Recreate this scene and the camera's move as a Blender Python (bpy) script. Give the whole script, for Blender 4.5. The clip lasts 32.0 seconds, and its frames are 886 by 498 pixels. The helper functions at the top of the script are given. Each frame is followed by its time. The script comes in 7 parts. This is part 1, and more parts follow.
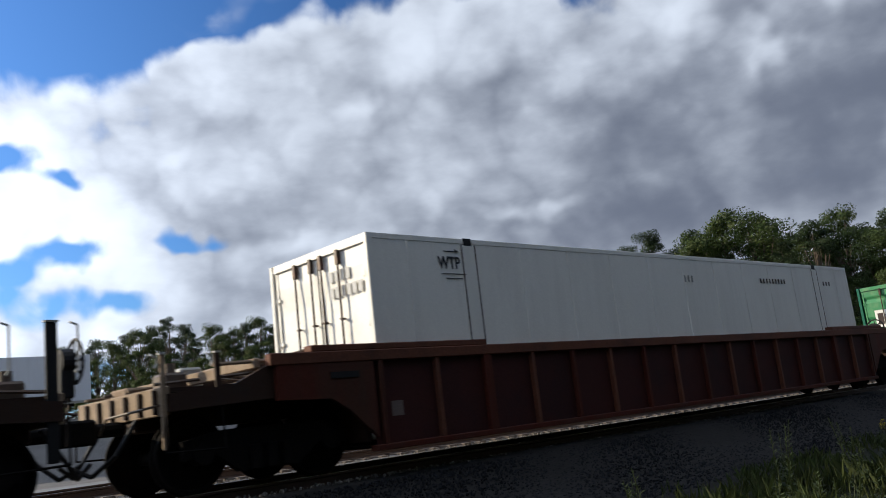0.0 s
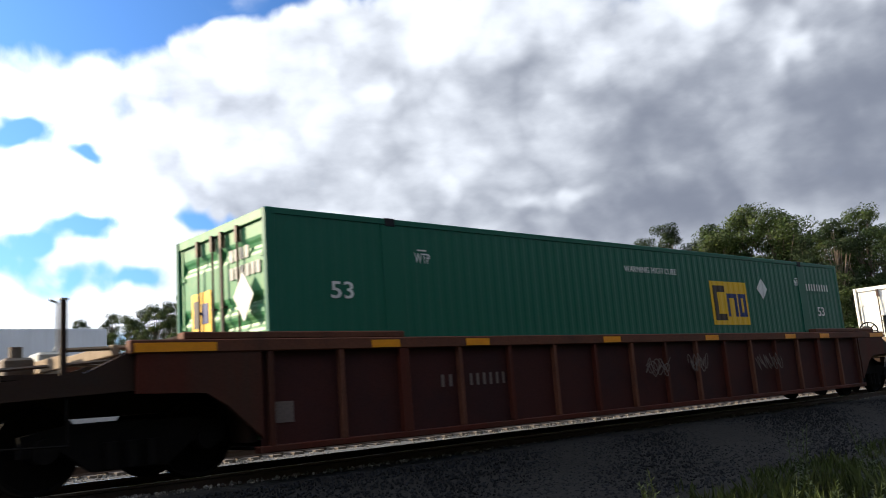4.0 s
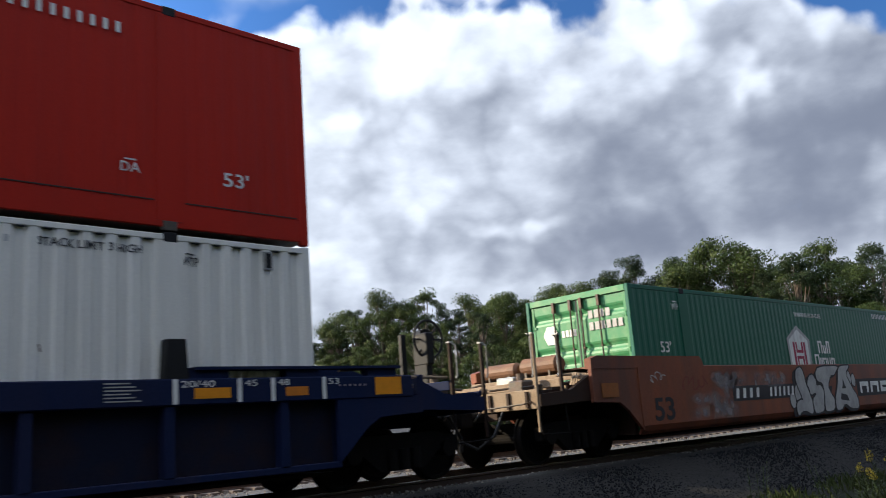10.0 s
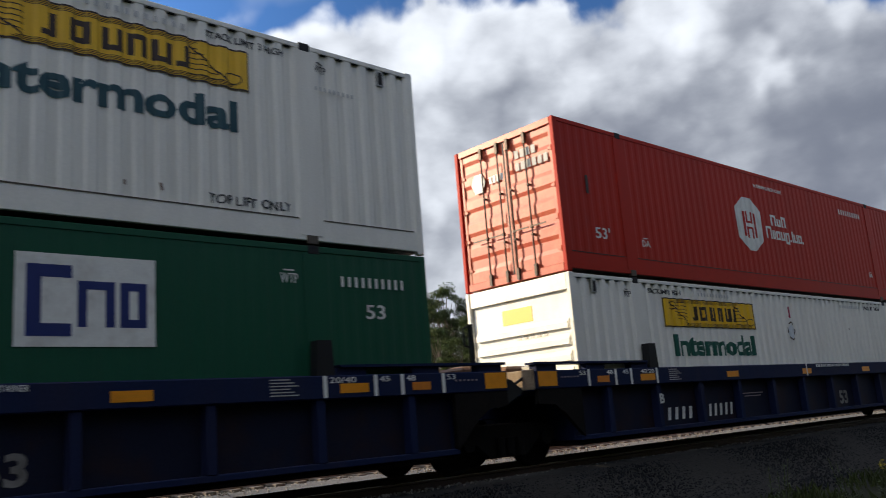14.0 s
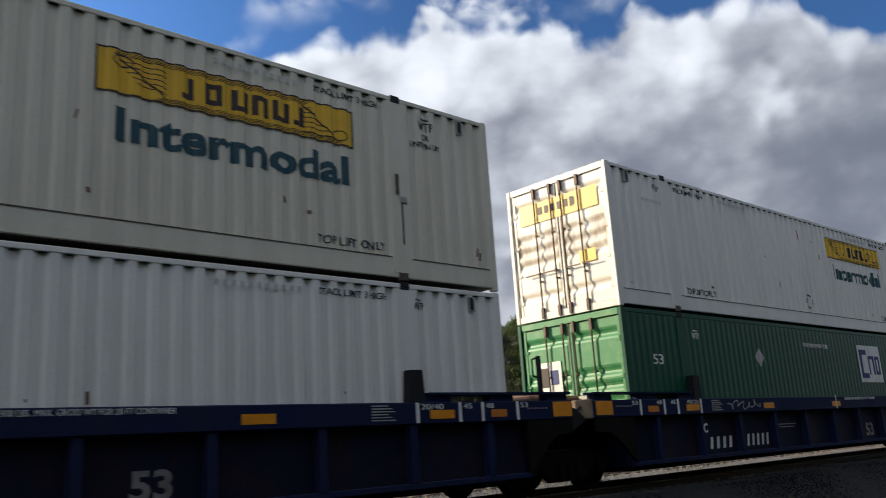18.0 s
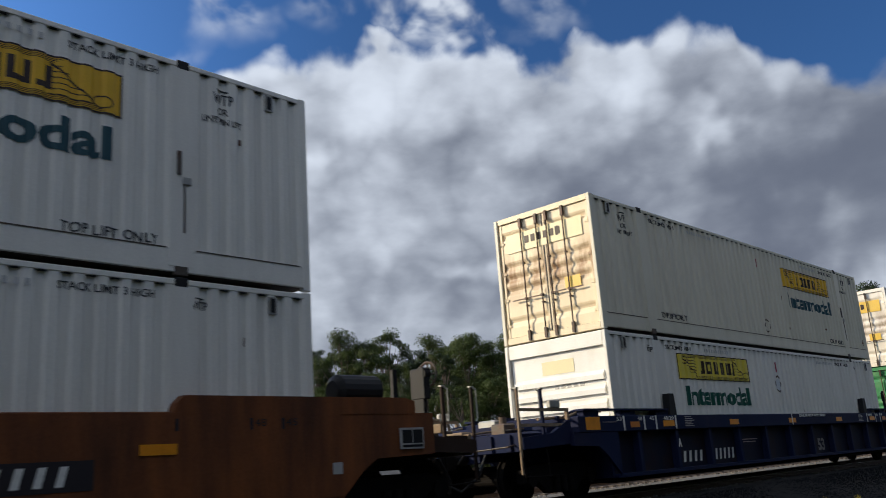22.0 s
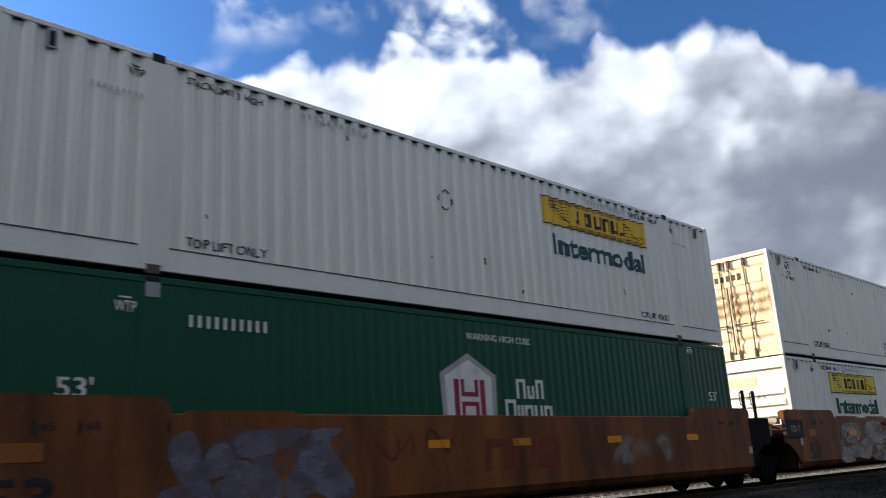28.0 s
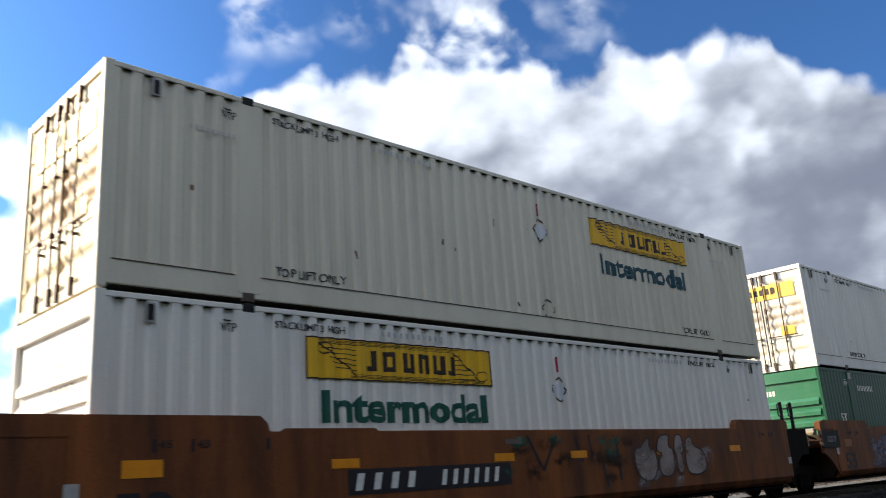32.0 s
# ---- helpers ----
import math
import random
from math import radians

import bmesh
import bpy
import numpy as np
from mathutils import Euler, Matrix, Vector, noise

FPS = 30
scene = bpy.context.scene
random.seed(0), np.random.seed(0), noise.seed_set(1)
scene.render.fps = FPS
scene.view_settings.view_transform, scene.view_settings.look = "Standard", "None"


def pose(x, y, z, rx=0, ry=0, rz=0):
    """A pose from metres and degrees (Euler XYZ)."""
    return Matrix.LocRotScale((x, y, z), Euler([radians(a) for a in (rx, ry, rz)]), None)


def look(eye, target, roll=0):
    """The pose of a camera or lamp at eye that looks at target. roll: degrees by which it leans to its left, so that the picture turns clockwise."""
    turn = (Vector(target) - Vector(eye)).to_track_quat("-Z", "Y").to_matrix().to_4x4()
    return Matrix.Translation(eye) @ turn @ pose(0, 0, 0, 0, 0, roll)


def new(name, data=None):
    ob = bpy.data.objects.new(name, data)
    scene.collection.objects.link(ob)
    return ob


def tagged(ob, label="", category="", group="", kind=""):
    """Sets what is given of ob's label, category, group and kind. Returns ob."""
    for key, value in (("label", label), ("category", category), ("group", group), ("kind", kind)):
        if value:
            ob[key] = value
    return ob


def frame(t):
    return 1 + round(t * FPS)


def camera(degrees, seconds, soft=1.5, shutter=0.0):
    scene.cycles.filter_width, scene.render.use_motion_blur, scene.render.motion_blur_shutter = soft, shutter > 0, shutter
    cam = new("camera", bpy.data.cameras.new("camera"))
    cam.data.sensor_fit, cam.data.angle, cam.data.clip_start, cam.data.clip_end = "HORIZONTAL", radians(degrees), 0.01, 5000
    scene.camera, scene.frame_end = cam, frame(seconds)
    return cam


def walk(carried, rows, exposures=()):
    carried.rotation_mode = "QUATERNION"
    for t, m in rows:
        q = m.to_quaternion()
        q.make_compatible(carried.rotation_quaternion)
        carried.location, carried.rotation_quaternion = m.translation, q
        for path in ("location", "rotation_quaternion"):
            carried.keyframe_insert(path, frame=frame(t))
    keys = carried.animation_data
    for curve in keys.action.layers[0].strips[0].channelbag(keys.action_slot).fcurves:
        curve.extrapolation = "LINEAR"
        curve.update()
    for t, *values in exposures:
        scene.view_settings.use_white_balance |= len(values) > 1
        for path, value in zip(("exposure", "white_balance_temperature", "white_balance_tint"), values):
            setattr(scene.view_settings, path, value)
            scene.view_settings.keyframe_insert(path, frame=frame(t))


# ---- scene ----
# ---- camera: a hand-held camera that stands in one place and sways ----
SECONDS = 32.0
cam = camera(55.4, SECONDS, soft=0.8, shutter=0.25)
EXPOSURES = [(0.0, 0.08, 6050, 10), (1.0, 0.00, 6100, 10), (1.5, 0.32, 6100, 10), (2.0, 0.50, 6400, 10), (4.0, 0.70, 6450, 10), (4.5, 0.36, 6150, 10), (6.5, 0.48, 6250, 10), (7.0, 0.58, 6250, 10), (8.0, 0.77, 6150, 10), (9.0, 0.24, 6100, 10), (10.0, 0.74, 6150, 10), (11.0, 1.45, 6800, 10), (12.0, 1.57, 6800, 10), (13.0, 0.80, 6550, 10), (14.0, 0.45, 6500, 10), (14.5, 0.85, 6750, 10), (16.5, 0.70, 6650, 10), (17.0, 0.10, 6100, 10), (18.0, 0.35, 6450, 10), (19.0, 0.69, 6600, 10), (20.0, 0.67, 6450, 10), (20.5, -0.14, 6200, 10), (21.0, -0.26, 6100, 10), (22.0, 0.00, 6150, 10), (23.0, 0.52, 6150, 10), (24.0, 0.66, 6300, 10), (25.0, -0.06, 6050, 10), (25.5, -0.22, 5950, 10), (27.5, 0.57, 6200, 10), (28.0, 0.70, 6300, 10), (28.5, 0.48, 6350, 10), (29.0, -0.22, 6050, 10), (30.0, 0.13, 6200, 10), (31.0, 0.57, 6250, 10), (32.0, 0.77, 6300, 10)]
# seconds, y, z, yaw, pitch, roll
SWAY = [
    (0.0, 0.02, 0.60, -42.04, 11.06, 6.44), (0.5, 0.02, 0.61, -42.91, 11.81, 6.23), (1.0, 0.04, 0.61, -43.43, 11.67, 5.95), (1.5, 0.06, 0.63, -42.74, 11.34, 5.54),
    (2.0, 0.07, 0.63, -42.18, 9.67, 5.19), (2.5, 0.08, 0.64, -41.80, 9.03, 5.16), (3.0, 0.09, 0.66, -41.61, 9.58, 4.89), (3.5, 0.10, 0.66, -41.30, 9.59, 4.95),
    (4.0, 0.08, 0.67, -41.30, 10.14, 4.37), (4.5, 0.08, 0.67, -43.68, 10.93, 4.72), (6.5, 0.01, 0.65, -44.22, 10.99, 5.17), (7.0, 0.00, 0.65, -44.69, 11.31, 4.57),
    (7.5, 0.00, 0.66, -44.35, 10.51, 4.24), (8.0, 0.01, 0.68, -43.98, 11.42, 4.12), (8.5, 0.02, 0.71, -43.48, 11.09, 4.51), (9.0, 0.02, 0.72, -43.29, 12.05, 4.51),
    (9.5, 0.03, 0.73, -43.39, 11.76, 4.52), (10.0, 0.05, 0.74, -43.65, 11.97, 4.29), (10.5, 0.06, 0.74, -43.57, 11.87, 4.22), (11.0, 0.06, 0.74, -43.70, 11.44, 4.04),
    (11.5, 0.06, 0.75, -43.34, 11.65, 4.04), (12.0, 0.04, 0.75, -43.54, 11.85, 3.87), (12.5, 0.02, 0.78, -43.64, 11.64, 4.00), (13.0, 0.02, 0.79, -42.92, 11.53, 4.21),
    (13.5, 0.02, 0.79, -42.45, 11.41, 4.43), (14.0, 0.02, 0.79, -42.31, 11.68, 4.45), (14.5, 0.04, 0.80, -42.37, 11.81, 4.13), (16.5, 0.02, 0.84, -42.42, 13.08, 4.08),
    (17.0, 0.04, 0.83, -43.44, 13.73, 3.35), (17.5, 0.05, 0.84, -42.82, 12.90, 3.76), (18.0, 0.04, 0.84, -42.40, 13.39, 3.64), (18.5, 0.02, 0.84, -42.35, 13.92, 3.59),
    (19.0, 0.01, 0.84, -42.69, 14.13, 3.77), (19.5, -0.00, 0.82, -42.97, 14.21, 3.50), (20.0, -0.02, 0.81, -42.79, 14.74, 3.65), (20.5, -0.02, 0.78, -43.51, 14.61, 3.46),
    (21.0, -0.01, 0.78, -45.85, 13.97, 2.30), (21.5, 0.02, 0.77, -45.82, 14.64, 4.62), (22.0, 0.02, 0.77, -46.21, 14.51, 3.99), (22.5, 0.00, 0.75, -46.21, 14.58, 3.48),
    (23.0, -0.02, 0.74, -45.95, 14.86, 3.44), (23.5, -0.03, 0.74, -45.48, 14.66, 3.35), (24.0, -0.04, 0.74, -45.21, 14.76, 2.96), (24.5, -0.06, 0.73, -45.41, 14.80, 2.69),
    (25.0, -0.06, 0.73, -45.57, 14.97, 3.17), (25.5, -0.06, 0.73, -45.99, 15.63, 2.97), (27.5, -0.06, 0.75, -45.82, 15.21, 3.38), (28.0, -0.08, 0.75, -44.81, 14.93, 3.46),
    (28.5, -0.08, 0.77, -43.82, 14.82, 4.02), (29.0, -0.09, 0.79, -43.36, 14.67, 4.47), (29.5, -0.10, 0.80, -42.89, 14.53, 4.62), (30.0, -0.11, 0.80, -43.30, 15.35, 3.96),
    (30.5, -0.12, 0.80, -43.61, 15.06, 3.89), (31.0, -0.11, 0.80, -43.71, 15.13, 3.80), (31.5, -0.12, 0.80, -43.78, 15.37, 3.76), (32.0, -0.13, 0.80, -43.73, 15.74, 3.84),
]
# seconds and the metres that the train has run since the start
RUN = [
    (0.0, 0.00), (1.0, 5.38), (2.0, 10.75), (3.0, 16.08), (4.0, 21.45), (4.5, 24.17), (6.5, 35.02), (7.0, 37.73), (8.0, 43.05), (9.0, 48.40),
    (10.0, 53.73), (11.0, 59.02), (12.0, 64.36), (13.0, 69.71), (14.0, 74.98), (14.5, 77.61), (16.5, 88.11), (17.0, 90.73), (18.0, 95.94), (19.0, 101.18),
    (20.0, 106.41), (21.0, 111.63), (22.0, 116.82), (23.0, 122.09), (24.0, 127.33), (25.0, 132.52), (25.5, 135.08), (27.5, 145.29), (28.0, 147.84), (29.0, 153.02),
    (30.0, 158.20), (31.0, 163.34), (32.0, 168.41),
]
walk(cam, [(t, pose(0, y, z, 90 + p, r, a)) for t, y, z, a, p, r in SWAY], EXPOSURES)

# ---- sky, sun ----
SUN_AZ, SUN_EL = 127.0, 22.0      # degrees from +x to +y, and above the horizon

world = bpy.data.worlds.new("sky")
scene.world = world
world.use_nodes = True
WN, WL = world.node_tree.nodes, world.node_tree.links
WN.clear()


def wire(node, index, value):
    if value is None:
        return
    if hasattr(value, "is_output"):
        WL.new(value, node.inputs[index])
    else:
        node.inputs[index].default_value = value


def calc(op, a, b=None, c=None, clamp=False):
    n = WN.new("ShaderNodeMath")
    n.operation, n.use_clamp = op, clamp
    for i, v in enumerate((a, b, c)):
        wire(n, i, v)
    return n.outputs[0]


def ramp_between(v, lo, hi, to_lo=0.0, to_hi=1.0):
    n = WN.new("ShaderNodeMapRange")
    n.interpolation_type = "SMOOTHSTEP"
    for i, x in enumerate((v, lo, hi, to_lo, to_hi)):
        wire(n, i, x)
    return n.outputs[0]


def cloud_noise(vec, scale, detail, rough, distort=0.0, lac=2.0):
    n = WN.new("ShaderNodeTexNoise")
    WL.new(vec, n.inputs["Vector"])
    n.inputs["Scale"].default_value, n.inputs["Detail"].default_value = scale, detail
    n.inputs["Roughness"].default_value, n.inputs["Distortion"].default_value = rough, distort
    n.inputs["Lacunarity"].default_value = lac
    return n.outputs["Fac"]


def blend(fac, a, b):
    n = WN.new("ShaderNodeMix")
    n.data_type = "RGBA"
    wire(n, 0, fac)
    wire(n, 6, a)
    wire(n, 7, b)
    return n.outputs[2]


coord = WN.new("ShaderNodeTexCoord").outputs["Generated"]
split = WN.new("ShaderNodeSeparateXYZ")
WL.new(coord, split.inputs[0])
AZ = calc("DEGREES", calc("ARCTAN2", split.outputs[1], split.outputs[0]))
EL = calc("DEGREES", calc("ARCSINE", split.outputs[2]))
# the clouds' edges wander with the noise
warp_n = WN.new("ShaderNodeTexNoise")
WL.new(coord, warp_n.inputs["Vector"])
warp_n.inputs["Scale"].default_value, warp_n.inputs["Detail"].default_value = 9.0, 3.0
warp_n.inputs["Roughness"].default_value = 0.6
warp_s = WN.new("ShaderNodeSeparateColor")
WL.new(warp_n.outputs["Color"], warp_s.inputs[0])
AZW = calc("ADD", AZ, calc("MULTIPLY", calc("SUBTRACT", warp_s.outputs[0], 0.5), 7.0))
ELW = calc("ADD", EL, calc("MULTIPLY", calc("SUBTRACT", warp_s.outputs[1], 0.5), 6.0))
place_n = WN.new("ShaderNodeCombineXYZ")
WL.new(AZW, place_n.inputs[0])
WL.new(ELW, place_n.inputs[1])
PLACE = place_n.outputs[0]


def puffs(rows, total):
    """Adds soft round patches to a running sum: azimuth, elevation, half width, half height, weight."""
    for az, el, ra, re, weight in rows:
        a = WN.new("ShaderNodeVectorMath")
        a.operation = "SUBTRACT"
        WL.new(PLACE, a.inputs[0])
        a.inputs[1].default_value = (az, el, 0)
        b = WN.new("ShaderNodeVectorMath")
        b.operation = "DIVIDE"
        WL.new(a.outputs[0], b.inputs[0])
        b.inputs[1].default_value = (ra, re, 1)
        c = WN.new("ShaderNodeVectorMath")
        c.operation = "LENGTH"
        WL.new(b.outputs[0], c.inputs[0])
        total = calc("ADD", total, ramp_between(c.outputs["Value"], 0.0, 1.0, weight, 0.0))
    return total


def billow(scale):
    """Rounded heads of cloud: the distance to the nearest of many scattered points."""
    mv = WN.new("ShaderNodeVectorMath")
    mv.operation = "MULTIPLY_ADD"
    WL.new(warp_n.outputs["Color"], mv.inputs[0])
    mv.inputs[1].default_value, mv.inputs[2].default_value = (0.10, 0.10, 0.10), (0, 0, 0)
    WL.new(coord, mv.inputs[2])
    v = WN.new("ShaderNodeTexVoronoi")
    v.feature = "SMOOTH_F1"
    WL.new(mv.outputs[0], v.inputs["Vector"])
    v.inputs["Scale"].default_value, v.inputs["Smoothness"].default_value = scale, 0.35
    return v.outputs["Distance"]


# how much cloud: a bank whose upper edge follows a line of bearings and heights, torn open here and there
BANK_TOP = [(0, 21), (13.8, 20.9), (15.8, 22.1), (19.1, 22.7), (20.3, 24.4), (21.1, 26.1), (23.8, 26.1), (26, 27), (28.7, 26.8), (31.9, 27.8), (34.4, 27.3), (36.1, 26.8),
            (37.6, 27.9), (43.5, 27.7), (46.4, 28.7), (48.6, 27.0), (53.1, 27.7), (57.9, 26.6), (59.5, 26.3), (62.5, 25.6), (64.7, 25.0), (65.7, 24.2), (70.2, 23.4), (72.8, 23.2), (74.8, 23.2), (90, 25)]
line = WN.new("ShaderNodeValToRGB")
wire(line, 0, calc("MULTIPLY", AZ, 1 / 90.0))
line.color_ramp.elements[0].position, line.color_ramp.elements[1].position = 0.0, 1.0
for k, (a, e) in enumerate(BANK_TOP):
    if k in (0, len(BANK_TOP) - 1):
        el = line.color_ramp.elements[0 if k == 0 else -1]
    else:
        el = line.color_ramp.elements.new(a / 90.0)
    el.color = (e / 40.0, e / 40.0, e / 40.0, 1)
top_line = calc("MULTIPLY", line.outputs[0], 40.0)
COVER_HOLES = [(74.6, 18.2, 4.4, 2.4, -1.7), (71.0, 17.0, 3.0, 2.0, -1.5), (71.5, 12.6, 6.5, 2.0, -1.5), (63.5, 13.4, 3.5, 1.6, -1.1), (70, 9.0, 10, 2.4, -1.35), (76, 11, 4, 2.0, -1.2), (72, 4.5, 10, 3.2, -1.5)]
COVER_PUFFS = [(46.5, 29.4, 2.4, 1.3, 0.80), (40, 29.2, 4.0, 1.4, 0.70)]
WISPS = [(57.2, 31.0, 4.0, 4.0, 1.0), (50.4, 31.6, 4.0, 3.2, 1.0), (41.8, 30.4, 6.5, 3.2, 1.2), (61.2, 27.2, 3.2, 1.8, 0.45), (34, 30.0, 4, 2.2, 0.6), (46, 30.2, 4, 1.8, 0.7)]
band = calc("MULTIPLY", calc("SUBTRACT", top_line, calc("MULTIPLY_ADD", calc("SUBTRACT", warp_s.outputs[2], 0.5), 2.6, EL)), 0.50)
band = calc("MINIMUM", calc("MAXIMUM", band, -0.85), 1.0)
fine = cloud_noise(coord, 13.0, 5.0, 0.50, 0.2)
broad = cloud_noise(coord, 3.5, 8.0, 0.6, 0.5)
away = ramp_between(calc("ABSOLUTE", calc("SUBTRACT", AZ, 46.0)), 45.0, 70.0, 0.0, 0.75)   # scattered cloud round about and overhead
cover = puffs(COVER_PUFFS, puffs(COVER_HOLES, band))
cover = calc("ADD", cover, calc("MULTIPLY", calc("SUBTRACT", fine, 0.5), 1.7))
cover = calc("ADD", cover, away)
cover = calc("ADD", cover, ramp_between(EL, 36.0, 50.0, 0.0, 1.3))
cover = calc("ADD", cover, calc("MULTIPLY", calc("SUBTRACT", broad, 0.5), 0.4))
lumps = calc("ADD", calc("MULTIPLY", calc("SUBTRACT", 0.42, billow(10.0)), 0.75), calc("MULTIPLY", calc("SUBTRACT", 0.42, billow(24.0)), 0.50))
cover = calc("ADD", cover, calc("MULTIPLY_ADD", lumps, 1.2, 0.14))
MASK = ramp_between(cover, -0.20, 0.46)
thread = WN.new("ShaderNodeMapping")
thread.inputs["Scale"].default_value = (1.0, 1.0, 1.4)
thread.inputs["Rotation"].default_value = (0.0, 0.5, 0.0)
WL.new(coord, thread.inputs[0])
wisp = calc("MULTIPLY", puffs(WISPS, 0.0), ramp_between(calc("MULTIPLY_ADD", lumps, 0.5, cloud_noise(thread.outputs[0], 13.0, 4.0, 0.5, 0.2)), 0.28, 0.58))
MASK = calc("MAXIMUM", MASK, calc("MINIMUM", wisp, 0.92))

# light and shade in the clouds
SHADES = [(14, 19, 19, 12, -0.64), (30, 14, 12, 5, -0.16), (28, 10.5, 18, 4, -0.26), (47, 22, 9, 4, -0.10), (41, 23.5, 8, 5, -0.18), (33, 20, 8, 5, -0.08), (34, 18, 14, 8, -0.20), (72, 14, 10, 9, 0.16), (61, 14.5, 9, 3.6, -0.20), (52, 17.0, 10, 3.5, -0.16), (42, 18.5, 10, 4, -0.14), (28, 15.5, 14, 6, -0.24), (18, 14.5, 10, 6, -0.26),
          (44, 13.0, 13, 3.5, -0.26), (34, 11.5, 12, 3.0, -0.28), (58, 9.5, 7, 1.5, -0.10), (23.7, 20.8, 3.2, 2.2, 0.62), (51.2, 21.4, 2.2, 1.5, 0.30),
          (57, 12.8, 6, 1.4, 0.34), (69, 13, 9, 6, 0.36), (73, 20, 7, 4, 0.36), (63, 22.5, 9, 3.0, 0.26), (41, 13.4, 6, 0.8, 0.26),
          (49, 24.5, 9, 2.5, 0.10), (28, 24.5, 8, 2.5, 0.12), (37, 21.0, 5, 2, 0.14), (16, 18.5, 4, 2, 0.26), (40, 9.5, 9, 1.5, 0.10), (44, 8, 26, 6, -0.16), (27, 10, 20, 7, -0.22), (47, 25, 19, 5.5, 0.16), (46, 10, 16, 4, -0.10)]
flat = WN.new("ShaderNodeMapping")
flat.inputs["Scale"].default_value = (1.0, 1.0, 2.1)
WL.new(coord, flat.inputs[0])
lit = calc("ADD", 0.55, calc("MULTIPLY", calc("SUBTRACT", cloud_noise(flat.outputs[0], 6.5, 3.0, 0.45, 0.2), 0.5), 0.44))
lit = calc("ADD", lit, calc("MULTIPLY", calc("SUBTRACT", cloud_noise(flat.outputs[0], 17.0, 5.0, 0.56, 0.15), 0.5), 0.46))
lit = puffs(SHADES, calc("ADD", lit, calc("MULTIPLY", lumps, 0.70)))
lit = calc("ADD", lit, ramp_between(band, 0.1, 1.0, 0.26, 0.0))        # thin edges let the sun through
# round about, the clouds towards the sun are brighter than those across from it
sunward = calc("COSINE", calc("RADIANS", calc("SUBTRACT", AZ, SUN_AZ)))
outside = ramp_between(calc("ABSOLUTE", calc("SUBTRACT", AZ, 46.0)), 40.0, 75.0)
lit = calc("ADD", lit, calc("MULTIPLY", outside, calc("MULTIPLY_ADD", sunward, 0.40, 0.03)))
LIT = ramp_between(lit, -0.75, 1.06)
CLOUD = blend(calc("POWER", LIT, 1.95), (0.275, 0.31, 0.40, 1), (1.42, 1.50, 1.62, 1))

nishita = WN.new("ShaderNodeTexSky")
nishita.sky_type, nishita.sun_disc = "NISHITA", False
nishita.sun_elevation, nishita.sun_rotation = radians(SUN_EL), radians(90.0 - SUN_AZ)
nishita.air_density, nishita.dust_density, nishita.ozone_density = 1.0, 1.5, 2.0
tone = WN.new("ShaderNodeVectorMath")
tone.operation = "SCALE"
WL.new(nishita.outputs[0], tone.inputs[0])
wire(tone, 3, ramp_between(sunward, 0.1, 0.75, 0.130, 0.235))
deep = WN.new("ShaderNodeVectorMath")
deep.operation = "MULTIPLY"
WL.new(tone.outputs[0], deep.inputs[0])
deep.inputs[1].default_value = (0.54, 0.92, 1.42)
glow = WN.new("ShaderNodeVectorMath")          # clouds nearer the sun are brighter
glow.operation = "SCALE"
WL.new(CLOUD, glow.inputs[0])
wire(glow, 3, ramp_between(sunward, 0.25, 0.85, 1.0, 1.8))
SKY = blend(MASK, deep.outputs[0], glow.outputs[0])
back = WN.new("ShaderNodeBackground")
WL.new(SKY, back.inputs[0])
back.inputs[1].default_value = 0.52
WL.new(back.outputs[0], WN.new("ShaderNodeOutputWorld").inputs[0])

sun_data = bpy.data.lights.new("sun", "SUN")
sun_data.energy, sun_data.angle, sun_data.color = 5.0, radians(0.5), (1.0, 0.82, 0.56)
sun = new("sun", sun_data)
sun_dir = Vector((math.cos(radians(SUN_AZ)) * math.cos(radians(SUN_EL)), math.sin(radians(SUN_AZ)) * math.cos(radians(SUN_EL)), math.sin(radians(SUN_EL))))
sun.matrix_world = look(sun_dir * 200, (0, 0, 0))

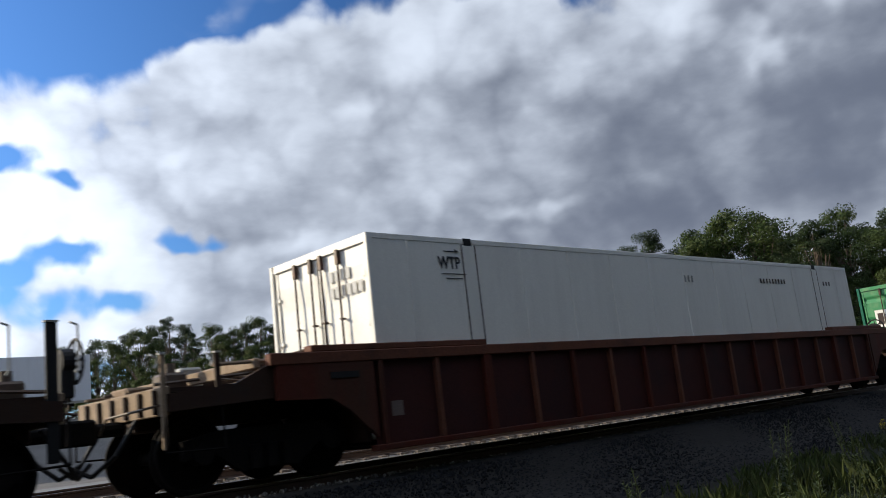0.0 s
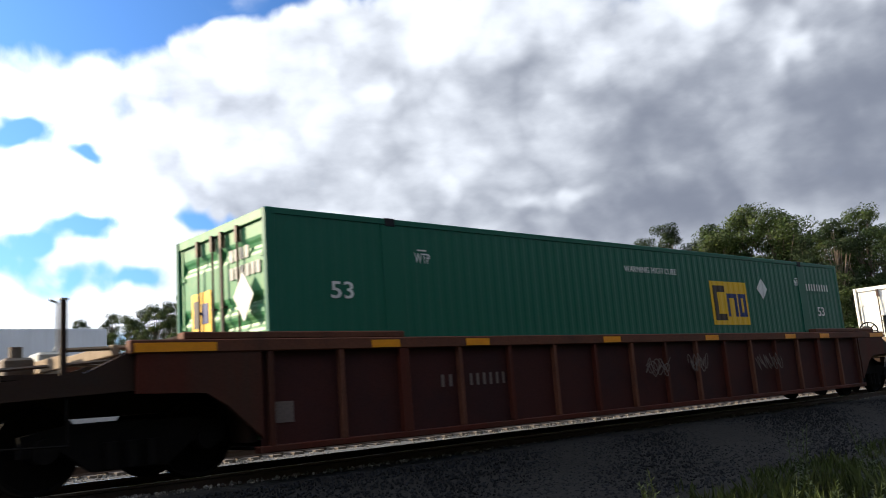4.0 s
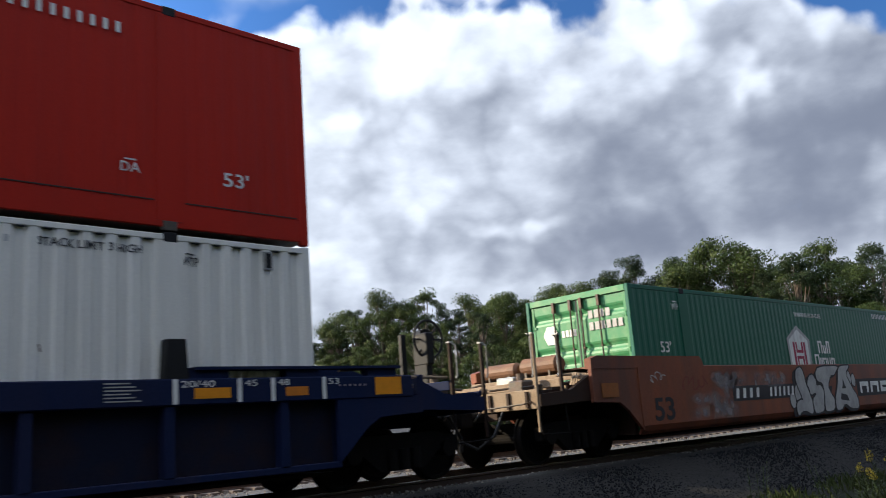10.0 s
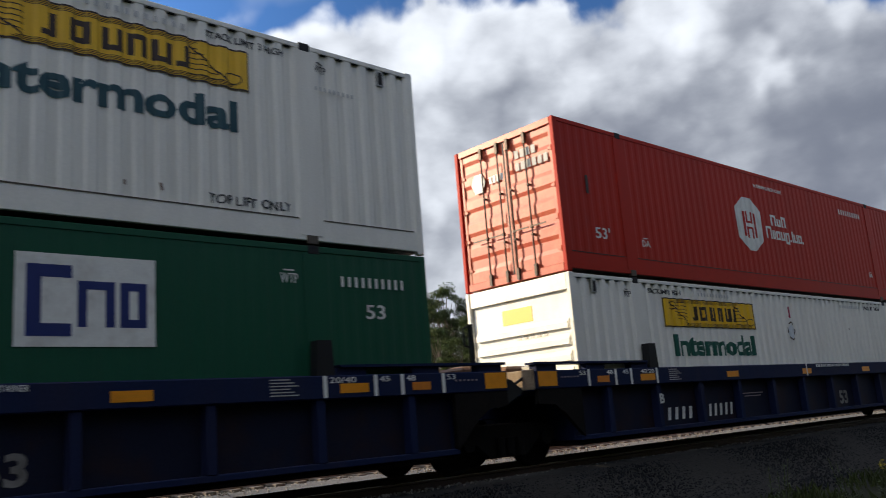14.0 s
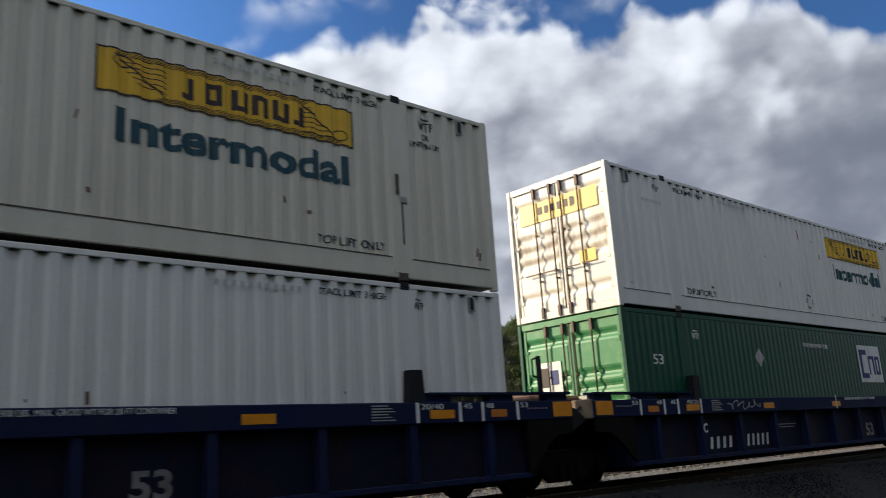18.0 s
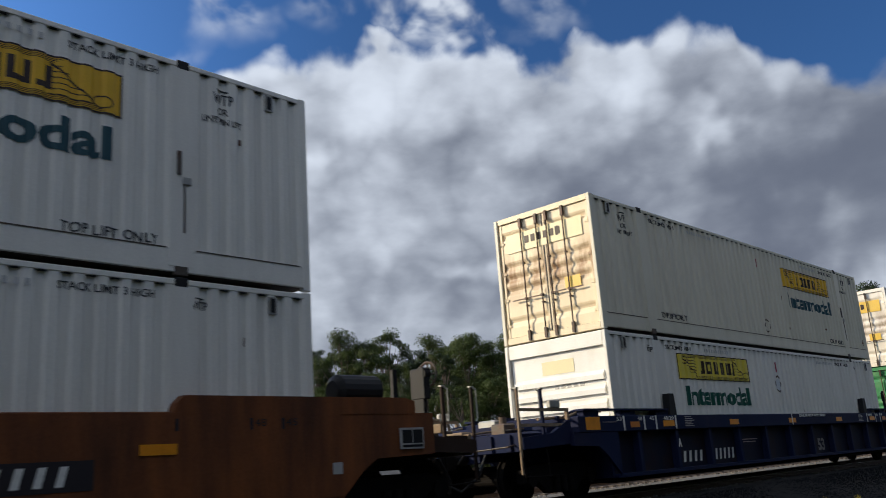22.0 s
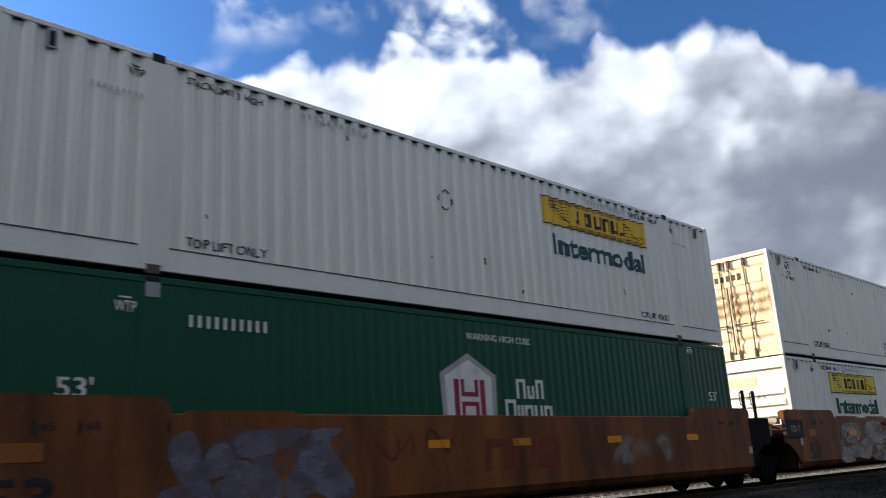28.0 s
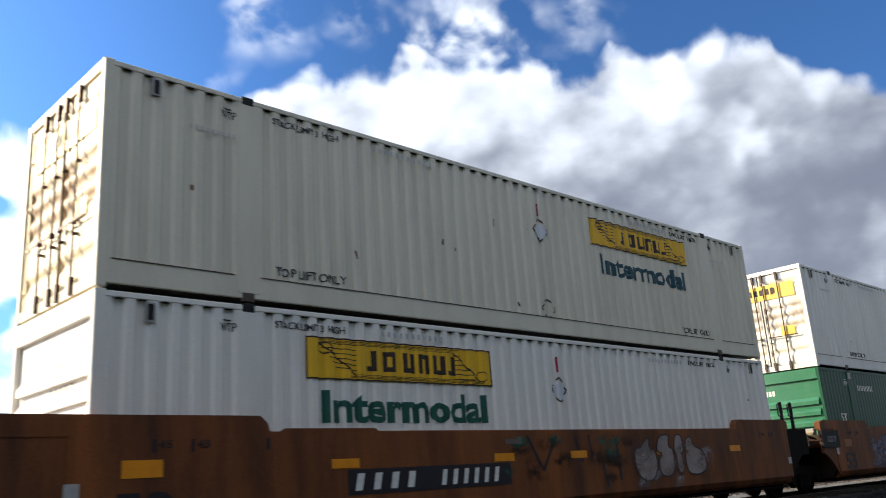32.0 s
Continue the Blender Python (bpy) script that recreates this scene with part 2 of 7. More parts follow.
# ---- materials ----
def material(name, base, rough=0.6, metal=0.0, stain=None, stain_amount=0.35, stain_scale=1.2, grain=0.12, grain_scale=40.0,
             bump=0.0, bump_scale=60.0, streak=False, vary=0.0, gloss=0.4, belt=None, spread=0.46):
    """A worn surface: base colour, stains of a second colour at a large scale, grain and relief at a small one."""
    m = bpy.data.materials.new(name)
    m.use_nodes = True
    nt = m.node_tree
    n, l = nt.nodes, nt.links
    bsdf = n["Principled BSDF"]
    bsdf.inputs["Roughness"].default_value, bsdf.inputs["Metallic"].default_value = rough, metal
    bsdf.inputs["Specular IOR Level"].default_value = gloss
    where = n.new("ShaderNodeTexCoord").outputs["Object"]
    if streak:
        mp = n.new("ShaderNodeMapping")
        mp.inputs["Scale"].default_value = (1.0, 1.0, 0.16)
        l.new(where, mp.inputs[0])
        stain_at = mp.outputs[0]
    else:
        stain_at = where
    t1 = n.new("ShaderNodeTexNoise")
    l.new(stain_at, t1.inputs["Vector"])
    t1.inputs["Scale"].default_value, t1.inputs["Detail"].default_value, t1.inputs["Roughness"].default_value = stain_scale, 7.0, 0.62
    r1 = n.new("ShaderNodeMapRange")
    l.new(t1.outputs["Fac"], r1.inputs[0])
    r1.inputs[1].default_value, r1.inputs[2].default_value = (0.36, 0.58) if belt else (spread, spread + 0.28)
    r1.inputs[3].default_value, r1.inputs[4].default_value = 0.0, stain_amount
    amount = r1.outputs[0]
    if belt:            # the rust has gathered in a belt at one height
        sep = n.new("ShaderNodeSeparateXYZ")
        l.new(where, sep.inputs[0])
        off = n.new("ShaderNodeMath")
        off.operation = "SUBTRACT"
        l.new(sep.outputs[2], off.inputs[0])
        off.inputs[1].default_value = belt[0]
        far = n.new("ShaderNodeMath")
        far.operation = "ABSOLUTE"
        l.new(off.outputs[0], far.inputs[0])
        near = n.new("ShaderNodeMapRange")
        near.interpolation_type = "SMOOTHSTEP"
        l.new(far.outputs[0], near.inputs[0])
        near.inputs[1].default_value, near.inputs[2].default_value = 0.0, belt[1]
        near.inputs[3].default_value, near.inputs[4].default_value = 1.0, 0.12
        both = n.new("ShaderNodeMath")
        both.operation = "MULTIPLY"
        l.new(amount, both.inputs[0])
        l.new(near.outputs[0], both.inputs[1])
        amount = both.outputs[0]
    mix1 = n.new("ShaderNodeMix")
    mix1.data_type = "RGBA"
    l.new(amount, mix1.inputs[0])
    mix1.inputs[6].default_value = (*base, 1)
    mix1.inputs[7].default_value = (*(stain or tuple(0.5 * c for c in base)), 1)
    t2 = n.new("ShaderNodeTexNoise")
    l.new(where, t2.inputs["Vector"])
    t2.inputs["Scale"].default_value, t2.inputs["Detail"].default_value = grain_scale, 4.0
    r2 = n.new("ShaderNodeMapRange")
    l.new(t2.outputs["Fac"], r2.inputs[0])
    r2.inputs[1].default_value, r2.inputs[2].default_value = 0.25, 0.75
    r2.inputs[3].default_value, r2.inputs[4].default_value = 1.0 - grain, 1.0 + grain
    mul = n.new("ShaderNodeVectorMath")
    mul.operation = "SCALE"
    l.new(mix1.outputs[2], mul.inputs[0])
    l.new(r2.outputs[0], mul.inputs[3])
    colour = mul.outputs[0]
    if vary:
        info = n.new("ShaderNodeNewGeometry")
        r3 = n.new("ShaderNodeMapRange")
        l.new(info.outputs["Random Per Island"], r3.inputs[0])
        r3.inputs[3].default_value, r3.inputs[4].default_value = 1.0 - vary, 1.0 + vary
        mul2 = n.new("ShaderNodeVectorMath")
        mul2.operation = "SCALE"
        l.new(colour, mul2.inputs[0])
        l.new(r3.outputs[0], mul2.inputs[3])
        colour = mul2.outputs[0]
    l.new(colour, bsdf.inputs["Base Color"])
    if bump:
        t3 = n.new("ShaderNodeTexNoise")
        l.new(where, t3.inputs["Vector"])
        t3.inputs["Scale"].default_value, t3.inputs["Detail"].default_value = bump_scale, 5.0
        bp = n.new("ShaderNodeBump")
        bp.inputs["Strength"].default_value, bp.inputs["Distance"].default_value = bump, 0.02
        l.new(t3.outputs["Fac"], bp.inputs["Height"])
        l.new(bp.outputs[0], bsdf.inputs["Normal"])
    return m


RUST = (0.13, 0.055, 0.028)
M_WHITE = material("white_paint", (0.80, 0.78, 0.715), 0.45, stain=(0.52, 0.49, 0.44), stain_amount=0.35, streak=True, stain_scale=1.6, grain=0.05, bump=0.05, bump_scale=14)
M_CREAM = material("off_white_paint", (0.70, 0.66, 0.53), 0.45, stain=(0.43, 0.39, 0.29), stain_amount=0.4, streak=True, stain_scale=1.5, grain=0.05, bump=0.05, bump_scale=14)
M_DOOR_WHITE = material("glossy_white_door_paint", (0.84, 0.79, 0.69), 0.21, gloss=0.9, stain=(0.20, 0.095, 0.035), stain_amount=0.6, belt=(1.55, 0.7), streak=True, stain_scale=4.5, grain=0.06, bump=0.03, bump_scale=10)
M_DOOR_CREAM = material("weathered_cream_door_paint", (0.82, 0.69, 0.47), 0.42, gloss=0.4, stain=(0.24, 0.105, 0.035), stain_amount=0.8, belt=(1.5, 0.8), streak=True, stain_scale=4.0, grain=0.06, bump=0.05, bump_scale=14)
M_END_WHITE = material("white_end_wall_paint", (0.78, 0.77, 0.72), 0.40, gloss=0.55, stain=(0.5, 0.42, 0.30), stain_amount=0.3, stain_scale=1.5, grain=0.05, bump=0.05, bump_scale=14)
M_GREEN = material("green_paint", (0.012, 0.108, 0.066), 0.42, gloss=0.25, stain=(0.018, 0.118, 0.078), stain_amount=0.5, streak=True, grain=0.06, bump=0.05, bump_scale=12)
M_GREEN_DARK = material("dark_green_paint", (0.008, 0.075, 0.040), 0.42, gloss=0.25, stain=(0.010, 0.06, 0.036), stain_amount=0.5, streak=True, grain=0.06, bump=0.05, bump_scale=12)
M_GREEN_DOOR = material("light_green_door_paint", (0.045, 0.22, 0.085), 0.45, gloss=0.4, stain=(0.20, 0.30, 0.15), stain_amount=0.5, stain_scale=3.5, grain=0.08)
M_GREEN_END = material("deep_green_end_wall_paint", (0.022, 0.150, 0.072), 0.35, gloss=0.5, stain=(0.08, 0.22, 0.12), stain_amount=0.4, stain_scale=3.0, grain=0.06)
M_RED = material("red_paint", (0.42, 0.022, 0.011), 0.5, gloss=0.12, stain=(0.27, 0.025, 0.016), stain_amount=0.5, streak=True, grain=0.06, bump=0.05, bump_scale=12)
M_RED_DOOR = material("light_red_door_paint", (0.44, 0.065, 0.028), 0.42, gloss=0.45, stain=(0.55, 0.22, 0.11), stain_amount=0.4, stain_scale=3.0, grain=0.08)
M_ORANGE = material("orange_freight_car_paint", (0.245, 0.080, 0.024), 0.55, gloss=0.15, stain=(0.075, 0.032, 0.018), stain_amount=0.95, streak=True, spread=0.36, stain_scale=1.3, grain=0.14, bump=0.12, bump_scale=20)
M_ORANGE_FADED = material("faded_red_orange_freight_car_paint", (0.25, 0.070, 0.028), 0.5, gloss=0.2, stain=(0.11, 0.050, 0.038), stain_amount=0.9, streak=True, spread=0.38, stain_scale=1.0, grain=0.14, bump=0.12, bump_scale=20)
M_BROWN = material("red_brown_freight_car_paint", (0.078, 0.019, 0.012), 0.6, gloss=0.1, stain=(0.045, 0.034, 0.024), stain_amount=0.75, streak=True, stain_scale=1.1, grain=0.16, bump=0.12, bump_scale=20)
# paler brown for top chords, end caps and every other rib
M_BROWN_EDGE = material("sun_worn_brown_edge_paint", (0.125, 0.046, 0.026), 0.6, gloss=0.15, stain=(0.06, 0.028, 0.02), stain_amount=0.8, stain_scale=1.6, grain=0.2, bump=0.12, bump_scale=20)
# darker maroon for the recessed side sheets
M_BROWN_PANEL = material("dark_maroon_panel_paint", (0.052, 0.017, 0.015), 0.6, gloss=0.1, stain=(0.022, 0.014, 0.016), stain_amount=0.8, stain_scale=0.9, grain=0.16, bump=0.1, bump_scale=20)
M_BLUE = material("dark_blue_freight_car_paint", (0.011, 0.018, 0.054), 0.6, gloss=0.06, stain=(0.030, 0.026, 0.042), stain_amount=0.6, streak=True, stain_scale=0.9, grain=0.12, bump=0.08, bump_scale=20)
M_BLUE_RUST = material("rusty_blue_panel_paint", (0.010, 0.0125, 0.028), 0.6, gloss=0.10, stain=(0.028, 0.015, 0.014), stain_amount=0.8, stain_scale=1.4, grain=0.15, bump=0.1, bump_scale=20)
# grimy brown, darkened further in its colour for the shaded car ends
M_SHADED_GRIME = material("shaded_grimy_brown_end_paint", (0.034, 0.017, 0.011), 0.65, gloss=0.2, stain=(0.022, 0.018, 0.015), stain_amount=0.7, stain_scale=2.5, grain=0.2, bump=0.15, bump_scale=20)
M_STEEL = material("dirty_steel", (0.10, 0.085, 0.07), 0.6, 0.4, stain=RUST, stain_amount=0.7, stain_scale=4, grain=0.2)
M_TRUCK = material("black_brown_truck_iron", (0.007, 0.006, 0.0055), 0.85, gloss=0.1, stain=(0.014, 0.010, 0.008), stain_amount=0.6, stain_scale=5, grain=0.2)
# dusty tan, paled in its colour for end pieces the sun strikes
M_SUNLIT_DUST = material("dusty_tan_steel", (0.27, 0.20, 0.135), 0.7, gloss=0.2, stain=(0.13, 0.075, 0.04), stain_amount=0.7, stain_scale=3.5, grain=0.2)
M_TANK = material("rusty_brown_tank_paint", (0.17, 0.085, 0.045), 0.6, gloss=0.3, stain=(0.08, 0.04, 0.025), stain_amount=0.7, stain_scale=4, grain=0.2)
M_GALV = material("galvanised_grey_steel", (0.36, 0.36, 0.34), 0.5, 0.5, stain=(0.2, 0.15, 0.1), stain_amount=0.5, stain_scale=5, grain=0.1)
M_DARK = material("black_paint", (0.011, 0.011, 0.012), 0.6, gloss=0.25, grain=0.1)
M_RODS = material("dark_lock_rod_steel", (0.05, 0.035, 0.028), 0.5, 0.3, stain=RUST, stain_amount=0.7, stain_scale=6, grain=0.1)
M_YELLOW = material("yellow_reflector", (0.78, 0.29, 0.010), 0.4, stain=(0.58, 0.19, 0.01), stain_amount=0.5, stain_scale=6, grain=0.05)
M_DULL_REFL = material("sooty_orange_patch", (0.27, 0.085, 0.014), 0.5, stain=(0.15, 0.05, 0.012), stain_amount=0.7, stain_scale=6, grain=0.1)
M_ORANGE_REFL = material("orange_reflector", (0.62, 0.20, 0.02), 0.4, stain=(0.35, 0.12, 0.02), stain_amount=0.5, stain_scale=6, grain=0.05)
M_LOGO_LEMON = material("lemon_yellow_sign_paint", (0.74, 0.60, 0.075), 0.45, stain=(0.58, 0.46, 0.06), stain_amount=0.4, grain=0.05)
M_LOGO_YELLOW = material("logo_yellow_paint", (0.78, 0.46, 0.014), 0.45, stain=(0.55, 0.33, 0.03), stain_amount=0.4, grain=0.05)
M_DOOR_YELLOW = material("sun_bleached_yellow_paint", (0.74, 0.50, 0.08), 0.40, gloss=0.55, stain=(0.6, 0.42, 0.15), stain_amount=0.4, grain=0.05)
# yellow paled in its colour, as sun glare washes out these end signs
M_GLARE_YELLOW = material("glare_paled_yellow_paint", (0.76, 0.66, 0.38), 0.40, gloss=0.55, stain=(0.7, 0.62, 0.42), stain_amount=0.5, grain=0.05)
M_LOGO_BROWN = material("logo_dark_brown_paint", (0.035, 0.018, 0.012), 0.5, grain=0.06)
M_LOGO_GREEN = material("logo_dark_green_paint", (0.008, 0.085, 0.06), 0.5, stain=(0.02, 0.11, 0.09), stain_amount=0.4, grain=0.06)
M_LOGO_TEAL = material("logo_dark_teal_paint", (0.012, 0.065, 0.085), 0.5, grain=0.06)
M_LOGO_BLUE = material("logo_dark_blue_paint", (0.012, 0.025, 0.14), 0.5, grain=0.06)
M_LOGO_MAGENTA = material("logo_magenta_paint", (0.32, 0.012, 0.05), 0.5, grain=0.06)
M_INK = material("black_lettering_paint", (0.03, 0.03, 0.035), 0.6, grain=0.1)
M_FAINT = material("worn_grey_lettering_paint", (0.50, 0.50, 0.49), 0.6, grain=0.1)
M_TAG_FADE = material("faded_chalk_marks", (0.15, 0.115, 0.10), 0.6, gloss=0.2, grain=0.2)
M_LETTER = material("white_lettering_paint", (0.74, 0.74, 0.70), 0.5, stain=(0.4, 0.36, 0.32), stain_amount=0.5, stain_scale=5, grain=0.08)
M_DIM_LETTER = material("worn_dirty_lettering_paint", (0.24, 0.225, 0.21), 0.6, stain=(0.10, 0.09, 0.085), stain_amount=0.8, stain_scale=4, grain=0.12)
M_TAG = material("grey_white_spray_paint", (0.42, 0.41, 0.39), 0.55, stain=(0.24, 0.22, 0.22), stain_amount=0.9, stain_scale=3, grain=0.1)
M_TAG_DIM = material("thin_mauve_spray_paint", (0.30, 0.25, 0.26), 0.55, stain=(0.2, 0.13, 0.11), stain_amount=0.7, stain_scale=3, grain=0.1)


def soft_spray(name, colour, density):
    """Thin sprayed paint that fades out towards its rim."""
    m = material(name, colour, 0.6, gloss=0.15, grain=0.15)
    n, l = m.node_tree.nodes, m.node_tree.links
    tc = n.new("ShaderNodeTexCoord")
    mp = n.new("ShaderNodeMapping")
    mp.inputs["Location"].default_value, mp.inputs["Scale"].default_value = (-1.0, 0.0, -1.0), (2.0, 0.0, 2.0)
    l.new(tc.outputs["Generated"], mp.inputs[0])
    ln = n.new("ShaderNodeVectorMath")
    ln.operation = "LENGTH"
    l.new(mp.outputs[0], ln.inputs[0])
    fall = n.new("ShaderNodeMapRange")
    fall.interpolation_type = "SMOOTHSTEP"
    l.new(ln.outputs["Value"], fall.inputs[0])
    fall.inputs[1].default_value, fall.inputs[2].default_value = 0.15, 0.92
    fall.inputs[3].default_value, fall.inputs[4].default_value = density, 0.0
    nz = n.new("ShaderNodeTexNoise")
    l.new(tc.outputs["Object"], nz.inputs["Vector"])
    nz.inputs["Scale"].default_value, nz.inputs["Detail"].default_value = 5.0, 5.0
    th = n.new("ShaderNodeMapRange")
    l.new(nz.outputs["Fac"], th.inputs[0])
    th.inputs[1].default_value, th.inputs[2].default_value = 0.35, 0.60
    mu = n.new("ShaderNodeMath")
    mu.operation = "MULTIPLY"
    l.new(fall.outputs[0], mu.inputs[0])
    l.new(th.outputs[0], mu.inputs[1])
    l.new(mu.outputs[0], n["Principled BSDF"].inputs["Alpha"])
    return m


def worn_spray(name, colour, other, low, high):
    """Old spray paint that has worn through in patches."""
    m = material(name, colour, 0.6, gloss=0.15, stain=other, stain_amount=0.9, stain_scale=2.4, grain=0.15)
    n, l = m.node_tree.nodes, m.node_tree.links
    tc = n.new("ShaderNodeTexCoord")
    mp = n.new("ShaderNodeMapping")
    mp.inputs["Scale"].default_value, mp.inputs["Rotation"].default_value = (1.0, 1.0, 2.2), (0.0, 0.5, 0.0)
    l.new(tc.outputs["Object"], mp.inputs[0])
    nz = n.new("ShaderNodeTexNoise")
    l.new(mp.outputs[0], nz.inputs["Vector"])
    nz.inputs["Scale"].default_value, nz.inputs["Detail"].default_value, nz.inputs["Roughness"].default_value = 1.7, 6.0, 0.6
    r = n.new("ShaderNodeMapRange")
    r.interpolation_type = "SMOOTHSTEP"
    l.new(nz.outputs["Fac"], r.inputs[0])
    r.inputs[1].default_value, r.inputs[2].default_value, r.inputs[3].default_value, r.inputs[4].default_value = 0.40, 0.56, low, high
    l.new(r.outputs[0], n["Principled BSDF"].inputs["Alpha"])
    return m


M_TAG_FAINT = worn_spray("faded_pale_spray_paint", (0.37, 0.325, 0.295), (0.27, 0.29, 0.275), 0.26, 0.88)
M_TAG_MAUVE = worn_spray("mauve_grey_spray_paint", (0.17, 0.15, 0.19), (0.27, 0.26, 0.32), 0.25, 0.75)
M_TAG_PINK = worn_spray("worn_pinkish_spray_paint", (0.30, 0.24, 0.22), (0.37, 0.33, 0.32), 0.45, 0.9)
M_HAZE_MAUVE = soft_spray("thin_mauve_spray_haze", (0.16, 0.14, 0.185), 0.6)
M_HAZE_DARK = soft_spray("thin_black_spray_haze", (0.05, 0.03, 0.022), 0.8)
M_HAZE_TEAL = soft_spray("flaked_teal_spray", (0.05, 0.17, 0.13), 0.9)
M_HAZE = soft_spray("thin_grey_spray_haze", (0.34, 0.29, 0.285), 0.75)
M_RUSTY = material("bare_rust", (0.16, 0.085, 0.05), 0.8, stain=(0.3, 0.2, 0.15), stain_amount=0.6, stain_scale=8, grain=0.2)
M_TAG_LINE = material("black_spray_paint", (0.018, 0.014, 0.018), 0.6, grain=0.1)
M_TAG_RED = material("red_brown_stencil_paint", (0.17, 0.018, 0.009), 0.55, grain=0.1)
# crushed stone darkened in its colour for the shade beside the train
M_SHADED_STONE = material("shaded_crushed_stone", (0.019, 0.020, 0.023), 0.95, gloss=0.02, stain=(0.016, 0.016, 0.018), stain_amount=0.6, stain_scale=3, grain=0.25, grain_scale=30, vary=0.4)
M_BALLAST = material("grey_crushed_stone", (0.19, 0.17, 0.145), 0.85, stain=(0.10, 0.09, 0.08), stain_amount=0.6, stain_scale=3, grain=0.25, grain_scale=30, vary=0.5)
M_RAIL = material("rusty_rail_steel", (0.055, 0.032, 0.022), 0.6, 0.3, stain=(0.06, 0.04, 0.03), stain_amount=0.6, grain=0.15)
M_RAILHEAD = material("polished_rail_head", (0.5, 0.5, 0.5), 0.25, 0.95, grain=0.06)
M_TIE = material("creosoted_wood", (0.075, 0.055, 0.042), 0.85, stain=(0.14, 0.125, 0.11), stain_amount=0.6, stain_scale=4, grain=0.25, bump=0.3)
M_BARK = material("bark", (0.10, 0.075, 0.055), 0.9, stain=(0.17, 0.15, 0.13), stain_amount=0.6, stain_scale=3, grain=0.3, bump=0.5, bump_scale=20)
M_TRAILER = material("pale_grey_panel", (0.66, 0.69, 0.72), 0.5, stain=(0.45, 0.46, 0.46), stain_amount=0.4, streak=True, grain=0.05)
M_ASPHALT = material("grey_asphalt", (0.15, 0.155, 0.16), 0.85, stain=(0.07, 0.07, 0.07), stain_amount=0.6, grain=0.2)


def leaf_material(name, base, other):
    m = material(name, base, 0.55, stain=other, stain_amount=0.9, stain_scale=0.5, grain=0.25, grain_scale=3.0, vary=0.35, gloss=0.25)
    n, l = m.node_tree.nodes, m.node_tree.links
    bsdf, out = n["Principled BSDF"], n["Material Output"]
    tr = n.new("ShaderNodeBsdfTranslucent")
    l.new(bsdf.inputs["Base Color"].links[0].from_socket, tr.inputs["Color"])
    mx = n.new("ShaderNodeMixShader")
    mx.inputs[0].default_value = 0.28
    l.new(bsdf.outputs[0], mx.inputs[1])
    l.new(tr.outputs[0], mx.inputs[2])
    l.new(mx.outputs[0], out.inputs["Surface"])
    return m


M_LEAF = leaf_material("broad_leaf_green", (0.044, 0.070, 0.017), (0.066, 0.086, 0.020))
M_LEAF_DARK = leaf_material("dark_leaf_green", (0.026, 0.045, 0.016), (0.038, 0.056, 0.017))
M_WEED = leaf_material("weed_green", (0.040, 0.056, 0.015), (0.058, 0.060, 0.018))
M_FLOWER = leaf_material("goldenrod_yellow", (0.42, 0.32, 0.03), (0.30, 0.26, 0.03))


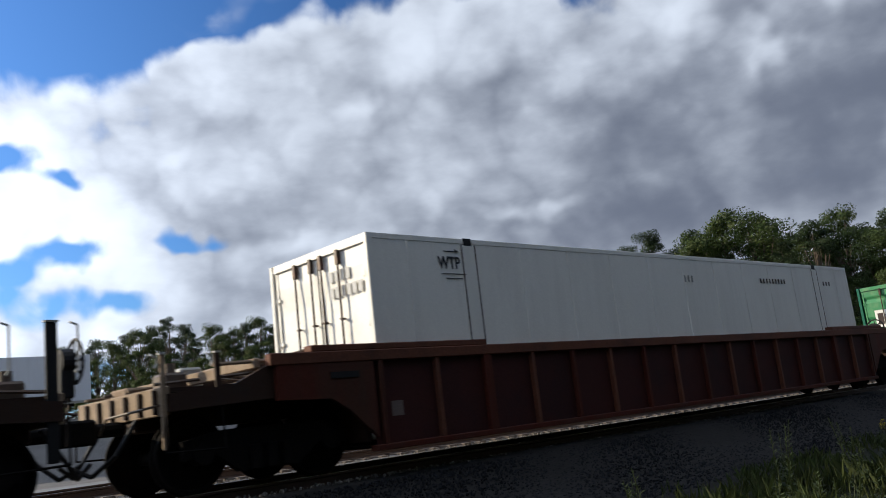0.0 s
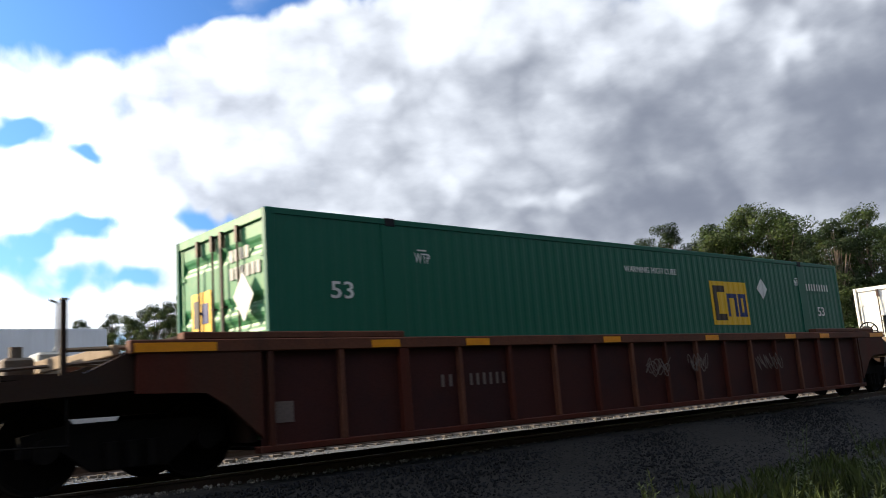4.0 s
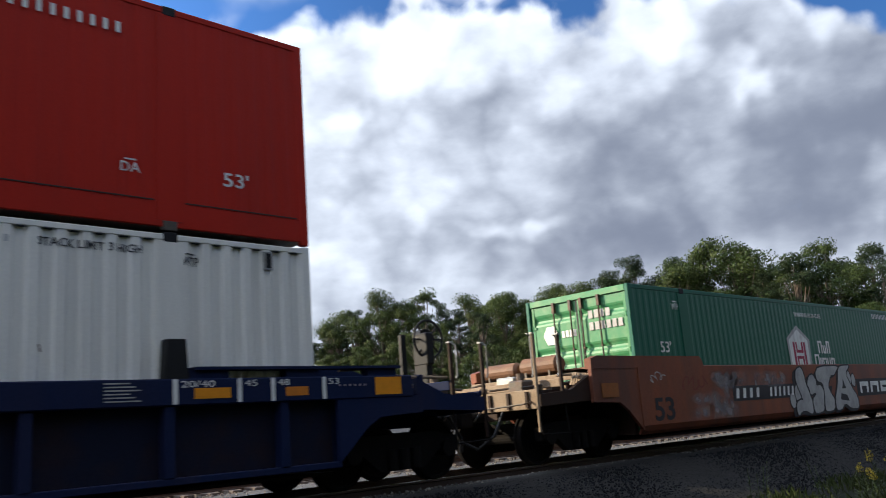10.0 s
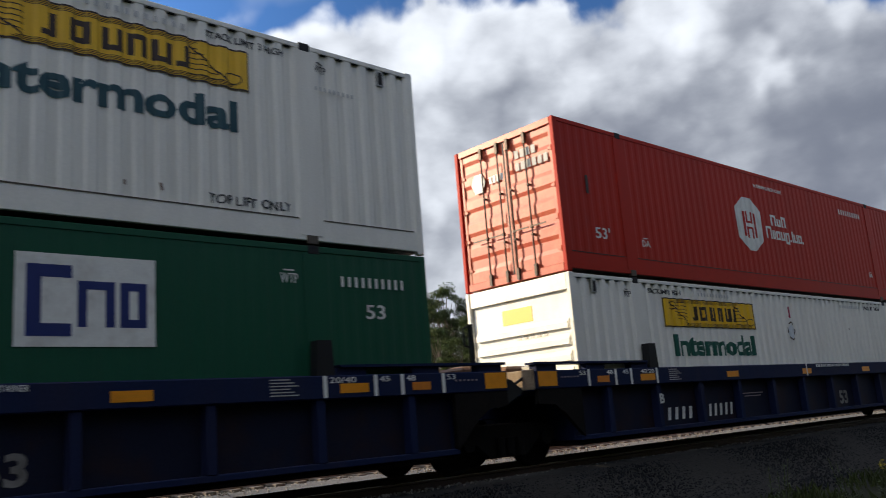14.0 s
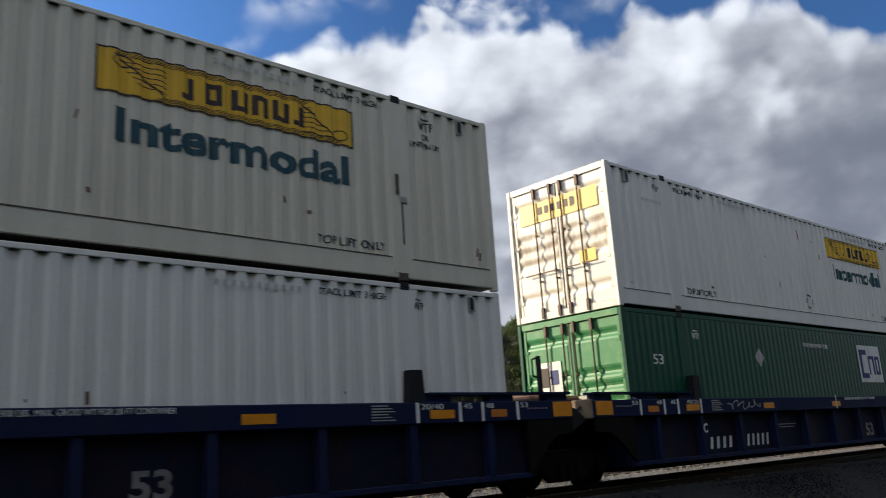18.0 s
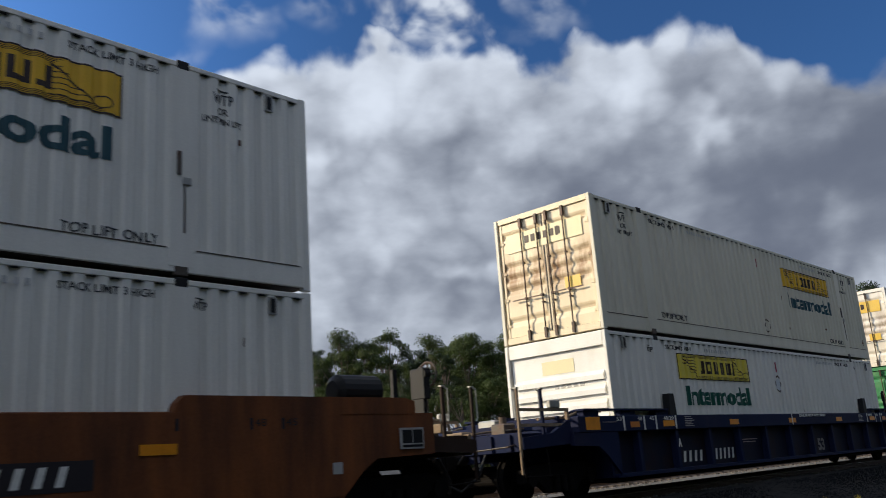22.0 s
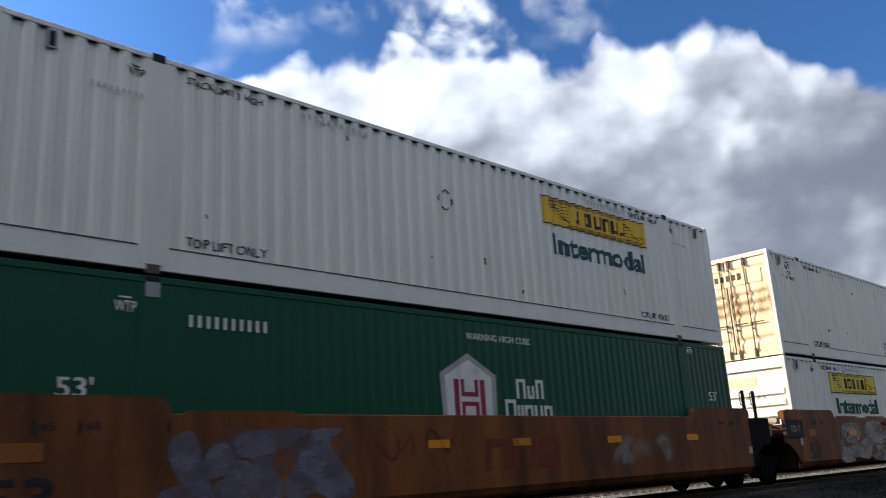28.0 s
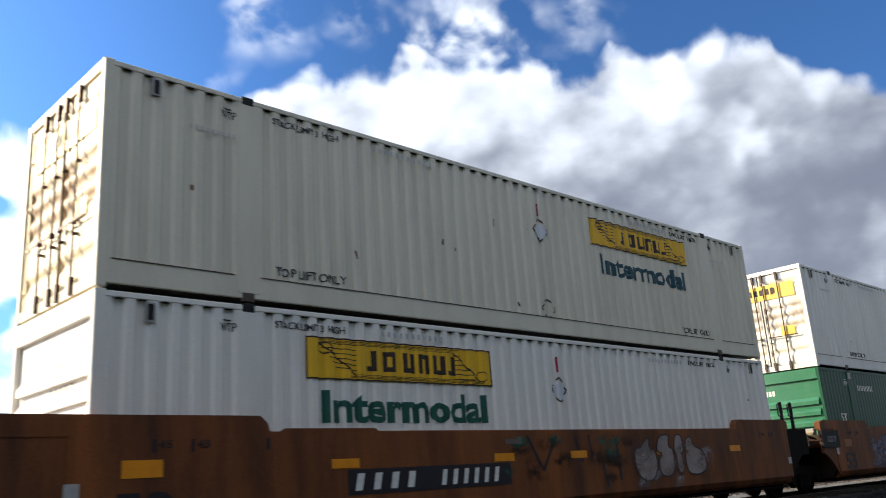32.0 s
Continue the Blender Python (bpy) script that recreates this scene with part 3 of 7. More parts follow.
def ground_material():
    """Grey gravel near the tracks that gives way to grass and weeds beside them."""
    m = material("gravel_and_grass_ground", (0.14, 0.135, 0.13), 0.9, gloss=0.1, stain=(0.09, 0.085, 0.08), stain_amount=0.7, stain_scale=0.8, grain=0.35, grain_scale=22, bump=0.8, bump_scale=18)
    n, l = m.node_tree.nodes, m.node_tree.links
    bsdf = n["Principled BSDF"]
    gravel = bsdf.inputs["Base Color"].links[0].from_socket
    xyz = n.new("ShaderNodeSeparateXYZ")
    l.new(n.new("ShaderNodeTexCoord").outputs["Object"], xyz.inputs[0])
    wob = n.new("ShaderNodeTexNoise")
    wob.inputs["Scale"].default_value, wob.inputs["Detail"].default_value = 0.6, 5
    add = n.new("ShaderNodeMath")
    add.operation = "MULTIPLY_ADD"
    l.new(wob.outputs["Fac"], add.inputs[0])
    add.inputs[1].default_value = 3.0
    l.new(xyz.outputs[1], add.inputs[2])
    near = n.new("ShaderNodeMapRange")
    l.new(add.outputs[0], near.inputs[0])
    near.inputs[1].default_value, near.inputs[2].default_value, near.inputs[3].default_value, near.inputs[4].default_value = 6.6, 7.6, 1.0, 0.0
    far = n.new("ShaderNodeMapRange")
    l.new(add.outputs[0], far.inputs[0])
    far.inputs[1].default_value, far.inputs[2].default_value = 46.0, 52.0
    total = n.new("ShaderNodeMath")
    total.use_clamp = True
    l.new(near.outputs[0], total.inputs[0])
    l.new(far.outputs[0], total.inputs[1])
    dark = n.new("ShaderNodeMapRange")      # near side darkened in the colour for the train's shade
    l.new(add.outputs[0], dark.inputs[0])
    dark.inputs[1].default_value, dark.inputs[2].default_value, dark.inputs[3].default_value, dark.inputs[4].default_value = 10.2, 11.2, 0.14, 1.0
    shade_scale = n.new("ShaderNodeVectorMath")
    shade_scale.operation = "SCALE"
    l.new(gravel, shade_scale.inputs[0])
    l.new(dark.outputs[0], shade_scale.inputs[3])
    gravel = shade_scale.outputs[0]
    tuft = n.new("ShaderNodeTexNoise")
    tuft.inputs["Scale"].default_value, tuft.inputs["Detail"].default_value = 7.0, 6.0
    grass = n.new("ShaderNodeMix")
    grass.data_type = "RGBA"
    l.new(tuft.outputs["Fac"], grass.inputs[0])
    grass.inputs[6].default_value, grass.inputs[7].default_value = (0.008, 0.013, 0.005, 1), (0.019, 0.019, 0.009, 1)
    mx = n.new("ShaderNodeMix")
    mx.data_type = "RGBA"
    l.new(total.outputs[0], mx.inputs[0])
    l.new(gravel, mx.inputs[6])
    l.new(grass.outputs[2], mx.inputs[7])
    l.new(mx.outputs[2], bsdf.inputs["Base Color"])
    return m


M_GROUND = ground_material()

# ---- mesh helpers ----
def box(bm, x0, x1, y0, y1, z0, z1, bevel=0.0):
    v = [bm.verts.new((x, y, z)) for x in (x0, x1) for y in (y0, y1) for z in (z0, z1)]
    fs = [bm.faces.new([v[i] for i in q]) for q in ((0, 1, 3, 2), (4, 6, 7, 5), (0, 4, 5, 1), (2, 3, 7, 6), (0, 2, 6, 4), (1, 5, 7, 3))]
    if bevel:
        es = list({e for f in fs for e in f.edges})
        bmesh.ops.bevel(bm, geom=es, offset=bevel, segments=1, affect="EDGES")


def slab(bm, corners, y0, y1):
    """A plate between y0 and y1 with the outline of the given (x, z) corners."""
    a = [bm.verts.new((x, y0, z)) for x, z in corners]
    b = [bm.verts.new((x, y1, z)) for x, z in corners]
    bm.faces.new(a)
    bm.faces.new(b[::-1])
    for i in range(len(a)):
        j = (i + 1) % len(a)
        bm.faces.new((a[j], a[i], b[i], b[j]))


def tube(bm, p, q, r, n=8, r2=None):
    p, q = Vector(p), Vector(q)
    turn = (q - p).to_track_quat("Z", "Y").to_matrix()
    r2 = r if r2 is None else r2
    rings = [[bm.verts.new(c + turn @ Vector((math.cos(k * math.tau / n) * s, math.sin(k * math.tau / n) * s, 0))) for k in range(n)] for c, s in ((p, r), (q, r2))]
    for k in range(n):
        bm.faces.new((rings[0][k], rings[0][(k + 1) % n], rings[1][(k + 1) % n], rings[1][k]))
    bm.faces.new(rings[0][::-1])
    bm.faces.new(rings[1])


def bent_tube(bm, points, r, n=6):
    for p, q in zip(points, points[1:]):
        tube(bm, p, q, r, n)


def mesh_of(name, bm, mat, fix=True):
    if fix:
        bmesh.ops.recalc_face_normals(bm, faces=bm.faces)
    me = bpy.data.meshes.new(name)
    bm.to_mesh(me)
    bm.free()
    me.materials.append(mat)
    return me


def part(name, bm, mat, parent, label=""):
    """One mesh object under a thing or a part."""
    ob = new(name, bm if isinstance(bm, bpy.types.Mesh) else mesh_of(name, bm, mat))
    ob.parent = parent
    if label:
        tagged(ob, label)
    return ob


def boxed(name, dims, mat, parent, label="", bevel=0.0):
    bm = bmesh.new()
    box(bm, *dims, bevel)
    return part(name, bm, mat, parent, label)


def thing(name, label, category, group="", at=None):
    ob = new(name)
    ob.empty_display_size = 0.2
    ob.matrix_world = at or Matrix()
    return tagged(ob, label, category, group)


GLYPHS = {}


def lettering(body, mat, parent, x, z, wide, high, y, name="lettering", label="", bold=0.0, shear=0.0, end=False):
    """Painted letters a few millimetres proud of a side that faces -y (or, with end, of an end that faces -x), in a box of that width and height."""
    key = (body, bold, shear)
    if key not in GLYPHS:
        cu = bpy.data.curves.new("letters", "FONT")
        cu.body, cu.size, cu.extrude, cu.offset, cu.shear, cu.resolution_u = body, 1.0, 0.003, bold, shear, 3
        tmp = bpy.data.objects.new("letters", cu)
        GLYPHS[key] = bpy.data.meshes.new_from_object(tmp)
        bpy.data.objects.remove(tmp)
    me = GLYPHS[key].copy()
    gx0, gx1 = min(v.co.x for v in me.vertices), max(v.co.x for v in me.vertices)
    gy0, gy1 = min(v.co.y for v in me.vertices), max(v.co.y for v in me.vertices)
    for v in me.vertices:
        u, h, d = (v.co.x - gx0) / (gx1 - gx0) * wide, (v.co.y - gy0) / (gy1 - gy0) * high, v.co.z
        v.co = (y - d, -(x + u), z + h) if end else (x + u, y - d, z + h)
    me.materials.clear()
    me.materials.append(mat)
    if high < 0.15 or len(body) < 2:
        return part(name, me, mat, parent, label)
    # large letters are parts of their own: sort the faces by connected piece, pieces by overlap along the line
    axis = 1 if end else 0
    root = list(range(len(me.vertices)))

    def find(i):
        while root[i] != i:
            root[i] = root[root[i]]
            i = root[i]
        return i
    for e in me.edges:
        root[find(e.vertices[0])] = find(e.vertices[1])
    spans = {}
    for v in me.vertices:
        r, q = find(v.index), v.co[axis]
        lo, hi = spans.get(r, (q, q))
        spans[r] = (min(lo, q), max(hi, q))
    groups = []
    for r, (lo, hi) in sorted(spans.items(), key=lambda kv: kv[1]):
        if groups and lo < groups[-1][1] - 0.3 * min(hi - lo, groups[-1][1] - groups[-1][0]):
            groups[-1][1] = max(hi, groups[-1][1])
            groups[-1][2].add(r)
        else:
            groups.append([lo, hi, {r}])
    for lo, hi, members in groups:
        bm = bmesh.new()
        made = {}
        for f in me.polygons:
            if find(f.vertices[0]) in members:
                for i in f.vertices:
                    if i not in made:
                        made[i] = bm.verts.new(me.vertices[i].co)
                bm.faces.new([made[i] for i in f.vertices])
        part("letter", mesh_of("letter", bm, mat, fix=False), mat, parent, label)
    return None


def bars(count, width, height, gap, mat, parent, x, y, z, name="lettering_bar", slant=0.0):
    """A row of plain bars in place of writing, each a part that shares one mesh."""
    bm = bmesh.new()
    slab(bm, [(0, 0), (width, 0), (width + slant, height), (slant, height)], -0.003, 0.003)
    me = mesh_of(name, bm, mat)
    for i in range(count):
        ob = part(name, me, mat, parent)
        ob.location = (x + i * (width + gap), y, z)


# ---- ground and tracks ----
TRACK_Y = 10.47
ground_profile = [(-700, -0.9), (-30, -0.9), (0, -0.8), (4.5, -0.78), (6.2, -0.72), (7.2, -0.55), (8.6, -0.22), (9.15, -0.13), (9.55, -0.115), (9.75, -0.15), (11.2, -0.15), (11.8, -0.17), (12.5, -0.24), (13.5, -0.42),
                  (14.6, -0.40), (15.4, -0.22), (18.4, -0.22), (19.4, -0.42), (24, -0.5), (40, -0.4), (47, 2.55), (60, 2.65), (1500, 4.0)]
bm = bmesh.new()
xs = [-1500, -400, -120] + [x * 1.0 for x in range(-60, 121, 2)] + [200, 500, 1500]
grid = []
for y, z in ground_profile:
    grid.append([bm.verts.new((x, y, z + (0.05 * noise.noise(Vector((x * 0.4, y * 0.5, 0))) if abs(x) < 130 else 0))) for x in xs])
for a, b in zip(grid, grid[1:]):
    for i in range(len(xs) - 1):
        bm.faces.new((a[i], a[i + 1], b[i + 1], b[i]))
ground = tagged(new("ground", mesh_of("ground", bm, M_GROUND)), "grey gravel railway ground with weedy grass beside the tracks", "ground", kind="structure")


def rail_mesh():
    bm = bmesh.new()
    outline = [(-0.075, -0.175), (0.075, -0.175), (0.075, -0.16), (0.012, -0.135), (0.012, -0.045), (0.036, -0.032), (0.036, -0.004), (-0.036, -0.004), (-0.036, -0.032), (-0.012, -0.045), (-0.012, -0.135), (-0.075, -0.16)]
    a = [bm.verts.new((-400, y, z)) for y, z in outline]
    b = [bm.verts.new((600, y, z)) for y, z in outline]
    for i in range(len(a)):
        j = (i + 1) % len(a)
        bm.faces.new((a[i], a[j], b[j], b[i]))
    return mesh_of("rail", bm, M_RAIL)


def tie_mesh():
    bm = bmesh.new()
    box(bm, -0.11, 0.11, -1.28, 1.28, -0.34, -0.165, 0.012)
    return mesh_of("tie", bm, M_TIE)


RAIL, TIE = rail_mesh(), tie_mesh()


def railway_track(label, y, first, last):
    track = tagged(thing("railway_track", label, "railway track", at=pose(0, y, 0)), kind="structure")
    for side in (-0.753, 0.753):
        r = part("rail", RAIL, M_RAIL, track)
        r.location.y = side
        boxed("rail_head", (-400, 600, side - 0.030, side + 0.030, -0.004, 0.0), M_RAILHEAD, track, "polished running surface")
    n = 0
    x = first
    while x < last:
        t = part("tie", TIE, M_TIE, track)
        t.location = (x + random.uniform(-0.03, 0.03), random.uniform(-0.03, 0.03), random.uniform(-0.01, 0.01))
        t.rotation_euler.z = random.uniform(-0.015, 0.015)
        x += 0.52
    return track


railway_track("steel rails on dark wooden ties in grey ballast", TRACK_Y, -12, 60)
railway_track("second track of rusty rails on dark wooden ties", 16.9, -6, 60)


def stones(name, label, count, x0, x1, y0, y1, size, seed, mat):
    """Loose crushed stone lying on the ground between the given lines."""
    rng = random.Random(seed)
    verts, faces = [], []
    base = [(-1, 0, 0), (1, 0, 0), (0, -1, 0), (0, 1, 0), (0, 0, -1), (0, 0, 1)]
    tri = [(0, 2, 5), (2, 1, 5), (1, 3, 5), (3, 0, 5), (2, 0, 4), (1, 2, 4), (3, 1, 4), (0, 3, 4)]
    ys, zs = [p[0] for p in ground_profile], [p[1] for p in ground_profile]
    for _ in range(count):
        y = rng.uniform(y0, y1)
        x = x0 + (x1 - x0) * rng.random() ** 1.4
        z = np.interp(y, ys, zs)
        s = size * rng.uniform(0.5, 1.5)
        turn = Euler((rng.uniform(0, 6), rng.uniform(0, 6), rng.uniform(0, 6))).to_matrix()
        k = len(verts)
        for b in base:
            p = turn @ Vector((b[0] * rng.uniform(0.7, 1.2), b[1] * rng.uniform(0.7, 1.2), b[2] * rng.uniform(0.5, 0.9))) * s
            verts.append((x + p.x, y + p.y, z + p.z + 0.25 * s))
        faces += [tuple(k + i for i in t) for t in tri]
    me = bpy.data.meshes.new(name)
    me.from_pydata(verts, [], faces)
    me.materials.append(mat)
    return tagged(new(name, me), label, "ballast", kind="stuff")


stones("ballast", "loose crushed stone on the near shoulder, coloured dark for the train's shade", 34000, 1.0, 42.0, 6.3, 9.0, 0.018, 1, M_SHADED_STONE)
stones("ballast", "loose grey crushed stone between and beyond the rails", 40000, 2.0, 60.0, 9.3, 17.0, 0.022, 2, M_BALLAST)


# a paved service road beyond the second track
bm = bmesh.new()
box(bm, -200, 300, 22.5, 31.0, -0.60, -0.36)
tagged(new("road", mesh_of("road", bm, M_ASPHALT)), "grey asphalt service road beyond the tracks", "road", kind="structure")
# ---- the train: containers ----
MOVING = []      # things that run with the train: object, x, y, z at the start
CACHE = {}


def riding(ob, x, z):
    ob.matrix_world = pose(x, TRACK_Y, z)
    MOVING.append((ob, x, TRACK_Y, z))
    return ob


LENGTH, HALF_W, HIGH = 16.15, 1.295, 2.88
POST = 6.10       # lifting posts stand 40 feet apart


def ripple(a, b, pitch):
    """Stations (x, depth 0 or 1) of a trapezoid corrugation between a and b."""
    n = max(1, round((b - a) / pitch))
    p = (b - a) / n
    out = [(a, 0)]
    for i in range(n):
        s = a + i * p
        out += [(s + 0.26 * p, 0), (s + 0.42 * p, 1), (s + 0.76 * p, 1), (s + 0.92 * p, 0)]
    return out + [(b, 0)]


def side_panel_mesh(key, mat, pitch, depth, z0, z1):
    if key in CACHE:
        return CACHE[key]
    bm = bmesh.new()
    st = []
    for a, b in ((-LENGTH / 2 + 0.12, -POST - 0.16), (-POST + 0.16, POST - 0.16), (POST + 0.16, LENGTH / 2 - 0.12)):
        st.append([(x, -HALF_W + 0.008 + d * depth) for x, d in ripple(a, b, pitch)])
    for run in st:
        lo = [bm.verts.new((x, y, z0)) for x, y in run]
        hi = [bm.verts.new((x, y, z1)) for x, y in run]
        for i in range(len(run) - 1):
            bm.faces.new((lo[i], lo[i + 1], hi[i + 1], hi[i]))
    CACHE[key] = mesh_of("side_panel", bm, mat, fix=False)
    return CACHE[key]


def door_mesh(key, mat, width, z0, z1, ribs, depth):
    if key in CACHE:
        return CACHE[key]
    bm = bmesh.new()
    if ribs == 7:       # flat sheet with pressed grooves: one low, three in the middle, one high
        st = []
        for f in (0.13, 0.40, 0.505, 0.61, 0.885):
            zc = z0 + f * (z1 - z0)
            st += [(zc + 0.12 * u, depth * (0.5 + 0.5 * math.cos(math.pi * u))) for u in (-1.0, -0.66, -0.33, 0.0, 0.33, 0.66, 1.0)]
    else:
        st = [(z, d * depth) for z, d in ripple(z0 + 0.08, z1 - 0.08, (z1 - z0 - 0.16) / ribs)]
    st = [(z0, 0.0)] + st + [(z1, 0.0)]
    lo = [bm.verts.new((x, -width / 2, z)) for z, x in st]
    hi = [bm.verts.new((x, width / 2, z)) for z, x in st]
    for i in range(len(st) - 1):
        bm.faces.new((lo[i], lo[i + 1], hi[i + 1], hi[i]))
    for y in (-width / 2, width / 2 - 0.05):
        box(bm, -0.012, 0.04, y, y + 0.05, z0, z1)
    CACHE[key] = mesh_of("door", bm, mat)
    return CACHE[key]


def container(x, z, label, paint, door_paint, pitch=0.275, depth=0.036, lower_band=0.22, doors=True, ribs=7, rods=M_RODS, trim=None, seams=False):
    """A 53 foot container, its doors (or its closed end) towards -x."""
    c = riding(thing("shipping_container", label, "shipping container", "containers on the train"), x, z)
    trim = trim or paint
    L, W, H = LENGTH / 2, HALF_W, HIGH
    tag = (paint.name, pitch, depth, lower_band)
    top = 0.09
    for flip in (0, 180):
        p = part("side_panel", side_panel_mesh(tag, paint, pitch, depth, lower_band, H - top), paint, c)
        p.rotation_euler.z = radians(flip)
        s = -1 if flip == 0 else 1
        ya, yb = (-W, -W + 0.06) if flip == 0 else (W - 0.06, W)
        boxed("top_rail", (-L + 0.1, L - 0.1, ya, yb, H - top, H - (0.018 if pitch == 0.275 else 0.004)), trim, c, bevel=0.008)
        boxed("bottom_rail", (-L + 0.1, L - 0.1, ya + 0.004, yb - 0.004, 0.050, lower_band), trim, c, bevel=0.006)
        for px in (-POST, POST):
            boxed("lifting_post", (px - 0.165, px + 0.165, min(ya, yb) - 0.004, max(ya, yb), 0.12, H - 0.1), trim, c)
            for cz in (0.0, H - 0.12):
                boxed("corner_casting", (px - 0.09, px + 0.09, min(ya, yb) - 0.008, max(ya, yb) + 0.0, cz, cz + 0.125), M_DARK if cz else M_STEEL, c, bevel=0.01)
        for px in (-L, L - 0.13):
            boxed("corner_post", (px, px + 0.13, min(ya, yb), max(ya, yb) + 0.03, 0.0, H), trim, c, bevel=0.012)
    # black strips stand for the shadow under the top rail at each recess
    if pitch == 0.275:
        for a, b in ((-L + 0.12, -POST - 0.16), (-POST + 0.16, POST - 0.16), (POST + 0.16, L - 0.12)):
            st = ripple(a, b, pitch)
            for k in range(2, len(st) - 2, 4):
                if "notch" not in CACHE:
                    bm = bmesh.new()
                    box(bm, 0, st[k + 1][0] - st[k][0], -W - 0.001, -W + 0.045, H - top - 0.012, H - top - 0.002)
                    CACHE["notch"] = mesh_of("rail_notch", bm, M_DARK)
                part("rail_notch", CACHE["notch"], M_DARK, c).location.x = st[k][0]
    boxed("roof", (-L + 0.05, L - 0.05, -W + 0.06, W - 0.06, H - 0.05, H - 0.015), trim, c)
    boxed("floor", (-L + 0.05, L - 0.05, -W + 0.062, W - 0.062, 0.05, 0.16), M_STEEL, c)
    boxed("front_wall", (L - 0.06, L - 0.012, -W + 0.07, W - 0.07, 0.16, H - 0.1), paint, c)
    if doors:
        boxed("door_header", (-L + 0.004, -L + 0.11, -W + 0.09, W - 0.09, H - 0.13, H - 0.004), door_paint, c, bevel=0.006)
        boxed("door_sill", (-L + 0.004, -L + 0.11, -W + 0.09, W - 0.09, 0.01, 0.15), door_paint, c, bevel=0.006)
        wide = W - 0.10
        for s in (-1, 1):
            d = part("door", door_mesh((door_paint.name, ribs), door_paint, wide - 0.01, 0.16, H - 0.14, ribs, 0.042 if ribs == 7 else 0.020), door_paint, c)
            d.location = (-L + 0.045, s * wide / 2, 0)
            for k in (-0.385, -0.02):      # both rods stand near the meeting edge
                bm = bmesh.new()
                y = k * wide * s
                tube(bm, (-0.055, y, 0.06), (-0.055, y, H - 0.12), 0.017, 8)
                for zz in (0.15, H - 0.21):
                    box(bm, -0.08, -0.02, y - 0.03, y + 0.03, zz - 0.12, zz + 0.10)
                for zz in (0.80, 1.75):
                    box(bm, -0.078, 0.0, y - 0.024, y + 0.024, zz - 0.014, zz + 0.014)
                rod = part("lock_rod", bm, rods, d, "dark steel locking rod")
                bm = bmesh.new()
                box(bm, -0.085, -0.07, min(y, y + s * 0.36), max(y, y + s * 0.36), 0.935, 0.962)
                box(bm, -0.09, -0.02, y - 0.02, y + 0.02, 0.92, 0.98)
                part("door_handle", bm, rods, d)
            for zz in (0.42, 1.0, 1.6, 2.3):
                bm = bmesh.new()
                e = s * (wide / 2 - 0.01)
                box(bm, -0.022, 0.0, min(e, e - s * 0.09), max(e, e - s * 0.09), zz - 0.025, zz + 0.025)
                tube(bm, (-0.02, e, zz - 0.05), (-0.02, e, zz + 0.05), 0.015, 6)
                part("hinge", bm, door_paint, d)
        boxed("door_gasket", (-L + 0.03, -L + 0.04, -0.02, 0.02, 0.16, H - 0.14), M_DARK, c)
    else:
        boxed("end_header", (-L + 0.004, -L + 0.08, -W + 0.09, W - 0.09, H - 0.30, H - 0.004), door_paint, c, bevel=0.006)
        boxed("end_sill", (-L + 0.004, -L + 0.08, -W + 0.09, W - 0.09, 0.01, 0.16), door_paint, c, bevel=0.006)
        boxed("end_panel", (-L + 0.075, -L + 0.11, -W + 0.09, W - 0.09, 0.16, H - 0.30), door_paint, c)
        for zz in (0.20, 0.485, 0.77, 1.055, 1.34, 1.625, 1.91):
            bm = bmesh.new()
            q = [(-L + 0.076, zz), (-L + 0.008, zz), (-L + 0.008, zz + 0.10), (-L + 0.076, zz + 0.19)]
            a = [bm.verts.new((u, -W + 0.16, v)) for u, v in q]
            b = [bm.verts.new((u, W - 0.16, v)) for u, v in q]
            for i in range(3):
                bm.faces.new((a[i], a[i + 1], b[i + 1], b[i]))
            bm.faces.new(a[::-1])
            bm.faces.new(b)
            part("end_rib", bm, door_paint, c)
    if seams:
        for k in range(-6, 7):
            xx = k * 1.22
            boxed("panel_seam", (xx - 0.02, xx + 0.02, -W - 0.002, -W + 0.02, lower_band, H - top), trim, c)
    return c


FACE = -HALF_W - 0.002     # the plane of the painted marks on a side


CARS = dict(c0=38.65, c1=15.25, c2=-8.11, c3=-31.73, c4=-55.33, c5=-74.83, c6=-94.25, c7=-117.75, c8=-137.2, c9=-156.65)
LOW, UP = 0.35, 3.25

c0 = container(CARS["c0"], LOW, "green shipping container riding in a well car", M_GREEN, M_GREEN_DOOR, pitch=0.21, depth=0.005)
c1 = container(CARS["c1"], LOW, "smooth white insulated shipping container with sunlit rear doors", M_WHITE, M_END_WHITE, pitch=4.0, depth=0.002, seams=True, ribs=1)
c2 = container(CARS["c2"], LOW, "dark green ribbed shipping container with a yellow sign panel", M_GREEN, M_GREEN_DOOR, pitch=0.21, depth=0.005)
c3 = container(CARS["c3"], LOW, "green shipping container with a white house-shaped emblem", M_GREEN, M_GREEN_DOOR, pitch=0.21, depth=0.005)
c4b = container(CARS["c4"], LOW, "white corrugated shipping container with a yellow sign panel", M_WHITE, M_END_WHITE, doors=False)
c4t = container(CARS["c4"], UP, "red shipping container with a white hexagon emblem", M_RED, M_RED_DOOR, pitch=0.24, depth=0.007, lower_band=0.36, ribs=5)
c5b = container(CARS["c5"], LOW, "dark green shipping container with a white sign panel", M_GREEN_DARK, M_GREEN_DOOR, pitch=0.21, depth=0.005)
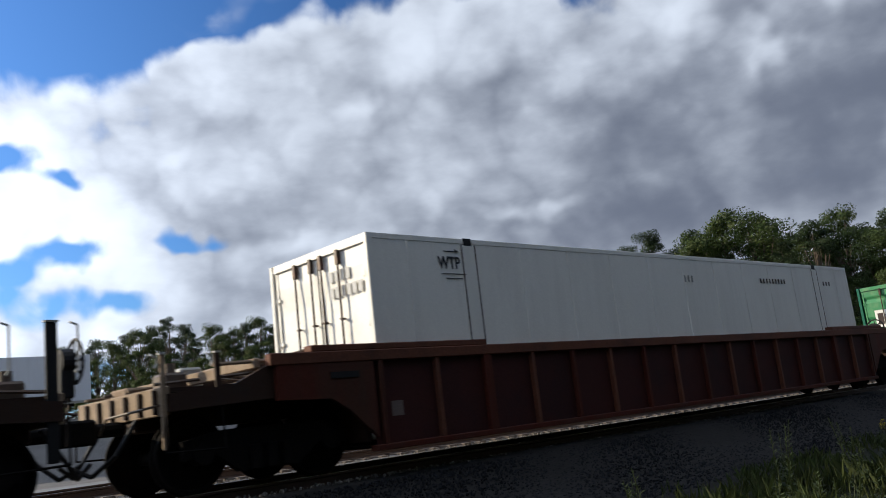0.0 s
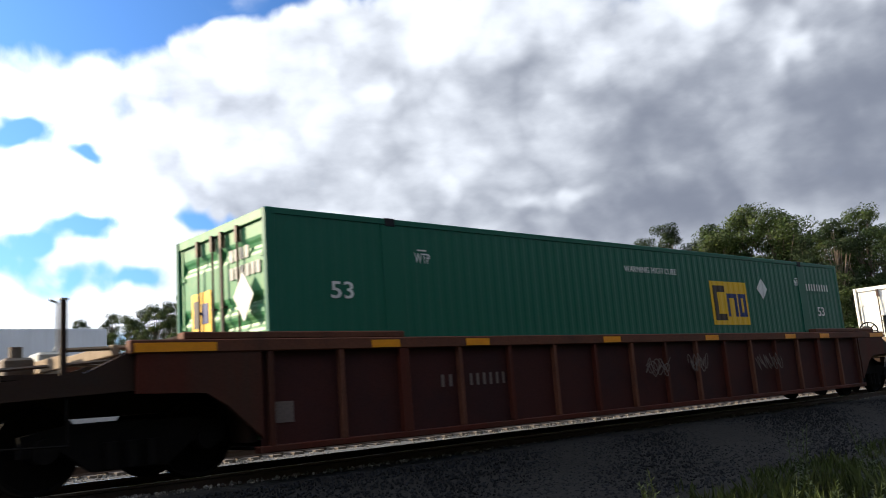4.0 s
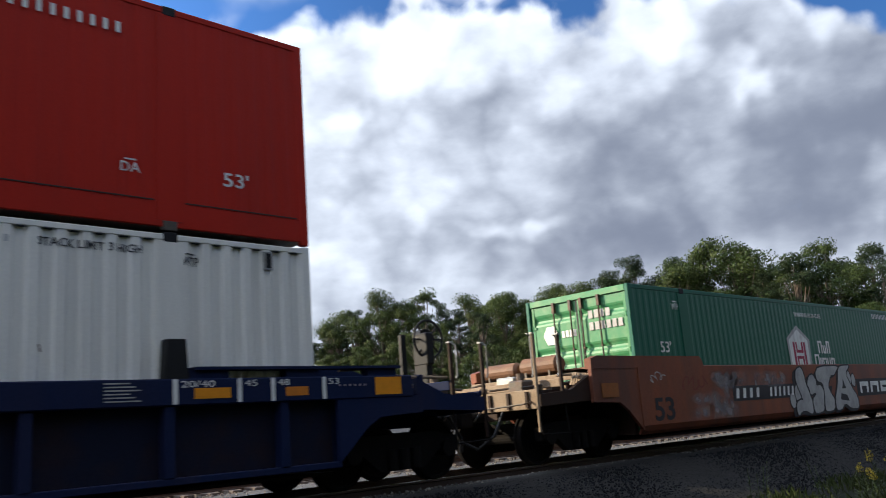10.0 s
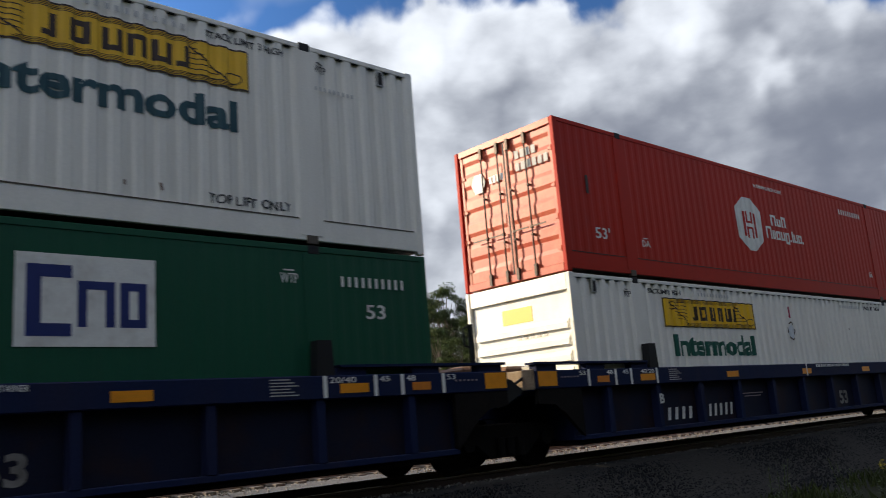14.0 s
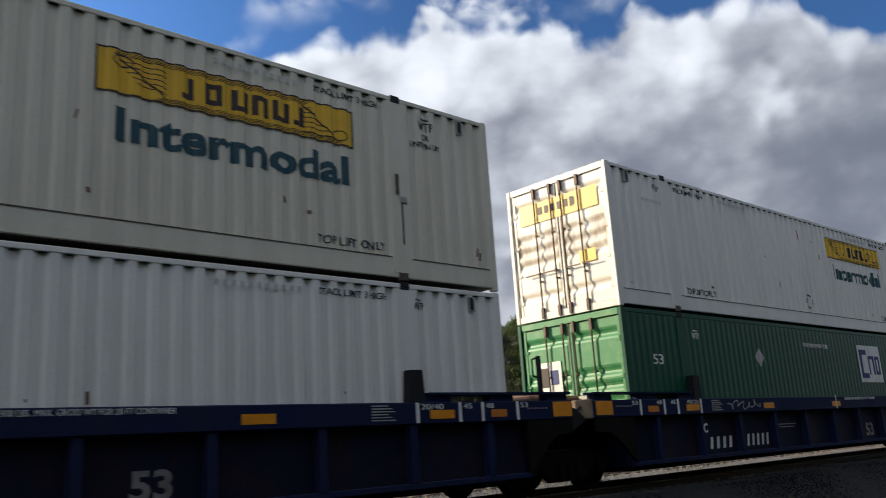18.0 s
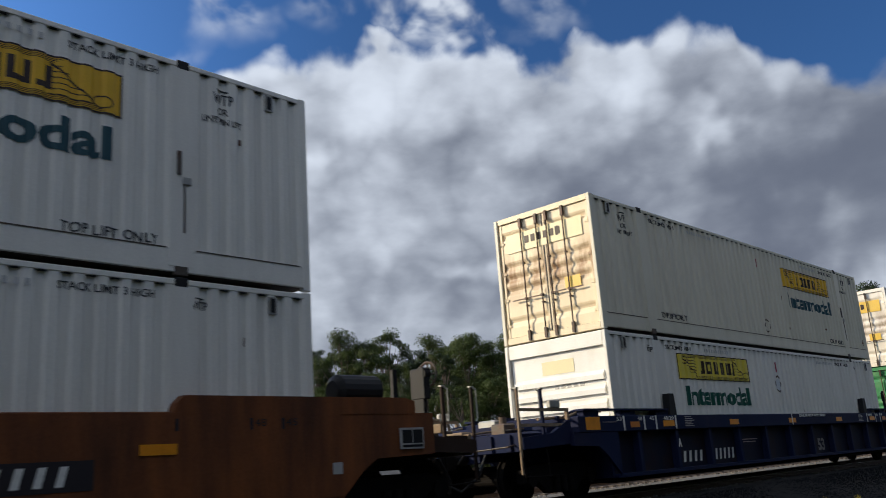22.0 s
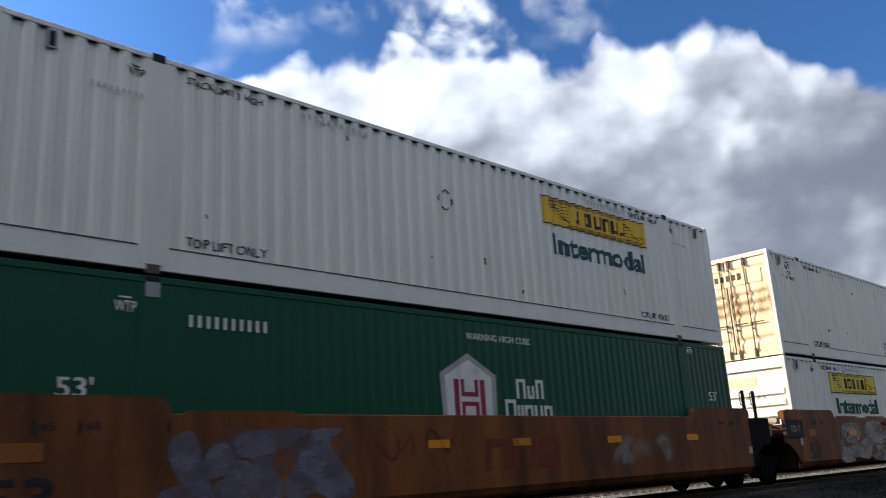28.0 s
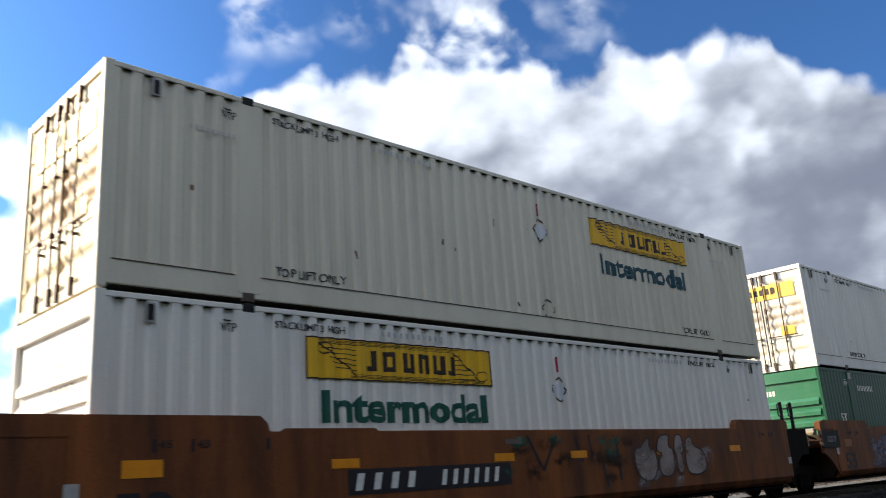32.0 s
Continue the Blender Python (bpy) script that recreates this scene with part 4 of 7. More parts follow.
c5t = container(CARS["c5"], UP, "white corrugated shipping container with rust-stained doors", M_WHITE, M_DOOR_WHITE, lower_band=0.34)
c6b = container(CARS["c6"], LOW, "white corrugated shipping container with a closed end", M_WHITE, M_END_WHITE, doors=False)
c6t = container(CARS["c6"], UP, "off-white corrugated shipping container with weathered doors", M_CREAM, M_DOOR_CREAM, lower_band=0.34)
c7b = container(CARS["c7"], LOW, "white corrugated shipping container with a closed end", M_WHITE, M_END_WHITE, doors=False)
c7t = container(CARS["c7"], UP, "white corrugated shipping container with rust-stained doors", M_WHITE, M_DOOR_CREAM, lower_band=0.34)
c8b = container(CARS["c8"], LOW, "dark green shipping container with a white house-shaped emblem", M_GREEN_DARK, M_GREEN_END, pitch=0.21, depth=0.005, doors=False)
c8t = container(CARS["c8"], UP, "white corrugated shipping container with rust-stained doors", M_WHITE, M_DOOR_WHITE, lower_band=0.34)
c9b = container(CARS["c9"], LOW, "white corrugated shipping container with a closed end", M_WHITE, M_END_WHITE, doors=False)
c9t = container(CARS["c9"], UP, "off-white corrugated shipping container with weathered doors", M_CREAM, M_DOOR_CREAM, lower_band=0.34)
# ---- the train: well cars ----
WHEEL_R = 0.457
WHEELS = []


def wheelset_mesh():
    if "wheel" in CACHE:
        return CACHE["wheel"]
    bm = bmesh.new()
    n = 28
    for s in (-1, 1):
        prof = [(0.80, 0.09), (0.80, 0.12), (0.72, 0.14), (0.735, 0.40), (0.79, 0.41), (0.79, 0.447), (0.70, WHEEL_R), (0.695, WHEEL_R + 0.025), (0.66, WHEEL_R + 0.022), (0.655, 0.40), (0.69, 0.38), (0.68, 0.14), (0.62, 0.12), (0.62, 0.09)]
        rings = []
        for k in range(n):
            a = k * math.tau / n
            rings.append([bm.verts.new((math.cos(a) * r, s * y, math.sin(a) * r)) for y, r in prof])
        for k in range(n):
            p, q = rings[k], rings[(k + 1) % n]
            for i in range(len(prof) - 1):
                bm.faces.new((p[i], p[i + 1], q[i + 1], q[i]))
    tube(bm, (0, -1.02, 0), (0, 1.02, 0), 0.085, 12)
    for k in range(3):     # cap screws on the axle ends
        a = k * math.tau / 3
        for s in (-1, 1):
            tube(bm, (math.cos(a) * 0.045, s * 1.02, math.sin(a) * 0.045), (math.cos(a) * 0.045, s * 1.05, math.sin(a) * 0.045), 0.018, 6)
    CACHE["wheel"] = mesh_of("wheelset", bm, M_TRUCK)
    return CACHE["wheel"]


def side_frame_mesh():
    if "side_frame" in CACHE:
        return CACHE["side_frame"]
    bm = bmesh.new()
    outline = [(-1.12, 0.40), (-1.12, 0.62), (-0.70, 0.70), (0.70, 0.70), (1.12, 0.62), (1.12, 0.40), (0.72, 0.44), (0.40, 0.20), (-0.40, 0.20), (-0.72, 0.44)]
    slab(bm, outline, -0.07, 0.07)
    for s in (-1, 1):
        tube(bm, (s * 0.89, -0.12, 0.457), (s * 0.89, 0.12, 0.457), 0.13, 12)
    for k in (-0.22, 0.0, 0.22):     # springs
        tube(bm, (k, -0.10, 0.22), (k, -0.10, 0.50), 0.075, 10)
    CACHE["side_frame"] = mesh_of("side_frame", bm, M_TRUCK)
    return CACHE["side_frame"]


def truck(car, x):
    t = new("truck")
    t.parent = car
    t.location = (x, 0, 0)
    for s in (-1, 1):
        f = part("side_frame", side_frame_mesh(), M_TRUCK, t)
        f.location.y = s * 0.99
    boxed("bolster", (-0.22, 0.22, -1.0, 1.0, 0.45, 0.72), M_TRUCK, t, bevel=0.02)
    for s in (-0.89, 0.89):
        w = part("wheelset", wheelset_mesh(), M_TRUCK, t)
        w.location = (s, 0, WHEEL_R)
        WHEELS.append((w, s))
    return t


def well_end(car, side, kind, paint, style, post_top=1.98):
    """The platform over the truck at one end. side: -1 or 1; kind: coupler or joint."""
    s = side
    reach = 11.2 if kind == "coupler" else 9.72
    frame_paint = {"smooth": M_SHADED_GRIME, "ribbed": M_SHADED_GRIME, "blue": M_BLUE}[style]

    def span(a, b):
        return (min(s * a, s * b), max(s * a, s * b))
    boxed("end_bulkhead", (*span(8.30, 8.38), -1.30, 1.30, 0.35, 1.45), frame_paint, car)
    boxed("center_sill", (*span(8.38, reach - 0.1), -0.38, 0.38, 0.78, 1.12), frame_paint, car, bevel=0.02)
    boxed("end_deck", (*span(8.38, min(reach, 10.0) - 0.25), -1.15, 1.15, 1.12, 1.20), frame_paint, car)
    for sy in (-1, 1):
        y0, y1 = (-1.47, -1.40) if sy < 0 else (1.40, 1.47)
        bm = bmesh.new()
        top = {"ribbed": 1.42, "smooth": 1.57, "blue": 1.22}[style]
        xe = 9.78 if kind == "coupler" or style != "smooth" else (9.45 if s > 0 else 9.12)
        if style == "smooth" and kind == "coupler" and s > 0:
            xe = 10.15
        if style == "blue" and kind == "joint":
            xe = 9.40
        q = [(s * 8.30, 0.40), (s * 8.75, 0.80), (s * 9.0, 0.95), (s * xe, 0.98), (s * xe, top), (s * 8.30, top)]
        slab(bm, q if s > 0 else q[::-1], y0, y1)
        # joint ends go black; on blue cars that black stands for shade
        part("end_side_sheet", bm, M_TRUCK if kind == "joint" and (style == "blue" or s > 0) else paint, car)
    if kind == "coupler":
        wide_post = style == "ribbed" and s > 0
        half = 0.06 if wide_post else 0.028
        # posts at the sunward -x ends take the paler tan
        post = M_DARK if wide_post else (M_SHADED_GRIME if s > 0 else M_SUNLIT_DUST)
        tan = frame_paint if style == "blue" else M_SUNLIT_DUST
        boxed("end_plate", (*span(11.08, 11.15), -1.33, 1.33, 0.93, 1.25), tan, car, bevel=0.01)
        boxed("cross_plate", (*span(10.46, 10.52), -1.33, 1.2, 1.28, 1.42), tan, car, bevel=0.01)
        boxed("cross_beam", (*span(9.90, 9.98), -1.30, 1.30, 1.40, 1.52), tan, car, bevel=0.01)
        boxed("end_platform", (*span(9.7, 11.10), -1.30, 1.30, 1.18, 1.23), frame_paint, car)
        for k in range(6):
            y = -1.15 + 0.42 * k
            boxed("plate_rib", (*span(11.15, 11.19), y, y + 0.05, 0.95, 1.22), frame_paint, car)
        for sy in (-1, 1):
            y = sy * 1.36
            bm = bmesh.new()
            q = [(s * 9.75, 1.02), (s * 11.12, 0.96), (s * 11.12, 1.16), (s * 10.3, 1.22), (s * 9.9, 1.40), (s * 9.75, 1.46)]
            slab(bm, q if s > 0 else q[::-1], y - 0.04, y + 0.04)
            part("side_bracket", bm, frame_paint, car)
            if style == "blue" and s < 0:
                for zz in (1.34, 1.60):
                    boxed("side_rail", (*span(9.75, 11.15), y - 0.03, y + 0.03, zz, zz + 0.05), M_SUNLIT_DUST, car)
                boxed("rail_post", (*span(9.74, 9.80), y - 0.03, y + 0.03, 1.2, 1.65), M_SUNLIT_DUST, car)
                boxed("rail_bridge", (*span(10.0, 10.3), y - 0.05, y + 0.05, 1.65, 1.80), M_GALV, car, bevel=0.02)
            bm = bmesh.new()
            bent_tube(bm, [(s * 11.17, y, 1.0), (s * 11.17, y + sy * 0.05, 0.52), (s * 10.47, y + sy * 0.05, 0.50), (s * 10.47, y, 1.0)], 0.014)
            part("stirrup_step", bm, M_TRUCK, car)
        y = -1.36
        xc = 11.02 if wide_post else 11.17
        boxed("corner_stanchion", (*span(xc - half, xc + half), y - 0.022, y + 0.022, 0.55, post_top), post, car, bevel=0.008)
        boxed("post_cap", (*span(xc - half - 0.012, xc + half + 0.012), y - 0.03, y + 0.03, post_top, post_top + 0.02), M_GALV, car)
        xs = 10.45 if wide_post else 10.50
        boxed("stanchion", (*span(xs - half - 0.005, xs + half + 0.005), y - 0.022, y + 0.022, 1.02, post_top), frame_paint if s < 0 else post, car, bevel=0.008)
        boxed("post_cap", (*span(xs - half - 0.015, xs + half + 0.015), y - 0.03, y + 0.03, post_top, post_top + 0.02), M_GALV, car)
        for xx in (10.59, 11.26):
            bm = bmesh.new()
            bent_tube(bm, [(xx * s, y, 1.45), (xx * s + 0.03, y, 1.5), (xx * s + 0.03, y, post_top - 0.03), (xx * s - 0.05, y, post_top)], 0.012)
            part("grab_iron", bm, M_GALV, car)
        # air tanks: one across the car and a long one beside the well
        if s < 0 and style == "smooth":
            for ty0, ty1, tx, tz, tr in ((-0.75, 0.05, 9.75, 1.72, 0.17), (0.25, 1.0, 9.75, 1.70, 0.15)):
                bm = bmesh.new()
                tube(bm, (s * tx, ty0 - 0.06, tz), (s * tx, ty0, tz), tr * 0.65, 16, tr)
                tube(bm, (s * tx, ty0, tz), (s * tx, ty1, tz), tr, 16)
                tube(bm, (s * tx, ty1, tz), (s * tx, ty1 + 0.06, tz), tr, 16, tr * 0.65)
                part("air_reservoir", bm, M_TANK, car, "rusty brown cylindrical air tank")
                for yy in (ty0 + 0.12, ty1 - 0.12):
                    boxed("tank_strap", (*span(tx - tr * 0.8, tx + tr * 0.8), yy, yy + 0.04, 1.23, tz), M_STEEL, car)
            boxed("deck_plate", (*span(8.2, 9.62), -1.32, 1.32, 1.585, 1.615), M_TANK, car, "rusty brown steel deck plate")
            for k in range(3):
                boxed("deck_bracket", (*span(8.5 + 0.45 * k, 8.62 + 0.45 * k), -1.30, -1.22, 1.34, 1.585), frame_paint, car)
        elif style == "smooth":
            bm = bmesh.new()
            tube(bm, (8.62, -1.0, 1.93), (8.70, -1.0, 1.93), 0.14, 18, 0.23)
            tube(bm, (8.70, -1.0, 1.93), (9.40, -1.0, 1.93), 0.23, 18)
            tube(bm, (9.40, -1.0, 1.93), (9.48, -1.0, 1.93), 0.23, 18, 0.14)
            part("air_reservoir", bm, M_DARK, car, "black cylindrical air tank")
            for xx in (8.80, 9.25):
                boxed("tank_strap", (xx, xx + 0.05, -1.15, -0.85, 1.2, 1.85), M_STEEL, car)
        boxed("brake_valve", (*span(10.62, 10.92), -0.85, -0.5, 1.23, 1.44), M_STEEL, car, bevel=0.03)
        bm = bmesh.new()
        tube(bm, (s * 10.77, -0.68, 1.44), (s * 10.77, -0.68, 1.56), 0.07, 10)
        part("valve_cap", bm, M_STEEL, car)
        boxed("valve_box", (*span(10.1, 10.4), -0.2, 0.25, 1.23, 1.55), M_GALV, car, bevel=0.03)
        boxed("bracket_box", (*span(10.75, 11.0), 0.1, 0.6, 1.23, 1.36), M_SUNLIT_DUST, car, bevel=0.02)
        for k, yy in enumerate((-1.15, -0.4, 0.35, 1.0)):
            bm = bmesh.new()
            bent_tube(bm, [(s * 9.2, yy, 1.27 + 0.05 * k), (s * 9.9, yy, 1.36 + 0.05 * k), (s * 10.6, yy + 0.25, 1.33), (s * 11.1, yy + 0.2, 1.30)], 0.022)
            part("brake_pipe", bm, M_SUNLIT_DUST if k % 2 else M_STEEL, car)
        bm = bmesh.new()
        bent_tube(bm, [(s * 8.5, -1.25, 1.60), (s * 9.1, -1.25, 1.62), (s * 9.6, -1.2, 1.50), (s * 10.5, -1.25, 1.47)], 0.026)
        part("brake_pipe", bm, M_SUNLIT_DUST, car)
        if s < 0 and style == "smooth":
            for k in range(7):
                bm = bmesh.new()
                x = 9.80 + 0.07 * k
                slab(bm, [(-x, 1.30), (-x + 0.025, 1.30), (-x + 0.14, 1.50), (-x + 0.115, 1.50)], -1.34, -1.30)
                part("tread_slat", bm, M_SUNLIT_DUST, car)
        for yy in (-0.9, 0.85):
            bm = bmesh.new()
            q = [(s * 8.42, 1.25), (s * 9.75, 1.25), (s * 9.75, 1.36), (s * 8.9, 1.66), (s * 8.42, 1.66)]
            slab(bm, q if s > 0 else q[::-1], yy, yy + 0.05)
            part("gusset", bm, frame_paint, car)
        for k in range(4):
            boxed("deck_rib", (*span(8.6 + 0.28 * k, 8.66 + 0.28 * k), -1.2, 1.2, 1.2, 1.34), M_SUNLIT_DUST if s < 0 and style != "blue" else frame_paint, car)
        bm = bmesh.new()
        bent_tube(bm, [(s * 11.15, -1.2, 1.05), (s * 11.32, -1.2, 1.02), (s * 11.40, -0.3, 0.98), (s * 11.42, -0.12, 0.80)], 0.016)
        part("uncoupling_lever", bm, M_STEEL, car)
        for yy in (-0.55, 0.45):
            bm = bmesh.new()
            bent_tube(bm, [(s * 11.15, yy, 0.92), (s * 11.40, yy, 0.55), (s * 11.60, yy * 0.6, 0.34), (s * 11.80, yy * 0.3, 0.48)], 0.028)
            part("brake_hose", bm, M_DARK, car)
        if s > 0:
            wx, wz, wr = {"blue": (10.97, 2.16, 0.31), "smooth": (11.12, 2.30, 0.20), "ribbed": (11.55, 1.66, 0.25)}[style]
            across = style == "blue"        # the wheel faces the side of the car, or else its end

            def at(u, v, d):
                """A place on the wheel: u along its plane, v up, d out of it."""
                return (wx + u, -0.38 - d, wz + v) if across else (wx + d, -0.45 + u, wz + v)
            boxed("brake_post", (10.46, 10.56, -0.32, -0.24, 1.2, wz + 0.08), M_DARK, car, bevel=0.01)
            boxed("brake_stand", (wx - 0.16, wx - 0.04, -0.50, -0.20, 1.2, wz), M_DARK, car, bevel=0.01)
            bm = bmesh.new()
            tube(bm, at(0, 0, -0.16), at(0, 0, -0.02), wr * 0.58, 16)
            box(bm, wx - 0.17, wx - 0.02, -0.55, -0.20, wz - 0.42, wz + 0.10, 0.02)
            part("brake_housing", bm, M_DARK, car)
            bm = bmesh.new()
            n = 28
            for k in range(n):
                p = [at(math.sin(j * math.tau / n) * wr, math.cos(j * math.tau / n) * wr, 0.02) for j in (k, k + 1)]
                tube(bm, p[0], p[1], 0.020, 6)
            for k in range(8):
                q = k * math.tau / 8
                tube(bm, at(0, 0, 0), at(math.sin(q) * wr, math.cos(q) * wr, 0.02), 0.014, 5)
            part("brake_wheel", bm, M_STEEL if style == "smooth" else M_DARK, car, "spoked iron hand brake wheel")
            bm = bmesh.new()
            bent_tube(bm, [at(-0.05, 0, -0.10), at(-0.08, -0.5, -0.1), at(-0.05, -0.95, -0.12)], 0.012)
            part("brake_chain", bm, M_STEEL, car)
        bm = bmesh.new()
        tube(bm, (s * 11.1, 0, 0.86), (s * 11.6, 0, 0.86), 0.09, 10)
        box(bm, *span(11.45, 11.78), -0.14, 0.14, 0.70, 1.0, 0.03)
        part("coupler", bm, M_TRUCK, car)
    else:
        bm = bmesh.new()
        tube(bm, (s * 9.75, 0, 0.70), (s * 9.75, 0, 1.25), 0.30, 16)
        part("articulation_joint", bm, M_TRUCK, car)
        boxed("joint_walkway", (*span(8.45, 9.5), -1.2, 1.2, 1.26, 1.30), M_STEEL, car)
        boxed("valve_box", (*span(9.0, 9.5), -0.95, -0.35, 1.30, 1.62), M_TANK, car, bevel=0.04)
        bm = bmesh.new()
        tube(bm, (s * 9.1, -0.2, 1.58), (s * 9.1, -0.12, 1.58), 0.11, 16, 0.18)
        tube(bm, (s * 9.1, -0.12, 1.58), (s * 9.1, 0.75, 1.58), 0.18, 16)
        part("air_reservoir", bm, M_TANK, car)
        for k in range(3):
            bm = bmesh.new()
            bent_tube(bm, [(s * 8.6, -1.1 + 0.5 * k, 1.34), (s * 9.2, -1.0 + 0.5 * k, 1.50), (s * 9.6, -0.9 + 0.4 * k, 1.36), (s * 9.9, -0.8 + 0.4 * k, 1.1)], 0.024)
            part("air_hose", bm, M_DARK, car)
        if s > 0 and style == "blue":
            bm = bmesh.new()
            slab(bm, [(9.42, 0.98), (9.86, 1.18), (9.58, 1.37), (9.42, 1.40)], -1.40, -1.30)
            part("joint_guard", bm, M_DARK, car)
        if s > 0:
            for xx in (8.98,) if style == "blue" else (8.85, 9.40):
                boxed("stanchion", (xx - 0.035, xx + 0.035, -1.24, -1.17, 1.25, 2.25), M_DARK, car, bevel=0.01)
                bm = bmesh.new()
                bent_tube(bm, [(xx - 0.05, -1.2, 1.9), (xx - 0.15, -1.2, 1.92), (xx - 0.15, -1.2, 2.18), (xx - 0.05, -1.2, 2.22)], 0.014)
                part("grab_iron", bm, M_DARK, car)
        else:
            if style == "blue":
                boxed("cross_plate", (-9.50, -9.43, -1.46, 1.46, 1.20, 1.52), M_SUNLIT_DUST, car, "pale dusty end plate coloured for sunlight", bevel=0.01)
            else:
                boxed("cross_plate", (-9.56, -9.50, -1.30, 1.2, 1.16, 1.40), M_SUNLIT_DUST, car, bevel=0.01)
            boxed("cross_beam", (-9.28, -9.20, -1.34, 1.2, 1.44, 1.50), M_SUNLIT_DUST, car, bevel=0.01)
            boxed("junction_box", (-9.22, -9.05, -1.34, -1.0, 1.44, 1.60), M_GALV, car, bevel=0.01)
            bm = bmesh.new()
            bent_tube(bm, [(-9.1, -1.2, 1.35), (-9.45, -1.25, 1.42), (-9.75, -1.2, 1.25), (-9.95, -1.1, 0.95)], 0.022)
            part("air_hose", bm, M_DARK, car)
    truck_x = 9.70 if kind == "coupler" else 9.75
    return truck_x


def well_car(x, label, style, paint, ends=("coupler", "coupler"), panel=None, post_top=1.98):
    """A container well car. ends: what the -x and the +x end are."""
    car = riding(thing("well_car", label, "railway well car", "cars of the train"), x, 0.0)
    for sy in (-1, 1):
        yo = sy * 1.485
        if style == "ribbed":
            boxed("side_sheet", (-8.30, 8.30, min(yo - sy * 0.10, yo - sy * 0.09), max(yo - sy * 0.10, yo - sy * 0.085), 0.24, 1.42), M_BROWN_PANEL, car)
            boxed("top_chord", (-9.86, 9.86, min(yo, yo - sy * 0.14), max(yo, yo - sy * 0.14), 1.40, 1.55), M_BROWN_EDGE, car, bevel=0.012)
            boxed("bottom_chord", (-8.35, 8.35, min(yo, yo - sy * 0.16), max(yo, yo - sy * 0.16), 0.22, 0.30), paint, car, bevel=0.01)
            for k in range(-8, 9):
                xx = k * 1.022
                wide = 0.16 if abs(k) == 6 else 0.07
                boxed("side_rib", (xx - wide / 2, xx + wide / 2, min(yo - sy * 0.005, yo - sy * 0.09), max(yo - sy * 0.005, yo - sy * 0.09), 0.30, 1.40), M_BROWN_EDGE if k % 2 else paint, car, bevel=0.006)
            for s in (-1, 1):
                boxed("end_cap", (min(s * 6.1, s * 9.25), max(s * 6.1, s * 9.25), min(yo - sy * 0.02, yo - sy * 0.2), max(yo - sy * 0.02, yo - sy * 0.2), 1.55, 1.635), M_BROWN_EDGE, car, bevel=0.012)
        elif style == "smooth":
            bm = bmesh.new()
            q = [(yo, 1.58), (yo, 0.50), (yo - sy * 0.05, 0.40), (yo - sy * 0.12, 0.34), (yo - sy * 0.15, 0.36), (yo - sy * 0.025, 0.52), (yo - sy * 0.025, 1.58)]
            a = [bm.verts.new((-8.36, u, v)) for u, v in q]
            b = [bm.verts.new((8.36, u, v)) for u, v in q]
            for i in range(7):
                bm.faces.new((a[i], a[(i + 1) % 7], b[(i + 1) % 7], b[i]))
            bm.faces.new(a)
            bm.faces.new(b[::-1])
            part("side_sheet", bm, paint, car)
            boxed("top_chord", (-6.0, 6.0, min(yo - sy * 0.004, yo - sy * 0.13), max(yo - sy * 0.004, yo - sy * 0.13), 1.52, 1.60), paint, car, bevel=0.012)
            for s in (-1, 1):
                bm = bmesh.new()
                xe = 9.78 if ends[0 if s < 0 else 1] == "coupler" else (8.45 if s > 0 else 9.12)
                q = [(s * 5.90, 1.56), (s * 5.95, 1.70), (s * 6.05, 1.79), (s * (xe - 0.2), 1.79), (s * xe, 1.74), (s * xe, 1.56)]
                slab(bm, q if s < 0 else q[::-1], min(yo - sy * 0.006, yo - sy * 0.15), max(yo - sy * 0.006, yo - sy * 0.15))
                part("raised_end_chord", bm, paint, car)
        else:
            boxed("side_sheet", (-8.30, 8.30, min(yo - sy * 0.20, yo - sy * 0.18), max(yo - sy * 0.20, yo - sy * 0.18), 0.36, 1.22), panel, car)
            boxed("top_chord", (-9.60 if ends[0] == "coupler" else -9.42, 9.60 if ends[1] == "coupler" else 9.42, min(yo, yo - sy * 0.19), max(yo, yo - sy * 0.19), 1.20, 1.50), paint, car, bevel=0.015)
            boxed("bottom_chord", (-8.35, 8.35, min(yo - sy * 0.04, yo - sy * 0.2), max(yo - sy * 0.04, yo - sy * 0.2), 0.34, 0.42), paint, car, bevel=0.01)
            for k in range(-5, 6):
                xx = k * 1.50
                boxed("side_rib", (xx - 0.06, xx + 0.06, min(yo - sy * 0.03, yo - sy * 0.19), max(yo - sy * 0.03, yo - sy * 0.19), 0.42, 1.20), paint, car, bevel=0.006)
            for s in (-1, 1):
                boxed("end_walkway", (min(s * 6.3, s * 9.4), max(s * 6.3, s * 9.4), min(yo, yo - sy * 0.24), max(yo, yo - sy * 0.24), 1.60, 1.635), paint, car)
                for k in range(3):
                    xx = s * (6.5 + 1.3 * k)
                    boxed("walkway_bracket", (xx - 0.25, xx + 0.25, min(yo - sy * 0.05, yo - sy * 0.2), max(yo - sy * 0.05, yo - sy * 0.2), 1.50, 1.60), paint, car)
                bm = bmesh.new()
                xx = s * 6.08
                slab(bm, [(xx - 0.14, 1.5), (xx + 0.14, 1.5), (xx + 0.11, 1.95), (xx - 0.11, 1.95)], min(yo - sy * 0.01, yo - sy * 0.16), max(yo - sy * 0.01, yo - sy * 0.16))
                part("container_guide", bm, M_DARK, car)
    boxed("well_floor", (-8.30, 8.30, -1.32, 1.32, 0.26, 0.30), M_TRUCK, car)
